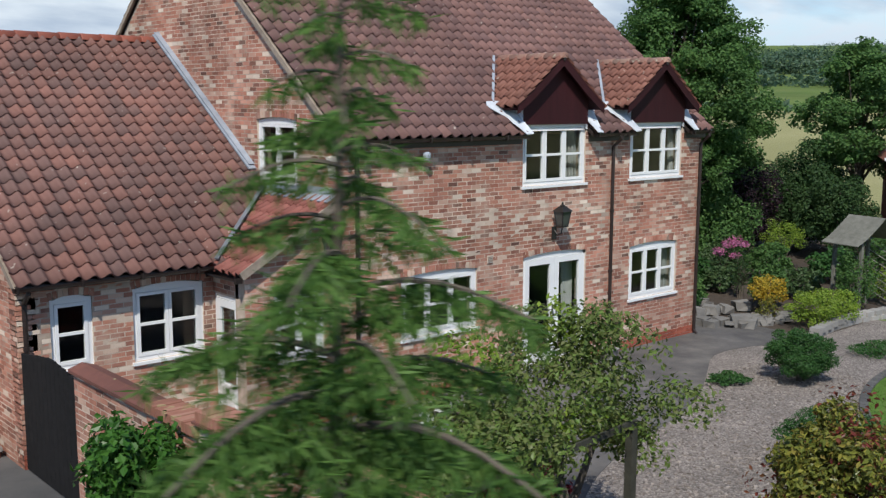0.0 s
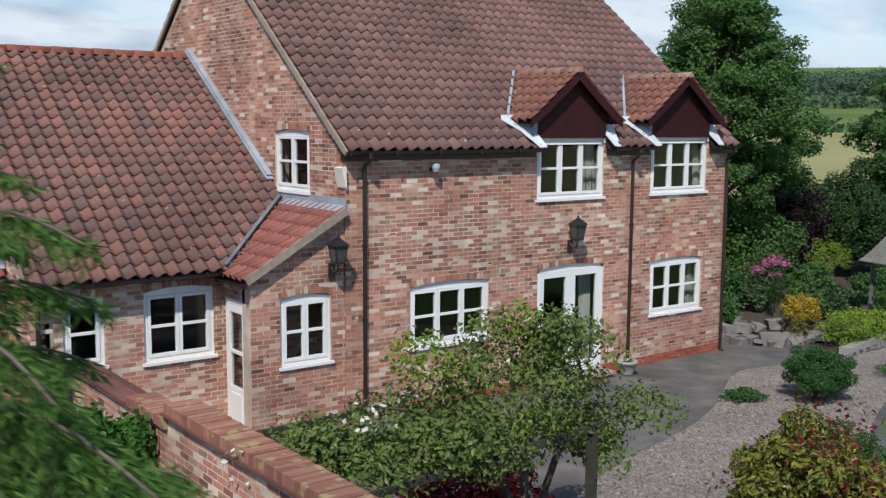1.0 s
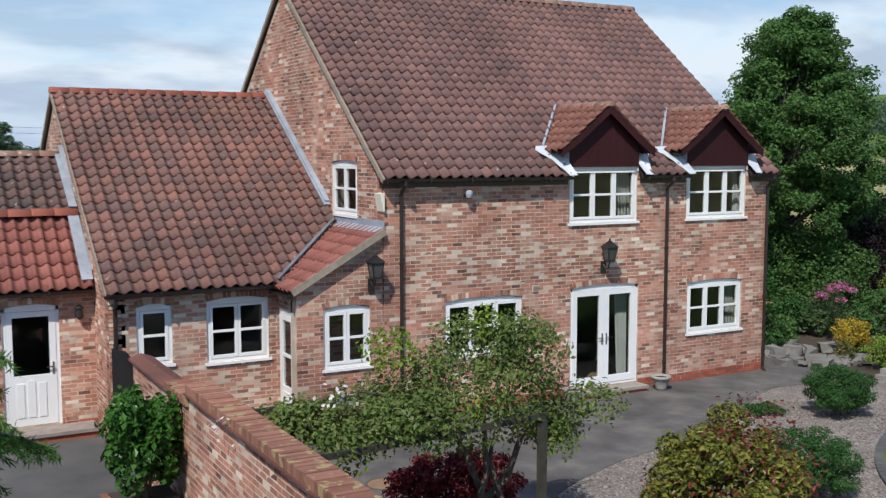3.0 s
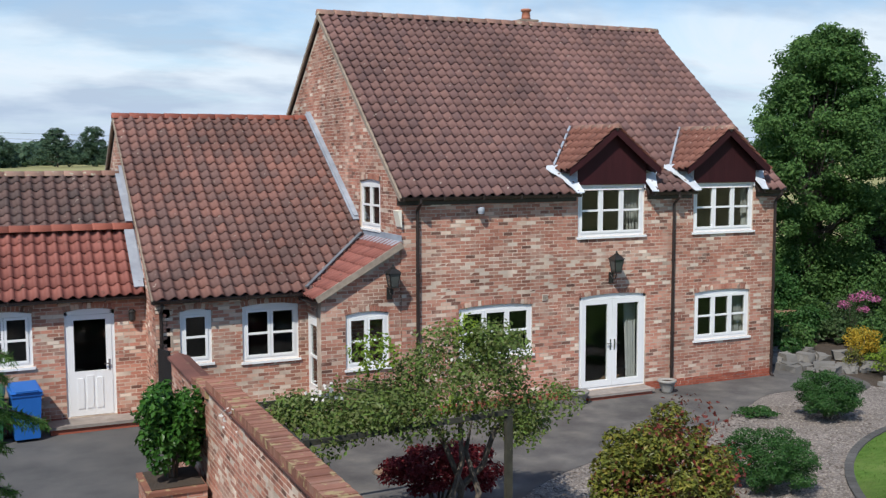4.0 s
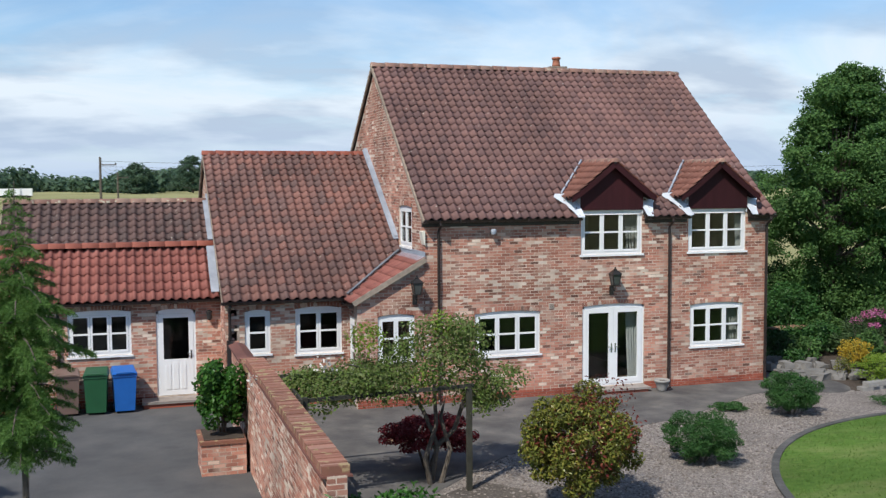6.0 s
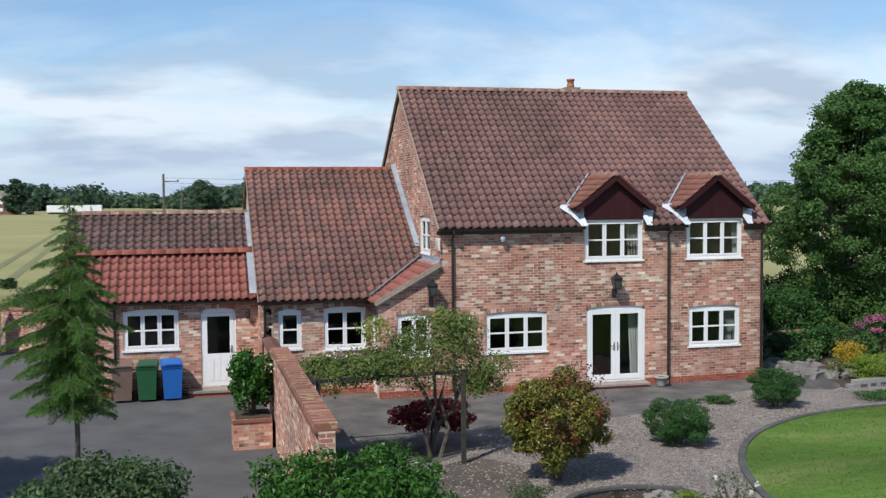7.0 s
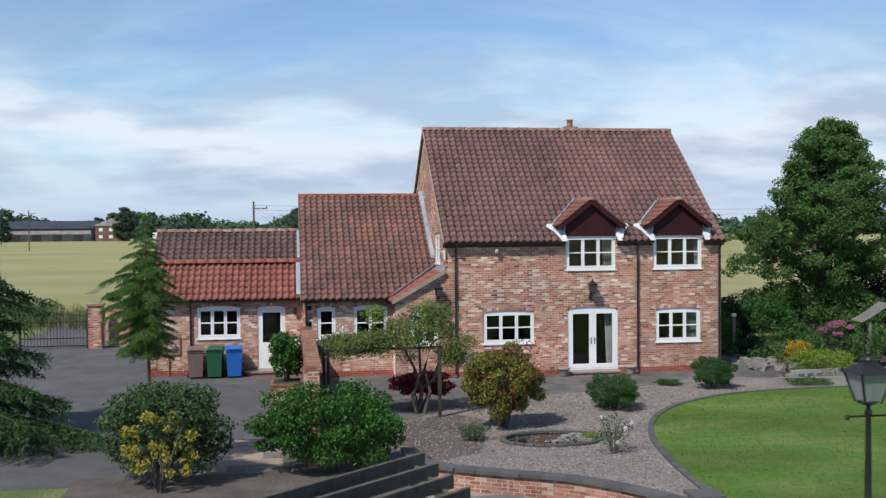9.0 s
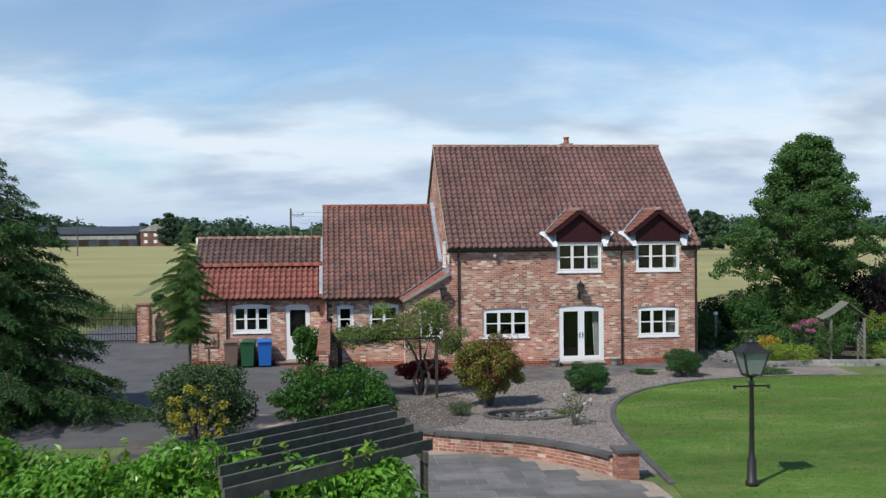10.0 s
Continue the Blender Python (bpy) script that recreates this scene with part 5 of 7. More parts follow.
lf2 = Mesh().bar((MX0 - 0.13, L_EY + 0.05, L_EZ + 0.15), (MX0 - 0.13, R1Y, R1Z + 0.16), 0.20, 0.03).bar((MX0 - 0.10, R1Y, R1Z + 0.2), (MX0 - 0.10, R2Y, R2Z + 0.1), 0.15, 0.03)
lf2.bar((MX0 - 0.012, L_EY + 0.24, L_EZ + 0.30), (MX0 - 0.012, R2Y, R2Z + 0.22), 0.02, 0.16, (1, 0, 0))
part("lead_flashing", lf2, M_LEAD, low, "pale lead flashing")
gutter(low, (LX0 - 0.08, L_EY - 0.03, L_EZ - 0.02), (MX0 - 0.04, L_EY - 0.03, L_EZ - 0.02))
part("fascia", Mesh().box(LX0, MX0 - 0.01, LY - 0.035, LY - 0.012, L_EZ - 0.10, L_EZ + 0.10), M_PIPE, low)
downpipe(low, -8.67, LY - 0.06, 0.9, L_EZ - 0.17, 0.20)
vg = Mesh().bar((LX0 - 0.06, L_EY, L_EZ - 0.05), (LX0 - 0.06, R1Y, R1Z - 0.05), 0.05, 0.09).bar((LX0 - 0.05, R1Y, R1Z - 0.05), (LX0 - 0.05, R2Y, R2Z - 0.05), 0.05, 0.09)
part("verge", vg, M_VERGE, low)
ld = Mesh()
x0, x1, z0, z1 = LD
ld.box(x0, x0 + 0.06, 0.03, 0.10, z0, z1 - 0.05).box(x1 - 0.06, x1, 0.03, 0.10, z0, z1 - 0.05)
ld.prism([(x0, z1 - 0.12), (x1, z1 - 0.12)] + list(reversed(arc_head(x0, x1, z1 - 0.05, 0.05))), 0.03, 0.10)
ldo = part("back_door", ld, M_WHITE, low, "white half-glazed back door, closed", LF)
lf = Mesh()
a, b, zt = x0 + 0.063, x1 - 0.063, z1 - 0.125
lf.box(a, a + 0.11, 0.02, 0.08, z0 + 0.01, zt).box(b - 0.11, b, 0.02, 0.08, z0 + 0.01, zt).box(a + 0.11, b - 0.11, 0.02, 0.08, z0 + 0.01, z0 + 0.92).box(a + 0.11, b - 0.11, 0.02, 0.08, zt - 0.10, zt)
for k in range(3):
    pa = a + 0.15 + k * 0.185
    lf.box(pa, pa + 0.13, 0.008, 0.02, z0 + 0.16, z0 + 0.78 + (0.05 if k == 1 else 0))
leaf = part("door_leaf", lf, M_WHITE, ldo)
pane(ldo, a + 0.105, b - 0.105, z0 + 0.915, zt - 0.095, 0.045)
hd = Mesh().box(b - 0.075, b - 0.04, 0.008, 0.02, z0 + 0.92, z0 + 1.14)
hd.bar((b - 0.057, -0.03, z0 + 1.06), (b - 0.17, -0.03, z0 + 1.06), 0.018, 0.018).bar((b - 0.057, -0.03, z0 + 1.06), (b - 0.057, 0.01, z0 + 1.06), 0.016, 0.016)
part("handle", hd, M_METAL, leaf, "chrome lever handle")
st = thing("back_step", "long grey stone step on red brick by the back door", "step", at=(-5.9, LY, 0))
part("tread", Mesh().box(-0.85, 1.05, -0.60, -0.014, 0.12, 0.18), M_STEP, st)
part("riser", Mesh().box(-0.82, 1.02, -0.56, -0.014, 0.0, 0.12), M_PLINTH, st)
wl2 = thing("bulkhead_light", "small black wall light beside the back door", "lamp", at=(-5.06, LY - 0.01, 2.22))
part("back_plate", Mesh().box(-0.05, 0.05, -0.02, 0, -0.09, 0.09), M_BLACK, wl2)
part("lamp_body", Mesh().lathe([(0.03, -0.13), (0.07, -0.08), (0.06, 0.06), (0.085, 0.08), (0.02, 0.14)], 10, (0, -0.10, 0)), M_BLACK, wl2)
gm = thing("hose_frame", "rusty frame with a tap on the outbuilding wall", "meter", at=(-9.30, LY - 0.008, 1.1))
gf = Mesh().box(-0.27, 0.27, -0.05, 0, -0.33, -0.28).box(-0.27, 0.27, -0.05, 0, 0.28, 0.33).box(-0.27, -0.22, -0.05, 0, -0.28, 0.28).box(0.22, 0.27, -0.05, 0, -0.28, 0.28)
part("frame", gf, M_BENCH, gm)
part("reel", Mesh().tube([(0, 0, 0.02), (0, -0.14, 0.02)], 0.11, 14), M_STEP, gm)
part("pipe", Mesh().tube([(-0.12, -0.03, -0.33), (-0.12, -0.03, -1.05)], 0.02, 8), M_BENCH, gm)


# ================================================================ ground
ground = solo("ground", Mesh().slab([(-1500, -700), (1500, -700), (1500, 2800), (-1500, 2800)], -0.3, 0.0), M_FIELD, "pale ripening crop field reaching the horizon", "field", kind="structure")


def smooth_line(pts, n=6):
    """A rounder line through the given points."""
    out = []
    P = [Vector(p) for p in pts]
    for i in range(len(P) - 1):
        p0, p1, p2, p3 = P[max(i - 1, 0)], P[i], P[i + 1], P[min(i + 2, len(P) - 1)]
        for k in range(n):
            t = k / n
            out.append(0.5 * ((2 * p1) + (p2 - p0) * t + (2 * p0 - 5 * p1 + 4 * p2 - p3) * t * t + (3 * p1 - p0 - 3 * p2 + p3) * t ** 3))
    out.append(P[-1])
    return [tuple(q) for q in out]


solo("rough_grass", Mesh().slab([(-42, -40), (45, -40), (45, 10.5), (10.2, 12.2), (-6, 13.5), (-9, 24.0), (-24, 29.0), (-42, 31)], 0.001, 0.006), M_ROUGHGRASS, "rough grass verge round the garden", "grass", kind="structure")
solo("driveway", Mesh().slab([(-30, -13), (-4.60, -13), (-4.60, 2.3), (-10.0, 2.3), (-10.0, 12.5), (-13.5, 12.3), (-13.9, 24), (-17.5, 24), (-17.5, 11.5), (-30, 11.0)], 0.002, 0.014), M_TARMAC,
     "dark grey asphalt driveway", "driveway", kind="structure")
solo("gravel_bed", Mesh().slab([(-4.6, -14.0), (-2.7, -13.3), (-2.2, -14.0), (-1.2, -14.7), (0.0, -15.4), (1.0, -16.5), (1.6, -17.6), (14.0, -17.6), (14.5, 2.6), (9.8, 2.6), (9.8, 0.0), (-4.6, 0.0)], 0.003, 0.018),
     M_GRAVEL, "pinkish grey gravel", "gravel", kind="structure")
# this patch paints the climber's shadow onto the gravel; the next is a planting bed
solo("bed_soil", Mesh().slab([(-4.4, -12.2), (-2.7, -12.4), (-0.9, -11.4), (-0.5, -9.6), (-0.2, -7.4), (-0.9, -6.5), (-2.4, -7.55), (-4.4, -8.7)], 0.016, 0.022), M_SHADESOIL, "gravelly soil with the climber's shade in its colour", "soil", kind="structure")
solo("bed_soil", Mesh().slab([(-9.6, -15.0), (-3.0, -15.0), (-2.9, -13.4), (-3.2, -12.2), (-4.6, -11.8), (-6.0, -12.6), (-9.6, -12.4)], 0.03, 0.046), M_SHADESOIL, "dark gravelly soil under the evergreens", "soil", kind="structure")
edge = smooth_line([(-4.55, -8.6), (-2.4, -7.4), (0.2, -5.1), (2.2, -4.1), (4.2, -3.6), (5.8, -3.0), (7.2, -2.2), (8.4, -1.55), (9.6, -1.6), (10.6, -2.1), (11.3, -1.7), (11.5, -0.6), (11.0, 0.8), (10.3, 1.6)])
solo("path", Mesh().slab(edge + [(9.87, 1.6), (9.87, -0.001), (-1.72, -0.001), (-1.72, 0.99), (-4.55, 0.99)], 0.004, 0.026), M_PATH, "dark asphalt path along the house", "path", kind="structure")
LAWN = smooth_line([(2.45, -18.6), (2.65, -16.0), (3.0, -12.8), (3.55, -10.2), (4.5, -8.0), (6.0, -6.2), (8.0, -5.0), (10.4, -4.5), (14.0, -4.5), (20.0, -4.9), (34.0, -6.0)])
solo("lawn", Mesh().slab([(2.2, -44)] + [(34.0, -44)] + LAWN[::-1] + [(2.2, -20.5)], 0.005, 0.040), M_LAWN, "bright mown green lawn", "lawn", kind="structure")
# stone edging along the lawn
egs = thing("lawn_edging", "dark stone edging strip along the lawn", "edging")
for i in range(len(LAWN) - 14):
    a, b = Vector(LAWN[i]), Vector(LAWN[i + 1])
    n = max(1, round((b - a).length / 0.24))
    for k in range(n):
        p, q = a + (b - a) * (k / n), a + (b - a) * ((k + 0.93) / n)
        part("edging_stone", Mesh().bar((p.x, p.y, 0.03), (q.x, q.y, 0.03), 0.15, 0.07), M_SLATE, egs)
# paved patio of separate slabs
rng = random.Random(5)
pav = solo("patio", Mesh().slab([(-7.5, -31), (2.1, -31), (2.1, -18.4), (1.5, -17.8), (0.9, -16.7), (0.0, -15.75), (-1.3, -14.95), (-2.3, -14.3), (-2.9, -13.2), (-4.4, -9.2), (-7.5, -9.0)], 0.006, 0.030), M_VERGE, "jointed stone patio", "patio", kind="structure")
y = -30.0
row = 0
while y < -10.0:
    h = rng.choice((0.44, 0.59))
    x = -6.9 + (0.3 if row % 2 else 0)
    while x < 2.0:
        w = rng.choice((0.44, 0.59, 0.74))
        lim = 2.0 if y < -18.5 else 1.3 - (y + 18.5) * 0.62 if y < -15.2 else -2.4 - max(0, y + 14.5) * 0.35
        if x + w < lim and (y < -12 or x > -6.0):
            z = 0.034 + rng.uniform(0, 0.006)
            part("slab", Mesh().box(x + 0.006, x + w - 0.008, y + 0.006, y + h - 0.008, 0.02, z), M_SLAB, pav)
        x += w
    y += h
    row += 1


# ================================================================ plants
def leaf_cloud(name, blobs, n, length, width, material, seed=1, inner=0.45, up=0.35, lay=0.0):
    """Many small leaves in and round a set of ellipsoids (x, y, z, rx, ry, rz), thickest near their outsides."""
    g = np.random.default_rng(seed)
    B = np.array(blobs, dtype=float)
    wt = (B[:, 3] * B[:, 4] + B[:, 4] * B[:, 5] + B[:, 3] * B[:, 5])
    pick = g.choice(len(B), n, p=wt / wt.sum())
    d = g.normal(size=(n, 3))
    d /= np.linalg.norm(d, axis=1)[:, None]
    r = inner + (1 - inner) * g.random(n) ** 0.5
    r *= 1 + 0.10 * g.normal(size=n)
    p = B[pick, :3] + d * B[pick, 3:] * r[:, None]
    nm = d * 0.75 + g.normal(size=(n, 3)) * 0.55 + np.array([0, 0, up])
    nm /= np.linalg.norm(nm, axis=1)[:, None]
    t = np.cross(nm, g.normal(size=(n, 3)))
    t[:, 2] -= lay
    t /= np.linalg.norm(t, axis=1)[:, None]
    s = np.cross(nm, t)
    L = length * g.uniform(0.6, 1.25, n)[:, None]
    W = width * g.uniform(0.7, 1.2, n)[:, None]
    v = np.stack([p - t * L * 0.5, p + s * W * 0.5 + nm * L * 0.06, p + t * L * 0.5 - nm * L * 0.10, p - s * W * 0.5 + nm * L * 0.06], 1)
    v[:, :, 2] = np.maximum(v[:, :, 2], 0.012)
    return raw_mesh(name, v.reshape(-1, 3), np.arange(4 * n).reshape(-1, 4), material)


def clumps(rx, ry, rz, cz, n, size, seed=1, low=-0.6, core=0.72):
    """Uneven clumps over an ellipsoid, as blobs about the origin."""
    g = random.Random(seed)
    out = [(0, 0, cz, rx * core, ry * core, rz * core)]
    for i in range(n):
        a = 2 * math.pi * (i * 0.618034 + g.uniform(-0.05, 0.05))
        h = low + (0.96 - low) * ((i + 0.5) / n) + g.uniform(-0.08, 0.08)
        h = max(-0.95, min(0.97, h))
        q = math.sqrt(1 - h * h)
        s = size * g.uniform(0.65, 1.3)
        k = g.uniform(0.60, 0.90)
        out.append((rx * q * math.cos(a) * k, ry * q * math.sin(a) * k, cz + rz * h * k, s * rx, s * ry, s * rz * 0.9))
    return out


def shrub(name, label, at, rx, ry, h, material, n=2500, leaf=(0.07, 0.045), nc=16, size=0.34, seed=1, category="shrub", group="", stems=5, rz=0.0, inner=0.45, low=-0.75, foot=0.0, core=0.72):
    t = thing(name, label, category, group, at, rz)
    hz = (h - foot) / 2
    bl = clumps(rx, ry, hz, foot + hz * 0.98, nc, size, seed, low, core)
    part("foliage", leaf_cloud("foliage", bl, n, leaf[0], leaf[1], material, seed, inner), material, t)
    g = random.Random(seed)
    for k in range(stems):
        st = Mesh()
        a = 2 * math.pi * k / stems + g.uniform(-0.3, 0.3)
        e = Vector((math.cos(a) * rx * 0.5, math.sin(a) * ry * 0.5, h * g.uniform(0.55, 0.8)))
        st.tube([(math.cos(a) * 0.05, math.sin(a) * 0.05, -0.02), (e.x * 0.45, e.y * 0.45, e.z * 0.5), tuple(e)], [0.028, 0.02, 0.008], 6)
        part("stem", st, M_BARK, t)
    return t


def tree(label, at, height, spread, trunk_r, material, n, leaf, seed=1, crown_low=0.3, nc=26, size=0.30, name="tree", squash=1.0, shift=0.0, taper=0.55):
    t = thing(name, label, "tree", "trees", at)
    g = random.Random(seed)
    hz = height * (1 - crown_low) / 2
    cz = height * crown_low + hz
    pads = []
    for i in range(nc):
        f = ((i + 0.5) / nc) ** 1.15
        w = spread * min(1.0, 1.12 * (1 - f) ** taper) * (0.72 + 0.28 * min(1, f * 5)) * g.uniform(0.66, 1.2)
        a = 2.39996 * i + g.uniform(-0.4, 0.4)
        q = g.uniform(0.45, 0.92)
        p = (w * q * math.cos(a) + shift * f, w * q * math.sin(a) * squash, height * (crown_low + (0.94 - crown_low) * f) - 0.10 * w * q * q)
        s = size * spread * g.uniform(0.75, 1.3)
        pads.append((*p, s, s, s * 0.62))
    bl = []
    for x, y, z, s, _, sz in pads:
        for k in range(6):
            d = Vector((g.gauss(0, 1), g.gauss(0, 1), g.gauss(0.15, 0.6))).normalized()
            r = g.uniform(0.34, 0.62)
            bl.append((x + d.x * s * 0.72, y + d.y * s * 0.72, z + d.z * sz * 0.8, s * r, s * r, sz * r))
    for k in range(4):
        bl.append((shift * 0.4 + spread * 0.18 * math.cos(k * 2.5), spread * 0.18 * math.sin(k * 2.5), height * (crown_low + 0.08 + 0.13 * k), spread * 0.24, spread * 0.24, height * 0.08))
    part("crown", leaf_cloud("crown", bl, n, leaf[0], leaf[1], material, seed, 0.35, up=0.6), material, t)
    bl = [pads[0]] + pads[::2]
    tr = Mesh()
    lean = (g.uniform(-0.2, 0.2), g.uniform(-0.2, 0.2))
    tr.tube([(0, 0, -0.05), (lean[0] * 0.3, lean[1] * 0.3, height * 0.2), (lean[0], lean[1], height * 0.5), (lean[0] * 0.6, lean[1] * 1.3, height * 0.8)],
            [trunk_r * 1.25, trunk_r, trunk_r * 0.7, trunk_r * 0.22], 10)
    for b in bl[1:]:
        z0 = min(b[2] * 0.7, height * g.uniform(0.22, 0.6))
        st = Vector((lean[0] * z0 / height * 2, lean[1] * z0 / height * 2, z0))
        e = Vector(b[:3])
        m = st.lerp(e, 0.5) + Vector((0, 0, 0.06 * height * g.uniform(-0.5, 1)))
        tr.tube([tuple(st), tuple(m), tuple(e)], [trunk_r * 0.34, trunk_r * 0.18, trunk_r * 0.05], 6, False)
    part("trunk", tr, M_BARK, t)
    return t


def conifer(label, at, height, radius, needle, material, nb=64, seed=1, base=0.10, droop=0.35, dens=1.0, wid=1.0, curve=0.85, cap=9.0, name="conifer", bole=0.017, reps=3):
    """A conifer: straight trunk, drooping limbs in spirals, and needles hung along their side twigs."""
    t = thing(name, label, "tree", "conifers", at)
    g = np.random.default_rng(seed)
    tk = Mesh().tube([(0, 0, -0.05), (0.02, 0.01, height * 0.4), (-0.02, 0.02, height * 0.8), (0, 0, height)], [height * bole, height * bole * 0.76, height * bole * 0.35, 0.004], 9)
    part("trunk", tk, M_BARK, t)
    P, T = [], []
    for k in range(nb):
        z = height * (base + (0.985 - base) * (k + 0.5) / nb)
        f = 1 - (z / height)
        ln = min(cap, radius * f ** curve * 1.08 + 0.13) * g.uniform(0.66, 1.2)
        a = k * 2.39996 + g.uniform(-0.3, 0.3)
        d = np.array([math.cos(a), math.sin(a), 0.0])
        pts = []
        for s in np.linspace(0, 1, 7):
            pts.append(np.array([0, 0, z]) + d * ln * s + np.array([0, 0, 1.0]) * ln * (0.16 * math.sin(s * 2.4) - droop * s * s + 0.13 * s ** 4))
        if ln > 0.12:
            part("branch", Mesh().tube([tuple(q) for q in pts], [0.016 * (1 - 0.8 * s) * min(1, ln) + 0.002 for s in np.linspace(0, 1, 7)], 5, False), M_BARK, t)
        side = np.array([-d[1], d[0], 0])
        m = max(3, int(ln / 0.075 * dens))
        for j in range(m):
            s = (j + 0.6) / m
            i0 = min(5, int(s * 6))
            c = pts[i0] + (pts[i0 + 1] - pts[i0]) * (s * 6 - i0)
            for sg in (-1, 1):
                tl = wid * ln * (0.36 * (1 - s * 0.65) + 0.05) * g.uniform(0.6, 1.2)
                td = side * sg * 0.8 + d * 0.65 + np.array([0, 0, -0.25 - 0.3 * g.random()])
                td /= np.linalg.norm(td)
                q = max(3, int(tl / 0.022 * dens))
                for w in np.linspace(0.05, 1, q):
                    P.append(c + td * tl * w + np.array([0, 0, -0.25 * tl * w * w]))
                    T.append(td)
    P, T = np.array(P), np.array(T)
    n = len(P)
    P, T = np.repeat(P, reps, 0), np.repeat(T, reps, 0)
    n *= reps
    dr = T * 0.45 + g.normal(size=(n, 3)) * 0.55 + np.array([0, 0, -0.55])
    dr /= np.linalg.norm(dr, axis=1)[:, None]
    s = np.cross(dr, g.normal(size=(n, 3)))
    s /= np.linalg.norm(s, axis=1)[:, None]
    L = needle[0] * g.uniform(0.6, 1.3, n)[:, None]
    W = needle[1] * g.uniform(0.7, 1.2, n)[:, None]
    v = np.stack([P, P + dr * L * 0.45 + s * W, P + dr * L, P + dr * L * 0.45 - s * W], 1)
    part("needles", raw_mesh("needles", v.reshape(-1, 3), np.arange(4 * n).reshape(-1, 4), material), material, t)
    return t


# conifers beside the drive
conifer("tall young conifer with drooping bright green branches", (-8.24, -11.72, 0), 5.62, 6.2, (0.048, 0.0038), L_CONIF, nb=84, seed=3, base=0.44, droop=0.36, dens=2.1, wid=1.0, curve=1.75, cap=0.76, bole=0.0085, reps=4)
conifer("dark green spreading conifer beside the drive", (-13.95, -8.7, 0), 7.7, 3.5, (0.15, 0.016), L_CONIFD, nb=84, seed=9, base=0.05, droop=0.26, dens=0.62)

# large broadleaf trees beyond the garden
tree("large broadleaf tree with an open dark green crown", (17.1, 6.2, 0), 9.85, 4.0, 0.22, L_OAK, 92000, (0.125, 0.082), seed=4, crown_low=0.33, nc=120, size=0.18, shift=0.5, taper=0.72)
tree("broad dark green tree behind the border", (23.6, 8.6, 0), 3.7, 2.7, 0.16, L_DARK, 18000, (0.16, 0.11), seed=5, crown_low=0.12, nc=40, size=0.25)
tree("broadleaf tree on the garden boundary", (26.3, 4.6, 0), 7.6, 2.6, 0.2, L_OAK, 22000, (0.15, 0.10), seed=6, crown_low=0.40, nc=36, size=0.28)

# clipped and loose garden shrubs
shrub("clipped_bush", "rounded dark green clipped bush on gravel", (7.95, -3.75, 0.018), 0.74, 0.70, 1.08, L_BOX, 17000, (0.05, 0.022), 34, 0.24, seed=11, group="clipped bushes", low=-0.8)
shrub("clipped_bush", "spreading dark green clipped bush on gravel", (3.75, -6.65, 0.018), 0.82, 0.76, 1.0, L_BOX, 17000, (0.05, 0.022), 36, 0.24, seed=12, group="clipped bushes", low=-0.9)
shrub("ground_cover", "low bright green ground cover mat", (6.75, -2.95, 0.018), 0.50, 0.34, 0.20, L_BOX, 1800, (0.05, 0.03), 10, 0.34, seed=13)
shrub("ground_cover", "low green ground cover mat", (11.2, -3.7, 0.018), 0.85, 0.5, 0.24, L_BOX, 2200, (0.05, 0.03), 12, 0.34, seed=14)
shrub("photinia", "bushy shrub with red, bronze and yellow-green leaves", (0.2, -8.65, 0.018), 1.02, 1.0, 2.15, L_PHOT, 16000, (0.085, 0.042), 40, 0.22, seed=15, foot=0.12)
part("foliage", leaf_cloud("foliage", [(0.55 * math.cos(k * 2.4) * (k % 3) / 2, 0.5 * math.sin(k * 2.4) * (k % 3) / 2, 0.75 + 0.15 * k, 0.50, 0.50, 0.35) for k in range(9)]
     + [(0.75 * math.cos(k * 1.05), 0.7 * math.sin(k * 1.05), 1.25 + 0.1 * (k % 2), 0.34, 0.34, 0.30) for k in range(6)], 1900, 0.08, 0.04, L_REDTIP, 151, 0.3), L_REDTIP, bpy.data.objects["photinia"], "red young leaves")
shrub("japanese_maple", "low dark crimson feathery maple", (-1.55, -5.3, 0.026), 0.92, 0.75, 1.12, L_MAPLE, 7500, (0.08, 0.04), 22, 0.26, seed=16, foot=0.25)
shrub("evergreen_shrub", "broad glossy bright green evergreen shrub", (-4.45, -12.7, 0.03), 1.8, 1.2, 2.0, L_RHODO, 14500, (0.105, 0.048), 40, 0.22, seed=17)
shrub("evergreen_shrub", "loose grey-green shrub beside the drive", (-7.8, -12.8, 0.014), 1.4, 1.15, 2.25, L_GREY, 12000, (0.095, 0.055), 36, 0.24, seed=18)
shrub("golden_shrub", "golden variegated evergreen shrub", (-7.75, -13.85, 0.014), 0.85, 0.5, 1.75, L_YELLOW, 1900, (0.075, 0.045), 30, 0.15, seed=19, core=0.2)
shrub("lime_shrub", "low lime-green mounded shrub", (12.9, -1.5, 0.01), 1.25, 0.75, 0.95, L_LIME, 5200, (0.06, 0.04), 24, 0.28, seed=20)
shrub("lime_shrub", "low lime-green mounded shrub behind the arbour", (17.2, -0.9, 0.01), 1.2, 0.7, 0.85, L_LIME, 3600, (0.06, 0.04), 20, 0.28, seed=21)
shrub("topiary_ball", "round lime-green topiary ball", (19.3, 3.4, 0.01), 0.66, 0.66, 1.7, L_LIME, 2600, (0.05, 0.035), 18, 0.3, seed=22, foot=0.45)
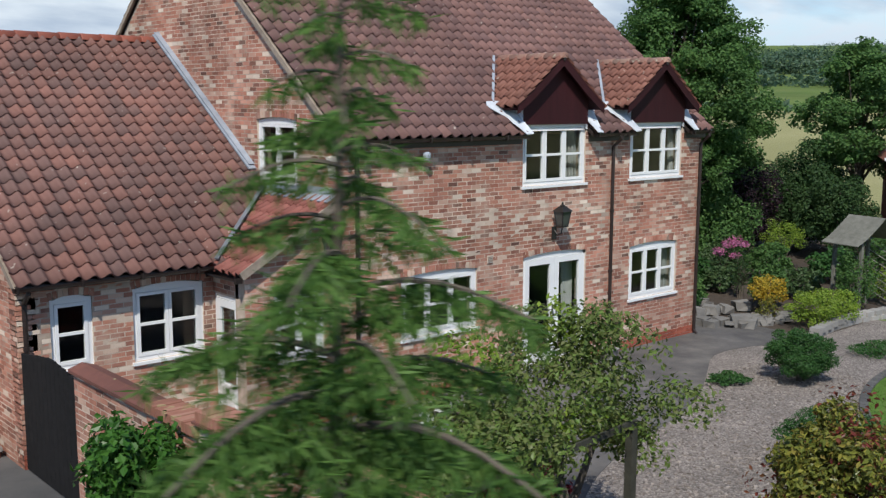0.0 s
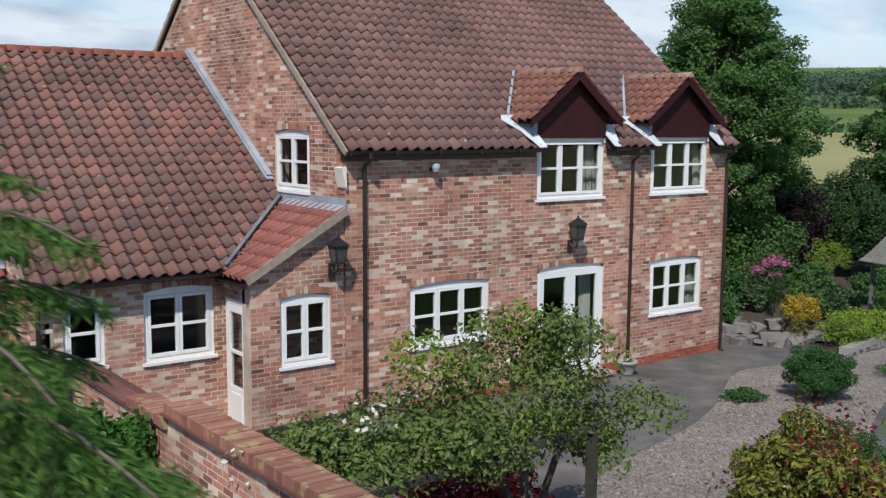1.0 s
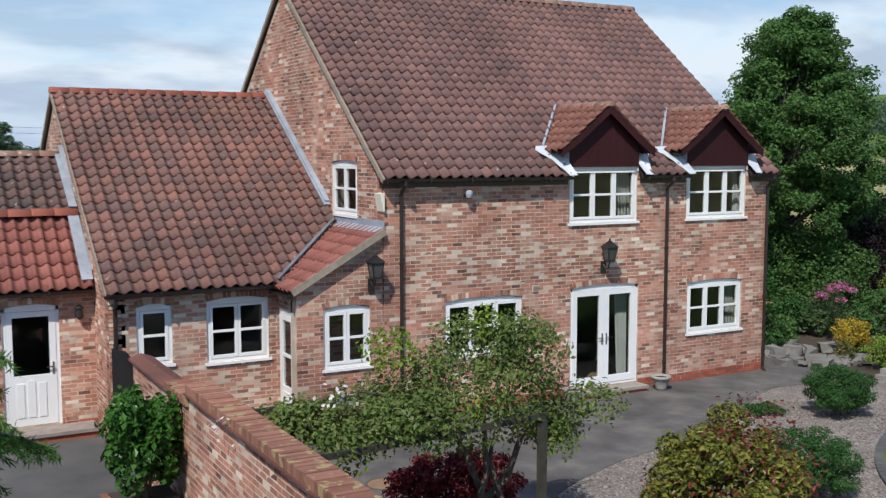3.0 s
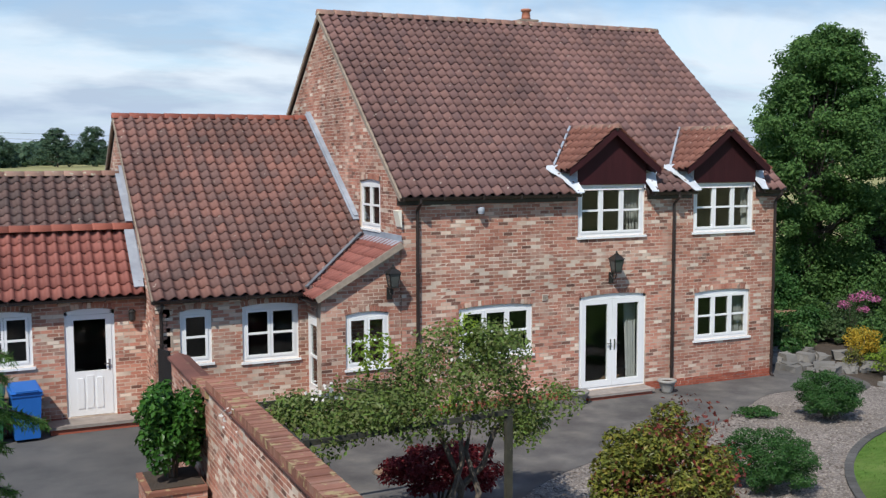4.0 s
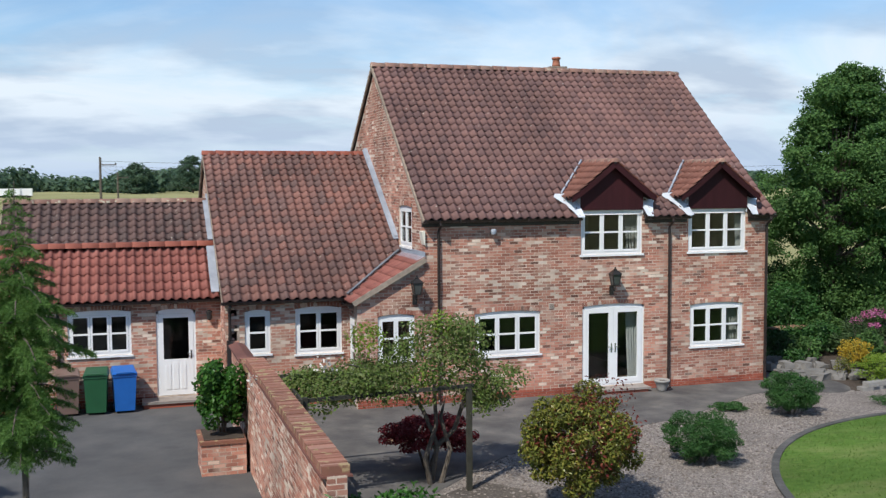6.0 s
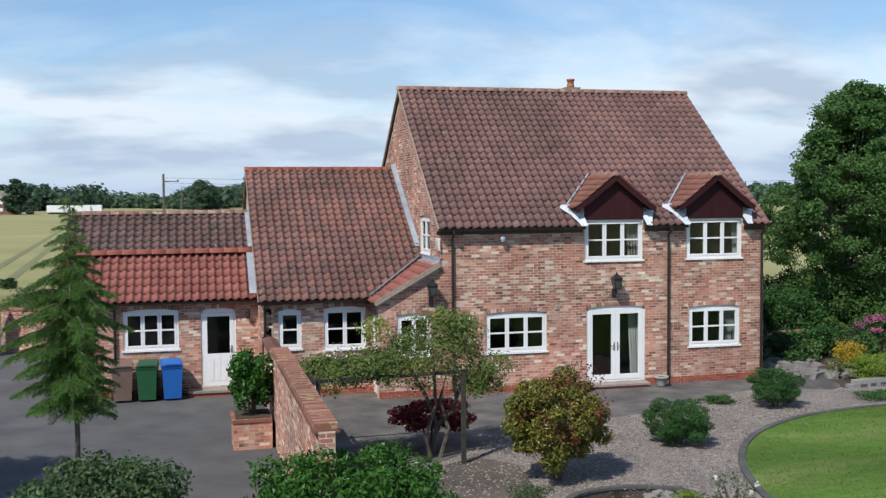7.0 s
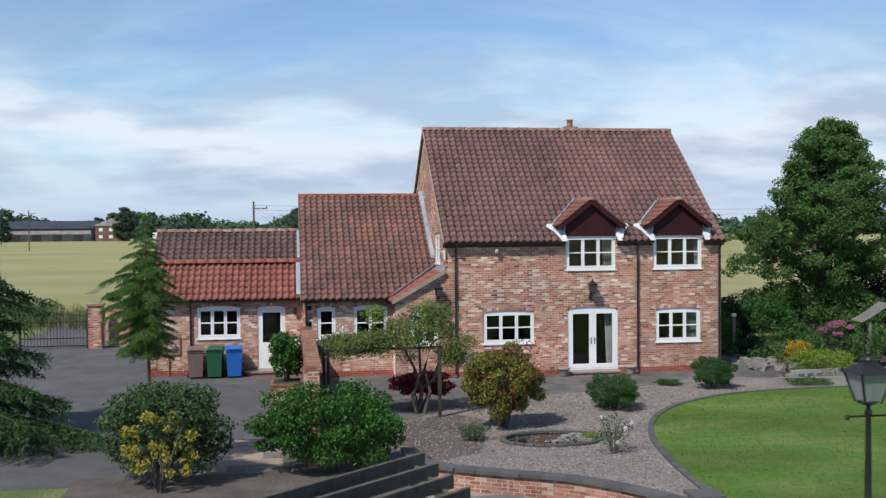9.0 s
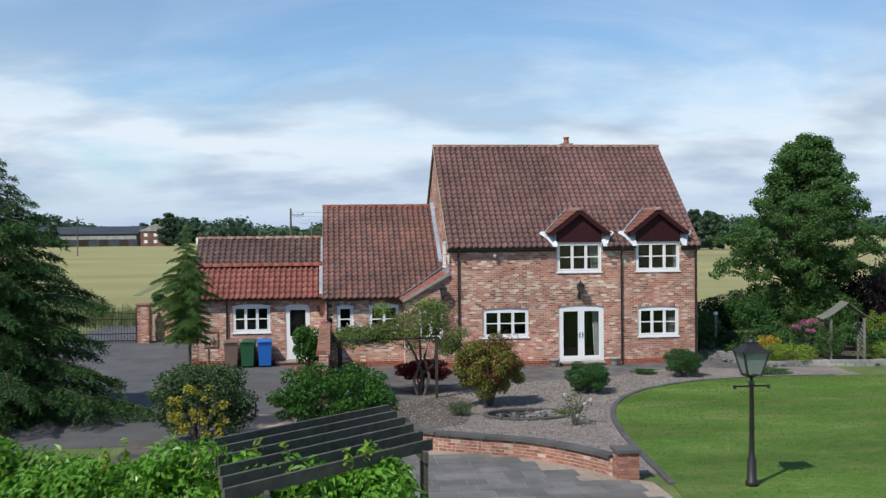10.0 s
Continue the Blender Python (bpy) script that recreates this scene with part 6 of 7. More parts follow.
shrub("flowering_shrub", "bushy yellow-orange flowering shrub", (12.7, -0.1, 0.01), 0.55, 0.5, 1.15, L_ORANGE, 2000, (0.06, 0.04), 14, 0.3, seed=23, foot=0.2)
shrub("flowering_shrub", "tall pink flowering shrub", (16.0, 3.4, 0.01), 0.95, 0.6, 1.25, L_GREY, 2600, (0.07, 0.05), 16, 0.3, seed=24)
part("blossom", leaf_cloud("blossom", [(-0.6, -0.3, 1.0, 0.22, 0.2, 0.14), (-0.2, -0.35, 1.2, 0.26, 0.2, 0.16), (0.25, -0.3, 1.25, 0.24, 0.2, 0.15), (0.6, -0.3, 1.1, 0.2, 0.2, 0.12), (0.0, -0.45, 0.85, 0.3, 0.15, 0.1)], 620, 0.06, 0.05, L_PINK, 240, 0.2), L_PINK, bpy.data.objects["flowering_shrub.001"], "pink blossom", kind="stuff")
shrub("purple_shrub", "large dark purple-leaved shrub", (20.1, 5.6, 0.01), 1.6, 1.4, 3.9, L_PURPLE, 7000, (0.10, 0.07), 26, 0.28, seed=25)
shrub("bronze_shrub", "small bronze conical shrub", (11.9, -0.6, 0.01), 0.28, 0.28, 0.75, L_PHOT, 700, (0.05, 0.03), 10, 0.35, seed=26)
shrub("column_conifer", "slim columnar dark conifer", (14.2, 1.6, 0.01), 0.22, 0.22, 1.5, L_DARK, 1500, (0.06, 0.02), 14, 0.4, seed=27)
BACK = [(11.4, 4.6, 1.3, 1.0, 1.7, L_OAK), (12.6, 6.2, 1.5, 1.2, 2.3, L_DARK), (14.2, 5.2, 1.3, 1.0, 2.1, L_BOX), (15.2, 7.4, 1.6, 1.3, 2.8, L_DARK), (17.8, 4.9, 1.5, 1.1, 2.9, L_OAK),
        (19.0, 7.8, 1.8, 1.4, 3.2, L_DARK), (21.6, 6.9, 1.6, 1.2, 3.7, L_OAK), (22.6, 3.4, 1.6, 1.2, 3.0, L_DARK), (23.4, 5.2, 1.6, 1.3, 3.9, L_DARK), (16.2, 6.0, 1.8, 1.3, 3.3, L_OAK), (14.0, 3.2, 0.9, 0.7, 1.1, L_BOX),
        (17.2, 2.6, 0.9, 0.7, 1.2, L_OAK), (12.2, 2.6, 0.7, 0.6, 0.9, L_DARK), (15.4, 0.6, 0.8, 0.6, 0.9, L_GREY), (13.6, 0.4, 0.55, 0.5, 1.3, L_OAK), (18.4, 1.2, 0.9, 0.7, 1.1, L_BOX),
        (21.0, 0.6, 1.2, 0.9, 1.5, L_OAK), (11.0, 3.2, 0.5, 0.5, 1.0, L_DARK), (28.0, 7.0, 2.0, 1.5, 3.2, L_DARK)]
BACK += [(11.9, 1.7, 0.45, 0.4, 0.55, L_BOX), (12.8, 2.3, 0.6, 0.5, 0.75, L_OAK), (14.6, 2.5, 0.7, 0.5, 0.8, L_GREY), (11.2, 2.3, 0.4, 0.4, 0.6, L_GREY), (15.0, 4.2, 0.9, 0.7, 1.2, L_OAK), (13.0, 3.6, 0.6, 0.5, 0.9, L_BOX)]
for i, (x, y, rx, ry, h, lm) in enumerate(BACK):
    shrub("border_shrub", ("dense dark green border shrub", "leafy mid-green border shrub")[lm in (L_OAK, L_BOX)], (x, y, 0.005), rx, ry, h, lm, int(2100 * rx * h), (0.11, 0.075), 20, 0.30, seed=60 + i, group="border shrubs")

# climber trained over timber rails
pg = thing("timber_frame", "mossy timber posts and rails carrying a climber", "pergola")
for x, y in ((-4.25, -7.3), (-4.3, -5.3)):
    part("post", Mesh().box(x - 0.04, x + 0.04, y - 0.04, y + 0.04, 0.0, 1.98), M_POST, pg)
part("rail", Mesh().bar((-4.45, -7.3, 1.92), (-1.15, -6.97, 1.92), 0.035, 0.07), M_POST, pg)
part("post", Mesh().box(-1.29, -1.20, -7.04, -6.95, 0.0, 1.88), M_POST, pg)
part("rail", Mesh().bar((-4.32, -7.4, 1.93), (-4.32, -5.1, 1.93), 0.04, 0.09), M_POST, pg)
part("rail", Mesh().bar((-4.40, -5.3, 1.96), (-2.6, -5.2, 1.96), 0.04, 0.09), M_POST, pg)
cl = thing("climber", "rambling climber with bronze-green leaves over timber rails", "climber", at=(-1.75, -6.3, 0.026))
cb = []
gr = random.Random(8)
for i in range(78):
    s = gr.random()
    x = -2.6 + 3.8 * s
    top = 0.20 + 0.92 * math.exp(-((x - 0.25) / 0.95) ** 2)
    cb.append((x, gr.uniform(-0.95, 0.50), 1.92 + gr.uniform(-0.55 if x > -0.4 else -0.14, top), gr.uniform(0.28, 0.48), gr.uniform(0.24, 0.44), gr.uniform(0.18, 0.34)))
for k in range(5):
    cb.append((1.2 + gr.uniform(-0.3, 0.4), gr.uniform(-0.4, 0.4), 1.45 + gr.uniform(-0.3, 0.3), 0.3, 0.3, 0.25))
part("foliage", leaf_cloud("foliage", cb, 17500, 0.075, 0.044, L_CLIMB, 8, 0.25), L_CLIMB, cl)
part("young_growth", leaf_cloud("young_growth", [(-1.2, 0.0, 2.75, 0.4, 0.4, 0.3), (0.3, 0.2, 2.9, 0.25, 0.25, 0.3), (-0.2, -0.5, 2.0, 0.5, 0.2, 0.2)], 700, 0.08, 0.045, L_LIME, 9, 0.3), L_LIME, cl, kind="stuff")
part("blossom", leaf_cloud("blossom", [(-3.2, 0.0, 2.05, 0.22, 0.22, 0.16), (-2.0, -0.4, 2.4, 0.3, 0.2, 0.2), (0.1, 0.4, 2.5, 0.4, 0.3, 0.3)], 90, 0.06, 0.055, L_WHITEF, 10, 0.5), L_WHITEF, cl, "white blossom", kind="stuff")
for k, pth in enumerate(([(0, 0, -0.03), (0.10, -0.05, 0.7), (-0.12, 0.05, 1.3), (-0.5, 0.1, 2.0), (-1.6, 0.0, 2.3)], [(0.15, -0.1, -0.03), (0.32, -0.15, 0.6), (0.18, 0.0, 1.2), (0.4, 0.1, 1.9), (0.9, 0.0, 2.3)],
                         [(-0.05, -0.12, -0.03), (-0.18, -0.2, 0.5), (0.05, -0.15, 1.1), (0.02, -0.1, 2.1)], [(0.05, 0.05, 0.6), (0.45, 0.0, 0.95), (0.6, -0.1, 1.5), (1.2, 0.0, 1.75)])):
    part("stem", Mesh().tube(pth, [0.055, 0.045, 0.04, 0.028, 0.012][:len(pth)], 8), M_BARK, cl)

# laurel hedge near the camera's end
hg = thing("laurel_hedge", "tall bright green glossy laurel hedge", "hedge", at=(-3.4, -25.3, 0), rz=-9)
hb = []
for i in range(150):
    x = -15.5 + 15.2 * gr.random()
    hb.append((x, gr.uniform(-0.55, 0.55), gr.uniform(1.50, 2.10) + 0.1 * math.sin(x * 1.7), 0.42, 0.42, 0.34))
part("foliage", leaf_cloud("foliage", hb, 44000, 0.15, 0.066, L_LAUREL, 31, 0.5, up=0.5), L_LAUREL, hg)
lowb = [(-0.5 - 0.62 * i, 0, 1.0, 0.55, 0.6, 1.0) for i in range(25)]
part("foliage", leaf_cloud("foliage", lowb, 14000, 0.16, 0.07, L_LAUREL, 32, 0.6), L_LAUREL, hg)
sh = [(-0.35 - gr.random() * 12, gr.uniform(-0.5, 0.5), 2.26 + gr.random() * 0.12, 0.07, 0.07, 0.18) for i in range(26)]
part("young_growth", leaf_cloud("young_growth", sh, 420, 0.13, 0.05, L_LIME, 33, 0.2, up=0.1), L_LIME, hg, kind="stuff")
for i in range(16):
    part("stem", Mesh().tube([(-0.4 - i * 0.97, 0, -0.02), (-0.4 - i * 0.97, 0.1, 1.0), (-0.5 - i * 0.97, 0, 1.9)], [0.05, 0.04, 0.015], 6), M_BARK, hg)

# rose and pond planting in the gravel
shrub("rose_bush", "thin rose bush with white blooms", (2.0, -12.0, 0.018), 0.5, 0.45, 1.0, L_GREY, 420, (0.06, 0.04), 12, 0.3, seed=41, stems=7)
part("blossom", leaf_cloud("blossom", [(2.0 - 2.0 + dx, dy, dz, 0.05, 0.05, 0.05) for dx, dy, dz in ((0.2, -0.2, 0.6), (-0.25, 0.1, 0.8), (0.35, 0.2, 0.45), (0.0, -0.3, 0.3), (0.4, -0.1, 0.7))], 90, 0.05, 0.045, L_WHITEF, 42, 0.2),
     L_WHITEF, bpy.data.objects["rose_bush"], "white blooms", kind="stuff")
pond = thing("pond", "small dark pond with a dark stone rim", "pond", at=(1.0, -10.35, 0.018))
part("water", Mesh().slab([(1.15 * math.cos(2 * math.pi * k / 28), 0.75 * math.sin(2 * math.pi * k / 28)) for k in range(28)], 0.0, 0.015), M_GLOSSWATER, pond)
for k in range(30):
    a, b = 2 * math.pi * k / 30, 2 * math.pi * (k + 0.92) / 30
    part("rim_stone", Mesh().bar((1.22 * math.cos(a), 0.82 * math.sin(a), 0.03), (1.22 * math.cos(b), 0.82 * math.sin(b), 0.03), 0.14, 0.06), M_SLATE, pond)


def stones(spots, seed, lo, hi):
    g = np.random.default_rng(seed)
    V, Q = [], []
    base = np.array([(-1, -1, -1), (1, -1, -1), (1, 1, -1), (-1, 1, -1), (-1, -1, 1), (1, -1, 1), (1, 1, 1), (-1, 1, 1)]) * 0.5
    q = np.array([(4, 5, 6, 7), (0, 1, 5, 4), (1, 2, 6, 5), (2, 3, 7, 6), (3, 0, 4, 7), (3, 2, 1, 0)])
    for i, (x, y, z) in enumerate(spots):
        s = g.uniform(lo, hi)
        a = g.uniform(0, 6.3)
        p = base * (1 + g.uniform(-0.35, 0.35, (8, 3))) * (s * g.uniform(0.9, 1.5), s, s * g.uniform(0.5, 0.8))
        c, sn = math.cos(a), math.sin(a)
        p = np.stack([p[:, 0] * c - p[:, 1] * sn, p[:, 0] * sn + p[:, 1] * c, p[:, 2]], 1)
        V.append(p + (x, y, z + s * 0.25))
        Q.append(q + 8 * i)
    return np.concatenate(V), np.concatenate(Q)


g0 = np.random.default_rng(77)
vv, qq = stones([(0.75 + 0.35 * g0.normal(), -0.1 + 0.28 * g0.normal(), 0.0) for i in range(70)], 78, 0.05, 0.14)
part("pebble_fill", raw_mesh("pebble_fill", vv, qq, M_STONES), M_STONES, pond, "pale rounded pebbles", kind="stuff")
gv = []
while len(gv) < 9000:
    x, y = g0.uniform(-4.0, 9.0), g0.uniform(-15.5, -2.4)
    if y < -4.4 and x > np.interp(y, [q[1] for q in LAWN[:42]], [q[0] for q in LAWN[:42]]) - 0.16:
        continue
    if y > np.interp(x, [q[0] for q in edge[:48]], [q[1] for q in edge[:48]]) - 0.03 * g0.random():
        continue
    if y < -13.2 and x < -2 or y < -15.2 + (-x) * 0.8:
        continue
    gv.append((x, y, 0.016))
vv, qq = stones(gv, 79, 0.016, 0.036)
solo("gravel_stones", raw_mesh("gravel_stones", vv, qq, M_PEBBLE), M_PEBBLE, "loose pinkish gravel stones", "gravel", kind="stuff")

shrub("ground_cover", "small yellow-green tuft in the gravel", (1.95, -10.4, 0.018), 0.28, 0.22, 0.16, L_LIME, 500, (0.05, 0.025), 8, 0.35, seed=46)
shrub("heather", "low grey-green heather mound on gravel", (-0.9, -10.1, 0.018), 0.42, 0.38, 0.42, L_GREY, 1500, (0.05, 0.02), 12, 0.34, seed=45)
mh = thing("manhole_cover", "round iron manhole cover in the asphalt", "manhole", at=(-1.55, -3.2, 0.026))
part("frame", Mesh().lathe([(0.30, 0.0), (0.30, 0.008), (0.26, 0.008), (0.26, 0.004)], 24), M_BARK, mh)
part("cover", Mesh().lathe([(0.255, 0.0), (0.255, 0.007), (0.10, 0.009), (0.01, 0.009)], 24), M_BENCH, mh)
# rockery with stone edging beside the house
for i in range(70):
    a = i / 70
    x = 10.7 + 2.2 * a * (1 if i % 2 else 0.8) + 0.3 * math.sin(i * 2.1)
    y = 1.0 + 1.4 * math.sin(i * 0.7) - 0.6 * a
    vv, qq = stones([(0, 0, 0)], 300 + i, 0.14, 0.32)
    solo("rock", raw_mesh("rock", vv, qq, M_STONES), M_STONES, "pale grey rockery stone", "rock", "rockery stones", at=(x, y, 0.018 + (0.08 if i % 3 == 0 else 0)))
bw = thing("bed_wall", "low pale stone wall round a raised bed", "wall")
for i in range(26):
    for k in range(2):
        x = 11.3 + 0.36 * i + (0.18 if k else 0)
        y = -2.35 + 0.35 * math.sin(i * 0.22 + 0.5) + (0.02 * i if i > 12 else 0)
        part("stone", Mesh().box(x, x + 0.34, y, y + 0.24, 0.12 * k, 0.12 * k + 0.115), M_STONE, bw)
solo("border_soil", Mesh().slab([(10.6, 2.2), (11.2, -2.1), (20, -1.9), (30, -1.5), (30, 9.8), (10.4, 9.8)], 0.007, 0.022), M_SOIL, "dark planted border soil", "soil", kind="structure")

# ================================================================ garden wall, gate, planter
gwl = thing("garden_wall", "weathered brick garden wall with brick-on-edge coping", "wall")
WX = -4.86
GWM = pose(WX, 0, 0, 0, 0, -90)
wall(gwl, "wall_low", GWM, 1.25, 4.45, 0, 1.93, (), thick=0.24, seed=71)
wall(gwl, "wall_high", GWM, 4.45, 12.4, 0, 2.11, (), thick=0.24, seed=72, singles=(4.5, 9.9, 1.0, 2.0))
vv, ff = brick_boxes(brick_rects(-12.4, -4.45, 0, 2.11, (), None, None), np.random.default_rng(73))
part("brickwork", raw_mesh("brickwork", vv, ff, M_BRICK), M_BRICK, gwl, m=pose(WX + 0.24, 0, 0, 0, 0, 90), kind="stuff")
vv, ff = brick_boxes(brick_rects(-4.45, -1.25, 0, 1.93, (), None, None), np.random.default_rng(74))
part("brickwork", raw_mesh("brickwork", vv, ff, M_BRICK), M_BRICK, gwl, m=pose(WX + 0.24, 0, 0, 0, 0, 90), kind="stuff")
part("coping", Mesh().prism([(WX - 0.06, 1.93), (WX + 0.30, 1.93), (WX + 0.30, 1.97), (WX + 0.12, 2.03), (WX - 0.06, 1.97)], -3.35, -1.22), M_COPING, gwl, "smooth dark brown coping")
y = -3.36
k = 0
while y > -12.34:
    z = 1.93 if y > -4.45 else 2.11
    part("coping_brick", Mesh().box(WX - 0.05, WX + 0.29, y - 0.066, y, z + 0.002, z + 0.105 + 0.004 * (k % 3)), M_EDGEBRICK, gwl)
    y -= 0.0755
    k += 1
part("tile_creasing", Mesh().box(WX - 0.075, WX + 0.315, -12.38, -4.46, 2.085, 2.1105), M_COPING, gwl)
vv, ff = brick_boxes(brick_rects(0, 0.24, 0, 2.08, (), None, None), np.random.default_rng(70))
part("brickwork", raw_mesh("brickwork", vv, ff, M_BRICK), M_BRICK, gwl, m=pose(WX, -12.4, 0), kind="stuff")
gt = thing("black_gate", "black boarded side gate, closed", "gate", at=(WX + 0.12, 0, 0))
for i in range(14):
    y = 0.93 - 0.155 * i
    part("board", Mesh().box(-0.02, 0.02, y - 0.15, y, 0.05, 1.86 - 0.02 * abs(i - 6.5)), M_GATE, gt)
part("rail", Mesh().box(0.02, 0.06, -1.22, 0.93, 0.35, 0.45), M_BLACK, gt)
part("rail", Mesh().box(0.02, 0.06, -1.22, 0.93, 1.45, 1.55), M_BLACK, gt)
pb = thing("brick_planter", "square brick planter against the garden wall", "planter", at=(-5.36, -4.1, 0.014))
wall(pb, "wall_front", pose(-0.42, -0.5, 0), 0, 0.84, 0, 0.60, (), thick=0.11, seed=75)
wall(pb, "wall_side", pose(-0.42, 0, 0, 0, 0, -90), -0.5, 0.39, 0, 0.60, (), thick=0.11, seed=76)
part("coping", Mesh().box(-0.45, 0.42, -0.53, 0.55, 0.60, 0.665), M_EDGEBRICK, pb)
part("soil", Mesh().box(-0.36, 0.40, -0.42, 0.50, 0.0, 0.68), M_SOIL, pb)
shrub("wall_shrub", "leafy bright green shrub in the brick planter", (-5.34, -4.0, 0.69), 0.50, 0.55, 1.45, L_RHODO, 3400, (0.11, 0.075), 18, 0.42, seed=43, core=0.45)

# ================================================================ bins, pots, lamp post, pergola, arbour
def wheelie_bin(label, at, material, rz=0.0):
    t = thing("wheelie_bin", label, "bin", "wheelie bins", at, rz)
    part("body", Mesh().box(-0.27, 0.27, -0.34, 0.28, 0.06, 0.96, taper=0.045).box(-0.285, 0.285, -0.355, 0.30, 0.90, 0.97), material, t)
    ld = Mesh().hexa([(-0.29, -0.38, 0.975), (0.29, -0.38, 0.975), (0.29, 0.30, 0.975), (-0.29, 0.30, 0.975), (-0.25, -0.33, 1.01), (0.25, -0.33, 1.01), (0.25, 0.30, 1.075), (-0.25, 0.30, 1.075)])
    ld.bar((-0.2, -0.36, 1.0), (0.2, -0.36, 1.0), 0.06, 0.035)
    part("lid", ld, material, t)
    part("handle", Mesh().tube([(-0.22, 0.30, 0.98), (-0.22, 0.37, 1.0), (0.22, 0.37, 1.0), (0.22, 0.30, 0.98)], 0.016, 8), material, t)
    for s in (-1, 1):
        part("wheel", Mesh().tube([(s * 0.24, 0.22, 0.10), (s * 0.29, 0.22, 0.10)], 0.10, 14), M_BLACK, t)
    return t


wheelie_bin("taupe brown wheelie bin, lid closed", (-8.47, 1.78, 0.014), M_BIN_T, 4)
wheelie_bin("dark green wheelie bin, lid closed", (-7.80, 1.74, 0.014), M_BIN_G, -3)
wheelie_bin("bright blue wheelie bin, lid closed", (-7.17, 1.74, 0.014), M_BIN_B, 5)


def stone_pot(at, label):
    t = thing("stone_pot", label, "pot", "stone pots", at)
    part("bowl", Mesh().lathe([(0.11, 0), (0.12, 0.03), (0.15, 0.12), (0.19, 0.24), (0.215, 0.25), (0.215, 0.30), (0.17, 0.30), (0.16, 0.27)], 18), M_STONE, t, smooth=True)
    part("soil", Mesh().lathe([(0.05, 0.25), (0.165, 0.268), (0.02, 0.275)], 14), M_SOIL, t)
    return t


stone_pot((3.98, -0.50, 0.026), "small pale stone pot beside the door step")
stone_pot((6.38, -0.42, 0.026), "small pale stone pot beside the door step")

lp = thing("lamp_post", "black cast lamp post with a glass lantern", "street lamp", at=(3.98, -19.0, 0.03))
part("post", Mesh().lathe([(0.13, 0), (0.13, 0.10), (0.10, 0.13), (0.09, 0.55), (0.065, 0.60), (0.055, 0.75), (0.045, 2.05), (0.06, 2.08), (0.06, 2.13), (0.035, 2.16), (0.03, 2.26)], 16), M_BLACK, lp, smooth=True)
part("ladder_bar", Mesh().tube([(-0.36, 0, 2.02), (-0.34, 0, 2.05), (0.34, 0, 2.05), (0.36, 0, 2.02)], 0.018, 8).lathe([(0.03, 2.0), (0.04, 2.04), (0.03, 2.08)], 10, (-0.36, 0, 0)).lathe([(0.03, 2.0), (0.04, 2.04), (0.03, 2.08)], 10, (0.36, 0, 0)), M_BLACK, lp)
hx = [(math.cos(math.pi * k / 2 + math.pi / 4), math.sin(math.pi * k / 2 + math.pi / 4)) for k in range(4)]
for k in range(4):
    a, b = hx[k], hx[(k + 1) % 4]
    part("glass", Mesh().add([(a[0] * 0.19, a[1] * 0.19, 2.30), (b[0] * 0.19, b[1] * 0.19, 2.30), (b[0] * 0.36, b[1] * 0.36, 2.74), (a[0] * 0.36, a[1] * 0.36, 2.74),
                              (a[0] * 0.18, a[1] * 0.18, 2.30), (b[0] * 0.18, b[1] * 0.18, 2.30), (b[0] * 0.35, b[1] * 0.35, 2.74), (a[0] * 0.35, a[1] * 0.35, 2.74)],
                             [(0, 1, 2, 3), (7, 6, 5, 4), (0, 4, 5, 1), (1, 5, 6, 2), (2, 6, 7, 3), (3, 7, 4, 0)]), M_LAMPGLASS, lp, "pale lantern glass")
    part("frame_bar", Mesh().bar((a[0] * 0.20, a[1] * 0.20, 2.26), (a[0] * 0.38, a[1] * 0.38, 2.76), 0.03, 0.03), M_BLACK, lp)
part("lantern_base", Mesh().lathe([(0.05, 2.22), (0.20, 2.27), (0.20, 2.31), (0.05, 2.31)], 4), M_BLACK, lp)
cp = Mesh().add([(x * 0.43, y * 0.43, 2.75) for x, y in hx] + [(x * 0.15, y * 0.15, 2.91) for x, y in hx] + [(x * 0.15, y * 0.15, 2.96) for x, y in hx],
                [(3, 2, 1, 0)] + [(i, (i + 1) % 4, 4 + (i + 1) % 4, 4 + i) for i in range(4)] + [(4 + i, 4 + (i + 1) % 4, 8 + (i + 1) % 4, 8 + i) for i in range(4)] + [(8, 9, 10, 11)])
cp.lathe([(0.10, 2.95), (0.06, 3.0), (0.03, 3.02), (0.045, 3.06), (0.005, 3.11)], 10)
part("cap", cp, M_BLACK, lp)
for k in range(4):
    part("finial", Mesh().lathe([(0.02, 2.74), (0.025, 2.79), (0.004, 2.84)], 8, (hx[k][0] * 0.41, hx[k][1] * 0.41, 0)), M_BLACK, lp)

pr = thing("pergola", "dark mossy timber pergola over a seat", "pergola", at=(0, 0, 0))
for i in range(6):
    x, y = -3.55 + 0.09 * i, -21.3 - 0.60 * i
    part("rafter", Mesh().bar((x, y, 2.22), (x - 2.7, y - 2.5, 2.22), 0.055, 0.16), M_TIMBER, pr)
part("beam", Mesh().bar((-3.7, -21.2, 2.09), (-3.2, -24.6, 2.09), 0.06, 0.15), M_TIMBER, pr)
part("beam", Mesh().bar((-5.8, -23.3, 2.09), (-5.3, -26.6, 2.09), 0.06, 0.15), M_TIMBER, pr)
for x, y in ((-3.68, -21.4), (-3.22, -24.4), (-5.77, -23.5), (-5.34, -26.3)):
    part("post", Mesh().box(x - 0.055, x + 0.055, y - 0.055, y + 0.055, 0.03, 2.02), M_TIMBER, pr)

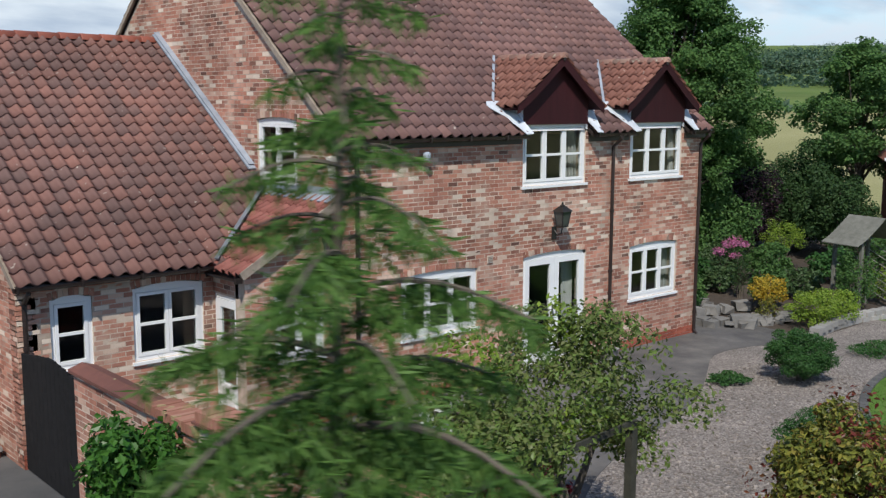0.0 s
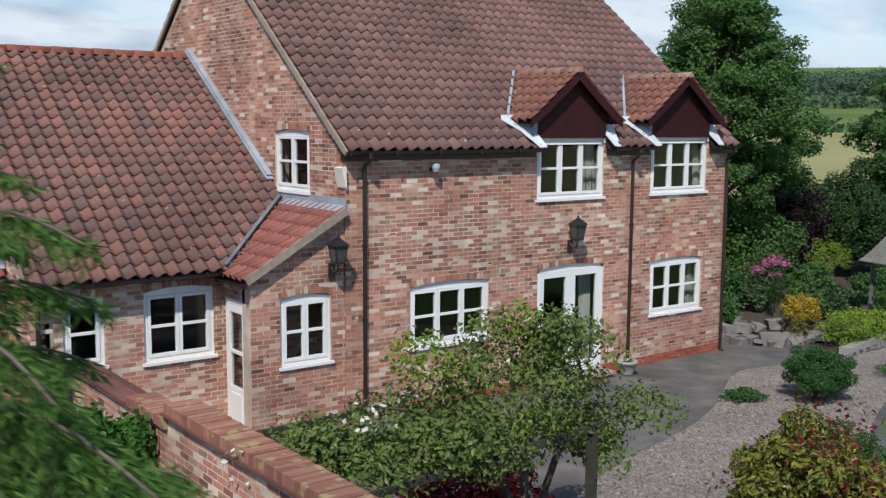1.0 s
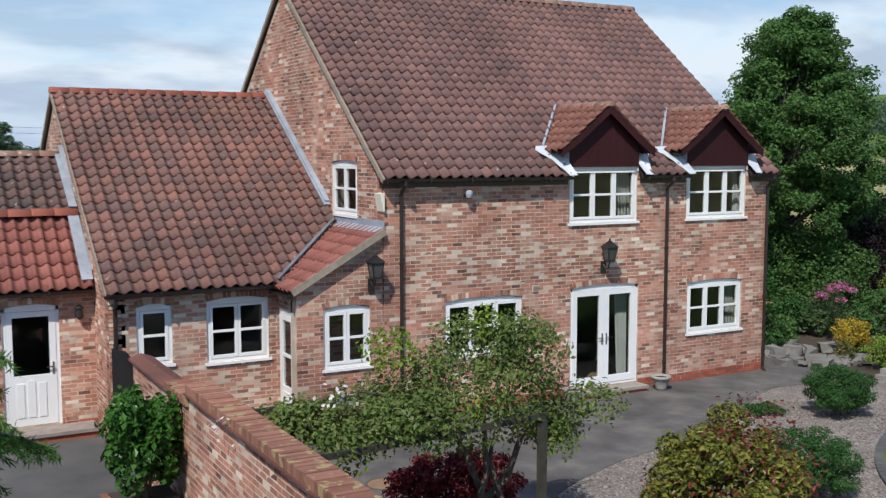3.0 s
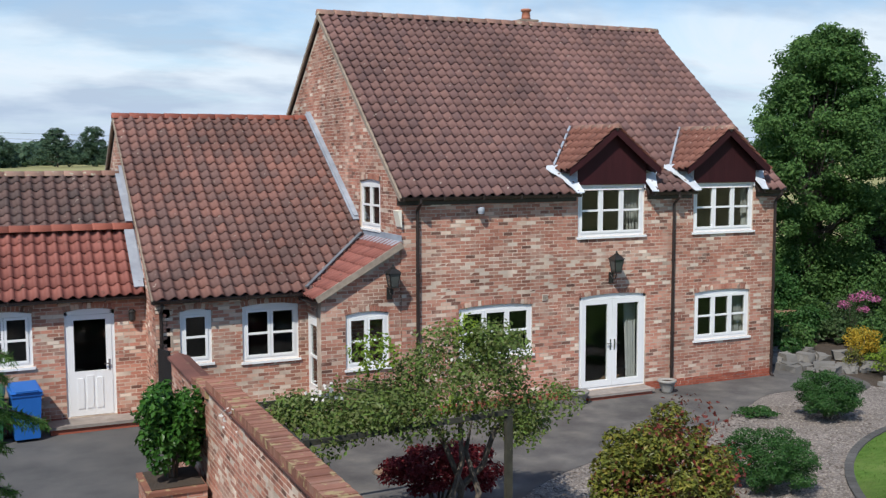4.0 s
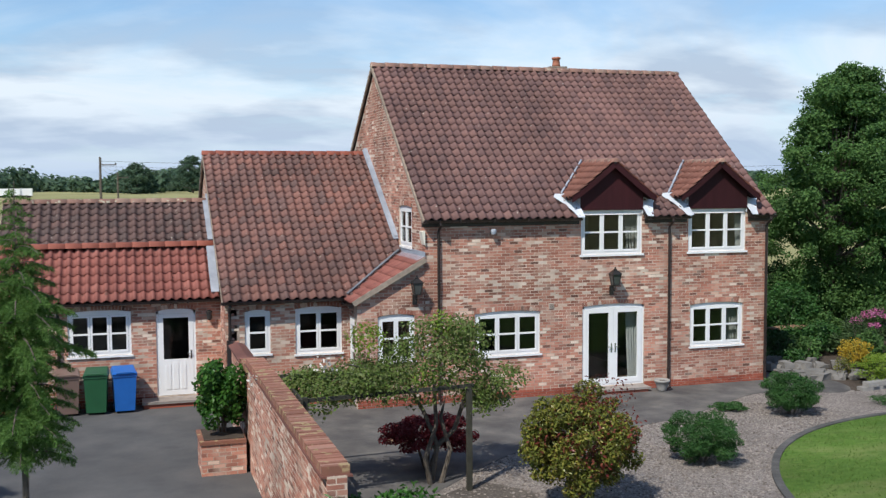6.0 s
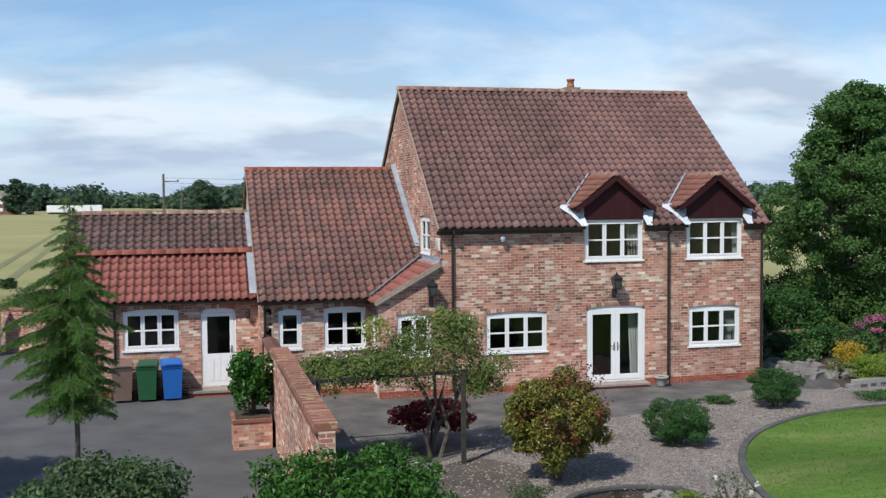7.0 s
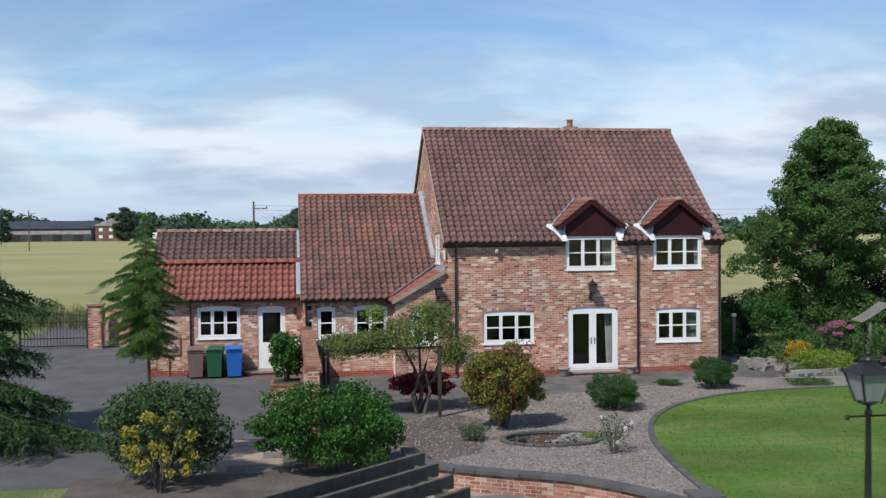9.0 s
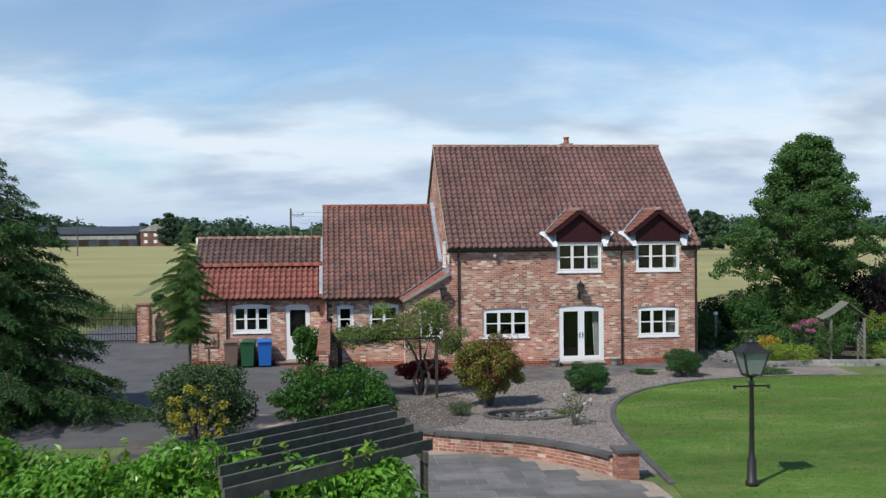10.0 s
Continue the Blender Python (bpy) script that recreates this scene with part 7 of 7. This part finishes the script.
cw = thing("curved_wall", "low curved brick retaining wall with dark stone coping", "wall")
CW = smooth_line([(-2.75, -12.6), (-2.65, -13.6), (-2.2, -14.35), (-1.2, -15.0), (0.0, -15.7), (0.9, -16.7), (1.5, -17.7)], 8)
P = [Vector((x, y, 0)) for x, y in CW]
acc = 0.0
cm_ = Mesh()
for a, b in zip(P, P[1:]):
    cm_.bar((a.x, a.y, 0.205), (b.x, b.y, 0.205), 0.21, 0.36)
part("wall_core", cm_, M_MORTAR, cw)
tot = sum((b - a).length for a, b in zip(P, P[1:]))


def along(s):
    for a, b in zip(P, P[1:]):
        l = (b - a).length
        if s <= l:
            return a.lerp(b, s / l), (b - a).normalized()
        s -= l
    return P[-1], (P[-1] - P[-2]).normalized()


bm = Mesh().box(-0.104, 0.104, -0.110, 0.110, 0, 0.062).mesh("brick", M_BRICK2)
for r in range(5):
    s = 0.12 + (0.11 if r % 2 else 0)
    while s < tot - 0.1:
        p, d = along(s)
        ob = new("brick", bm)
        ob.parent = cw
        ob.location = (p.x, p.y, 0.028 + 0.075 * r)
        ob.rotation_euler = (0, 0, math.atan2(d.y, d.x))
        s += 0.222
s = 0.2
cs = Mesh().box(-0.215, 0.215, -0.17, 0.17, 0, 0.065).mesh("coping_stone", M_SLATE)
while s < tot:
    p, d = along(s)
    ob = new("coping_stone", cs)
    ob.parent = cw
    ob.location = (p.x, p.y, 0.40)
    ob.rotation_euler = (0, 0, math.atan2(d.y, d.x))
    s += 0.435
pier = thing("brick_pier", "square brick pier with a stone cap ending a low wall", "pier", at=(1.65, -17.95, 0.0))
part("core", Mesh().box(-0.215, 0.215, -0.215, 0.215, 0, 0.60), M_MORTAR, pier)
hb_ = Mesh().box(0, 0.213, 0, 0.1, 0, 0.063).mesh("brick", M_BRICK2)
for r in range(8):
    for k in range(4):
        for j in range(2):
            ob = new("brick", hb_)
            ob.parent = pier
            c, sn = ((1, 0), (0, 1), (-1, 0), (0, -1))[k]
            u = (-0.222 + 0.2225 * j) if r % 2 == 0 else (-0.222 + 0.2225 * j)
            ob.location = (c * u + sn * 0.224, sn * u - c * 0.224, 0.004 + 0.075 * r)
            ob.rotation_euler = (0, 0, math.atan2(sn, c))
part("cap", Mesh().box(-0.27, 0.27, -0.27, 0.27, 0.605, 0.67), M_SLATE, pier)

ar = thing("garden_arbour", "weathered timber arbour with a pitched slatted roof and trellis sides", "arbour", at=(15.35, -1.2, 0.02), rz=-12)
for x in (-0.62, 0.62):
    for y in (-0.4, 0.4):
        part("post", Mesh().box(x - 0.04, x + 0.04, y - 0.04, y + 0.04, 0, 1.75), M_GREYWOOD, ar)
    for k in range(7):
        z = 0.15 + 0.2 * k
        part("lattice", Mesh().bar((x, -0.38, z), (x, 0.38, z + 0.3), 0.012, 0.03, (1, 0, 0)).bar((x + 0.013, 0.38, z), (x + 0.013, -0.38, z + 0.3), 0.012, 0.03, (1, 0, 0)), M_GREYWOOD, ar)
for k in range(8):
    s0, s1 = k / 8, (k + 1) / 8
    for sg in (-1, 1):
        f = lambda s: 0.95 * (1 - s) ** 1.0
        za, zb = 1.72 + 0.62 * s0 ** 1.25, 1.72 + 0.62 * s1 ** 1.25 + 0.02
        xa, xb = sg * f(s0), sg * f(s1)
        q = [(xa, -0.55, za), (xb, -0.55, zb), (xb, 0.55, zb), (xa, 0.55, za)]
        t4 = [(x, y, z + 0.02) for x, y, z in q]
        part("roof_slat", Mesh().hexa((q + t4) if sg < 0 else [q[1], q[0], q[3], q[2], t4[1], t4[0], t4[3], t4[2]]), M_GREYWOOD, ar)
shrub("climber", "green climber on the arbour", (14.65, -1.35, 0.02), 0.6, 0.5, 1.75, L_OAK, 3000, (0.07, 0.045), 14, 0.32, seed=44)
bn = thing("garden_table", "brown timber picnic bench in the border", "bench", at=(13.7, 4.1, 0.02), rz=10)
for k in range(5):
    part("top_plank", Mesh().box(-0.8, 0.8, -0.36 + 0.145 * k, -0.225 + 0.145 * k, 0.70, 0.74), M_BENCH, bn)
for x in (-0.6, 0.6):
    part("leg", Mesh().bar((x, -0.5, 0), (x, 0.25, 0.70), 0.06, 0.09), M_BENCH, bn)
    part("leg", Mesh().bar((x + 0.061, 0.5, 0), (x + 0.061, -0.25, 0.70), 0.06, 0.09), M_BENCH, bn)
    part("crossbar", Mesh().box(x - 0.09, x - 0.035, -0.72, 0.72, 0.36, 0.43), M_BENCH, bn)
for s in (-1, 1):
    part("seat", Mesh().box(-0.8, 0.8, s * 0.62 - 0.12, s * 0.62 + 0.12, 0.43, 0.47), M_BENCH, bn)
ps = thing("marker_post", "grey timber post with a white cap", "post", at=(12.15, 4.0, 0.02))
part("shaft", Mesh().box(-0.06, 0.06, -0.06, 0.06, 0, 1.5), M_GREYWOOD, ps)
part("cap", Mesh().box(-0.08, 0.08, -0.08, 0.08, 1.5, 1.62), M_WHITE, ps)

# ================================================================ entrance gate and curved wall
gp = thing("gate_pier", "square brick gate pier with a flat cap", "pier", at=(-13.55, 11.6, 0))
for k, rzz in enumerate((0, 90, 180, 270)):
    wall(gp, "face", pose(0, 0, 0, 0, 0, rzz) @ pose(0, -0.29, 0), -0.29, 0.29, 0, 1.86, (), thick=0.1, seed=80 + k)
part("cap", Mesh().box(-0.35, 0.35, -0.35, 0.35, 1.86, 1.95), M_EDGEBRICK, gp)
eg = thing("entrance_gate", "black iron driveway gate with a dipped top, closed", "gate", at=(-15.3, 11.6, 0))
for i in range(21):
    x = -1.35 + 2.7 * i / 20
    top = 1.55 + 0.32 * abs(x / 1.35) ** 1.6 if x < 0 else 1.55 - 0.05 * x
    part("bar", Mesh().tube([(x, 0, 0.08), (x, 0, top), (x, 0, top + 0.07)], [0.012, 0.012, 0.003], 6), M_BLACK, eg)
for z in (0.12, 0.45, 1.15):
    part("rail", Mesh().box(-1.38, 1.38, -0.02, 0.02, z, z + 0.04), M_BLACK, eg)
part("top_rail", Mesh().tube([(-1.35 + 2.7 * i / 12, 0, (1.50 + 0.32 * abs((-1.35 + 2.7 * i / 12) / 1.35) ** 1.6) if i < 6 else 1.50 - 0.05 * (-1.35 + 2.7 * i / 12)) for i in range(13)], 0.018, 6), M_BLACK, eg)
for x in (-1.40, 1.40):
    part("stile", Mesh().box(x - 0.03, x + 0.03, -0.03, 0.03, 0, 1.72), M_BLACK, eg)
ew = thing("entrance_wall", "curved brick entrance wall with brick coping", "wall")
for i in range(7):
    a, b = radians(200 + 13 * i), radians(200 + 13 * (i + 1))
    p, q = Vector((-11.35 + 2.15 * math.cos(a), 13.6 + 2.1 * math.sin(a), 0)), Vector((-11.35 + 2.15 * math.cos(b), 13.6 + 2.1 * math.sin(b), 0))
    d = q - p
    m = Matrix.Translation(p) @ pose(0, 0, 0, 0, 0, math.degrees(math.atan2(d.y, d.x)))
    wall(ew, "wall_section", m, 0, d.length, 0, 1.55, (), thick=0.22, seed=90 + i)
    part("coping", Mesh().box(-0.01, d.length + 0.01, -0.04, 0.26, 1.55, 1.62), M_EDGEBRICK, ew, m=m)

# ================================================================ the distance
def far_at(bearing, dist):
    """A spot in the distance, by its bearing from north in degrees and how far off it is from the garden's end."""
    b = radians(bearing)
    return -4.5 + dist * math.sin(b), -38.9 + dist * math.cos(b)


def rise(bearing, d):
    """Height of the land that climbs gently away to the north-east of the garden."""
    t = min(1.0, max(0.0, (bearing - 40) / 9))
    return 0.052 * (3 * t * t - 2 * t ** 3) * max(0.0, d - 44) * (1 - 0.10 * math.sin(d * 0.004 + bearing * 0.11))


def hill_band(name, d0, d1, material, label, category):
    V, Q = [], []
    nb, nd = 34, 10
    for j in range(nd + 1):
        d = d0 + (d1 - d0) * (j / nd) ** 1.4
        for i in range(nb + 1):
            b = 39 + 46 * i / nb
            V.append((-9.4 + d * math.sin(radians(b)), -13.4 + d * math.cos(radians(b)), rise(b, d) + 0.012))
    for j in range(nd):
        for i in range(nb):
            a = j * (nb + 1) + i
            Q.append((a, a + 1, a + nb + 2, a + nb + 1))
    return solo(name, raw_mesh(name, V, Q, material, True), material, label, category, kind="structure")


M_PASTURE = mat("pasture", [(0.085, 0.135, 0.035), (0.12, 0.175, 0.048), (0.155, 0.195, 0.065)], rough=0.95, nscale=0.06, stain=0.25, stain_scale=0.02, bump=0.4, bump_scale=3, bump_dist=0.1, spec=0.1)
hill_band("crop_slope", 46, 128, M_FIELD, "pale crop field rising behind the garden", "field")
hill_band("pasture_slope", 128, 330, M_PASTURE, "green pasture beyond the crop", "field")
hill_band("far_hill", 330, 1500, M_PASTURE, "low green hills on the skyline", "hill")
hr = random.Random(31)
hw_ = []
for d_, n_, h_ in ((128, 60, 1.3), (215, 110, 3.2), (330, 130, 6.0), (620, 120, 7.0)):
    for i in range(n_):
        b = 42 + 42 * (i + hr.random()) / n_
        dd = d_ * hr.uniform(0.97, 1.05)
        h = h_ * hr.uniform(0.6, 1.25)
        hw_.append((-9.4 + dd * math.sin(radians(b)), -13.4 + dd * math.cos(radians(b)), rise(b, dd) + h * 0.45, h * 0.9 + 0.006 * d_, h * 0.8, h * 0.55))
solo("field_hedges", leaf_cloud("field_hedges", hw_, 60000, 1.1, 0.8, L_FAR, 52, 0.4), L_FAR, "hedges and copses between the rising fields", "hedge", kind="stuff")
gf_ = random.Random(21)
wb = []
for i in range(900):
    b = radians(-62 + 150 * i / 900 + gf_.uniform(-0.2, 0.2))
    R = 640 + 70 * math.sin(i * 0.13) + gf_.uniform(-45, 45)
    h = gf_.uniform(6.5, 11.5) * (1 + 0.24 * math.sin(i * 0.117) + 0.14 * math.sin(i * 0.41))
    wb.append((-4.5 + R * math.sin(b), -38.9 + R * math.cos(b), h * 0.5, gf_.uniform(4, 10), gf_.uniform(4, 8), h * 0.6))
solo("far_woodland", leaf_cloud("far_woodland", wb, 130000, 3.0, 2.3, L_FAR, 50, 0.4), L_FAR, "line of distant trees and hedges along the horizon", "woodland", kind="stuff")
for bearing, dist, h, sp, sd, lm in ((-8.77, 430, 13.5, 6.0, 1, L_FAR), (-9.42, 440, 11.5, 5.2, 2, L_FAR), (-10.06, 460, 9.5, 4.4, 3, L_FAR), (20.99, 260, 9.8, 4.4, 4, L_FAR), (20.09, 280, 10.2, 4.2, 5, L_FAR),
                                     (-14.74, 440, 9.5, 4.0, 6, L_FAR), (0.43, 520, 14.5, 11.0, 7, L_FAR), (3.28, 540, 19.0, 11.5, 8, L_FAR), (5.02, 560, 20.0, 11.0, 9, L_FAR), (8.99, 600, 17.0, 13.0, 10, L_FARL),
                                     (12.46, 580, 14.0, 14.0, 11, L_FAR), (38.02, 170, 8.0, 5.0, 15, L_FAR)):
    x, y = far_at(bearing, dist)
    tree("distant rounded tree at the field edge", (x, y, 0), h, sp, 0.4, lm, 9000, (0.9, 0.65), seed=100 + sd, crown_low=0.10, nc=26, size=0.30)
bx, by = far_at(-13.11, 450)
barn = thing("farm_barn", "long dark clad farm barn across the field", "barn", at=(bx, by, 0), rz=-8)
part("wall", Mesh().box(-22, 22, 0, 20, 0, 5.4), M_BARN, barn)
part("roof", Mesh().prism([(-0.6, 5.1), (20.6, 5.1), (20.6, 5.35), (10, 8.4), (-0.6, 5.35)], -22.6, 22.6), M_BARN, barn, "dark sheeted roof", m=pose(0, 0, 0, 0, 0, 90) @ Matrix.Diagonal((1, -1, 1, 1)))
part("band", Mesh().box(-21.6, 21.6, -0.08, -0.004, 2.9, 4.5), M_STONE, barn, "pale cladding band")
for k in range(5):
    part("door", Mesh().box(-19 + 8.4 * k, -15.4 + 8.4 * k, -0.14, -0.005, 0, 2.8), M_PIPE, barn, "dark roller door")
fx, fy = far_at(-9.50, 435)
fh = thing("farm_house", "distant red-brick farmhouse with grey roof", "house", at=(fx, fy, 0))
part("wall", Mesh().box(-6, 6, 0, 9, 0, 6.2), M_TILE_MID, fh)
part("roof", Mesh().prism([(-6.4, 6.15), (6.4, 6.15), (6.4, 6.4), (0, 9.2), (-6.4, 6.4)], -0.3, 9.3), M_STONE, fh)
for k in range(3):
    for z in (1.2, 4.0):
        part("window", Mesh().box(-4.6 + 3.9 * k, -3.2 + 3.9 * k, -0.06, 0.02, z, z + 1.3), M_WHITE, fh)
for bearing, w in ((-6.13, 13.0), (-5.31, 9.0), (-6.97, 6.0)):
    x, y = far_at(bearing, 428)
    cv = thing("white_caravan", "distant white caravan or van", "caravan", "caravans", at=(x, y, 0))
    part("body", Mesh().box(-w / 2, w / 2, 0, 3.0, 0.7, 3.4), M_WHITE, cv)
    part("chassis", Mesh().box(-w / 2 + 0.4, w / 2 - 0.4, 0.2, 2.8, 0.0, 0.7), M_BLACK, cv)
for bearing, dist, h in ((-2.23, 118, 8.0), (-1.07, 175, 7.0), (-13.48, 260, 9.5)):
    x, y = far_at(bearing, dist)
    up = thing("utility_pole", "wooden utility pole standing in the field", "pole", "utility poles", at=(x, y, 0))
    part("pole", Mesh().tube([(0, 0, -0.1), (0, 0, h)], [0.15, 0.11], 8), M_BARK, up)
    part("cross_arm", Mesh().box(-0.1, 1.5, -0.06, 0.06, h - 0.8, h - 0.7), M_BARK, up)
    part("insulator", Mesh().lathe([(0.05, h - 0.7), (0.07, h - 0.6), (0.03, h - 0.5)], 8, (1.4, 0, 0)), M_BLACK, up)
wr = Mesh()
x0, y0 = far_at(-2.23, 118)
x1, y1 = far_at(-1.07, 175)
for dz in (0, 0.5):
    wr.tube([(x0 + (x1 - x0) * k / 8, y0 + (y1 - y0) * k / 8, 7.6 - dz - 0.6 * math.sin(math.pi * k / 8)) for k in range(9)], 0.012, 4)
    wr.tube([(x0 + 90 * k / 10, y0 - 20 * k / 10, 7.6 - dz - 0.9 * math.sin(math.pi * k / 10)) for k in range(11)], 0.012, 4)
solo("overhead_wire", wr, M_BLACK, "thin overhead wires between poles", "wire")
shd = thing("brick_shed", "red-brick shed with white bargeboards beyond the border", "shed", at=(24.9, 0.2, 0.005), rz=-60)
part("wall", Mesh().box(-2.2, 2.2, 0, 4.5, 0, 3.5), M_PLINTH, shd)
part("gable", Mesh().prism([(-2.2, 3.5), (2.2, 3.5), (0, 5.1)], 0, 4.5), M_PLINTH, shd)
for sg in (-1, 1):
    part("bargeboard", Mesh().bar((sg * 2.5, -0.06, 3.3), (0, -0.06, 5.2), 0.05, 0.2), M_WHITE, shd)
    part("roof", Mesh().bar((sg * 1.27, 0, 4.28), (sg * 1.27, 4.6, 4.28), 3.2, 0.06, (sg * 0.6, 0, 0.8)), M_TILE_DORM, shd)
M_TRACK = mat("trodden_crop", [(0.15, 0.15, 0.06), (0.20, 0.195, 0.085)], rough=0.95, nscale=0.8, stain=0.2, bump=0.5, bump_scale=6, bump_dist=0.1)
# tractor lines through the crop and the rough headland
tl = []
for k, (x, y) in enumerate(((-18.5, 45), (-21.0, 50))):
    pts = [(x - 0.9 * i, y + 13 * i) for i in range(13)]
    mb = Mesh()
    for (xa, ya), (xb, yb) in zip(pts, pts[1:]):
        mb.hexa([(xa - 0.35, ya, 0.002), (xa + 0.35, ya, 0.002), (xb + 0.35, yb, 0.002), (xb - 0.35, yb, 0.002), (xa - 0.35, ya, 0.02), (xa + 0.35, ya, 0.02), (xb + 0.35, yb, 0.02), (xb - 0.35, yb, 0.02)])
    solo("tractor_track", mb, M_TRACK, "darker wheel track through the crop", "track", kind="structure")
for k, (x, y, r, h, lm) in enumerate(((-17.6, 40.5, 0.55, 0.7, L_DARK), (-14.6, 41.5, 0.5, 0.6, L_DARK), (-14.2, 25.5, 1.0, 1.5, L_GREY), (-19.5, 27.5, 1.3, 1.2, L_GREY), (-24.5, 28.0, 1.5, 1.4, L_GREY), (-11.4, 26.5, 0.9, 1.1, L_GREY))):
    shrub("scrub_bush", "scrubby bush at the edge of the crop", (x, y, 0.0), r, r * 0.8, h, lm, 1300, (0.12, 0.07), 12, 0.34, seed=400 + k, group="scrub bushes")
gg = np.random.default_rng(90)
n = 9000
px_ = np.stack([gg.uniform(-34, -8, n), 20.5 + (-8 - gg.uniform(-34, -8, n)) * -0.0 + gg.uniform(0, 7, n) + 1.0 * np.sin(np.arange(n) * 0.01), np.zeros(n)], 1)
dirs = np.stack([gg.normal(0, 0.25, n), gg.normal(0, 0.25, n), np.ones(n)], 1)
sd_ = np.stack([np.cos(gg.uniform(0, 6.3, n)), np.sin(gg.uniform(0, 6.3, n)), np.zeros(n)], 1) * 0.02
hh = gg.uniform(0.3, 1.0, n)[:, None]
v = np.stack([px_ - sd_, px_ + sd_, px_ + dirs * hh + sd_ * 0.2, px_ + dirs * hh - sd_ * 0.2], 1)
solo("tall_grass", raw_mesh("tall_grass", v.reshape(-1, 3), np.arange(4 * n).reshape(-1, 4), L_GRASS), L_GRASS, "tall seeding grass along the field edge", "grass", kind="stuff")

# fine blades over the lawn and its worn patches
n = 40000
gx = gg.uniform(2.2, 17.0, n)
gy = -4.6 - 19.0 * gg.random(n) ** 1.2
ok = gx > np.interp(gy, [q[1] for q in LAWN[:42]], [q[0] for q in LAWN[:42]]) + 0.12
px_ = np.stack([gx[ok], gy[ok], np.full(ok.sum(), 0.038)], 1)
n = len(px_)
dirs = np.stack([gg.normal(0, 0.7, n), gg.normal(0, 0.7, n), np.ones(n)], 1)
ang = gg.uniform(0, 6.3, n)
sd_ = np.stack([np.cos(ang), np.sin(ang), np.zeros(n)], 1) * 0.010
hh = gg.uniform(0.014, 0.045, n)[:, None]
v = np.stack([px_ - sd_, px_ + sd_, px_ + dirs * hh + sd_ * 0.3, px_ + dirs * hh - sd_ * 0.3], 1)
L_LAWN = leafm("lawn_blade", [(0.095, 0.18, 0.032), (0.12, 0.21, 0.042), (0.155, 0.24, 0.055), (0.20, 0.25, 0.08)], rough=0.6, tr=0.5)
solo("lawn_grass", raw_mesh("lawn_grass", v.reshape(-1, 3), np.arange(4 * n).reshape(-1, 4), L_LAWN), L_LAWN, "short uneven grass of the mown lawn", "grass", kind="stuff")
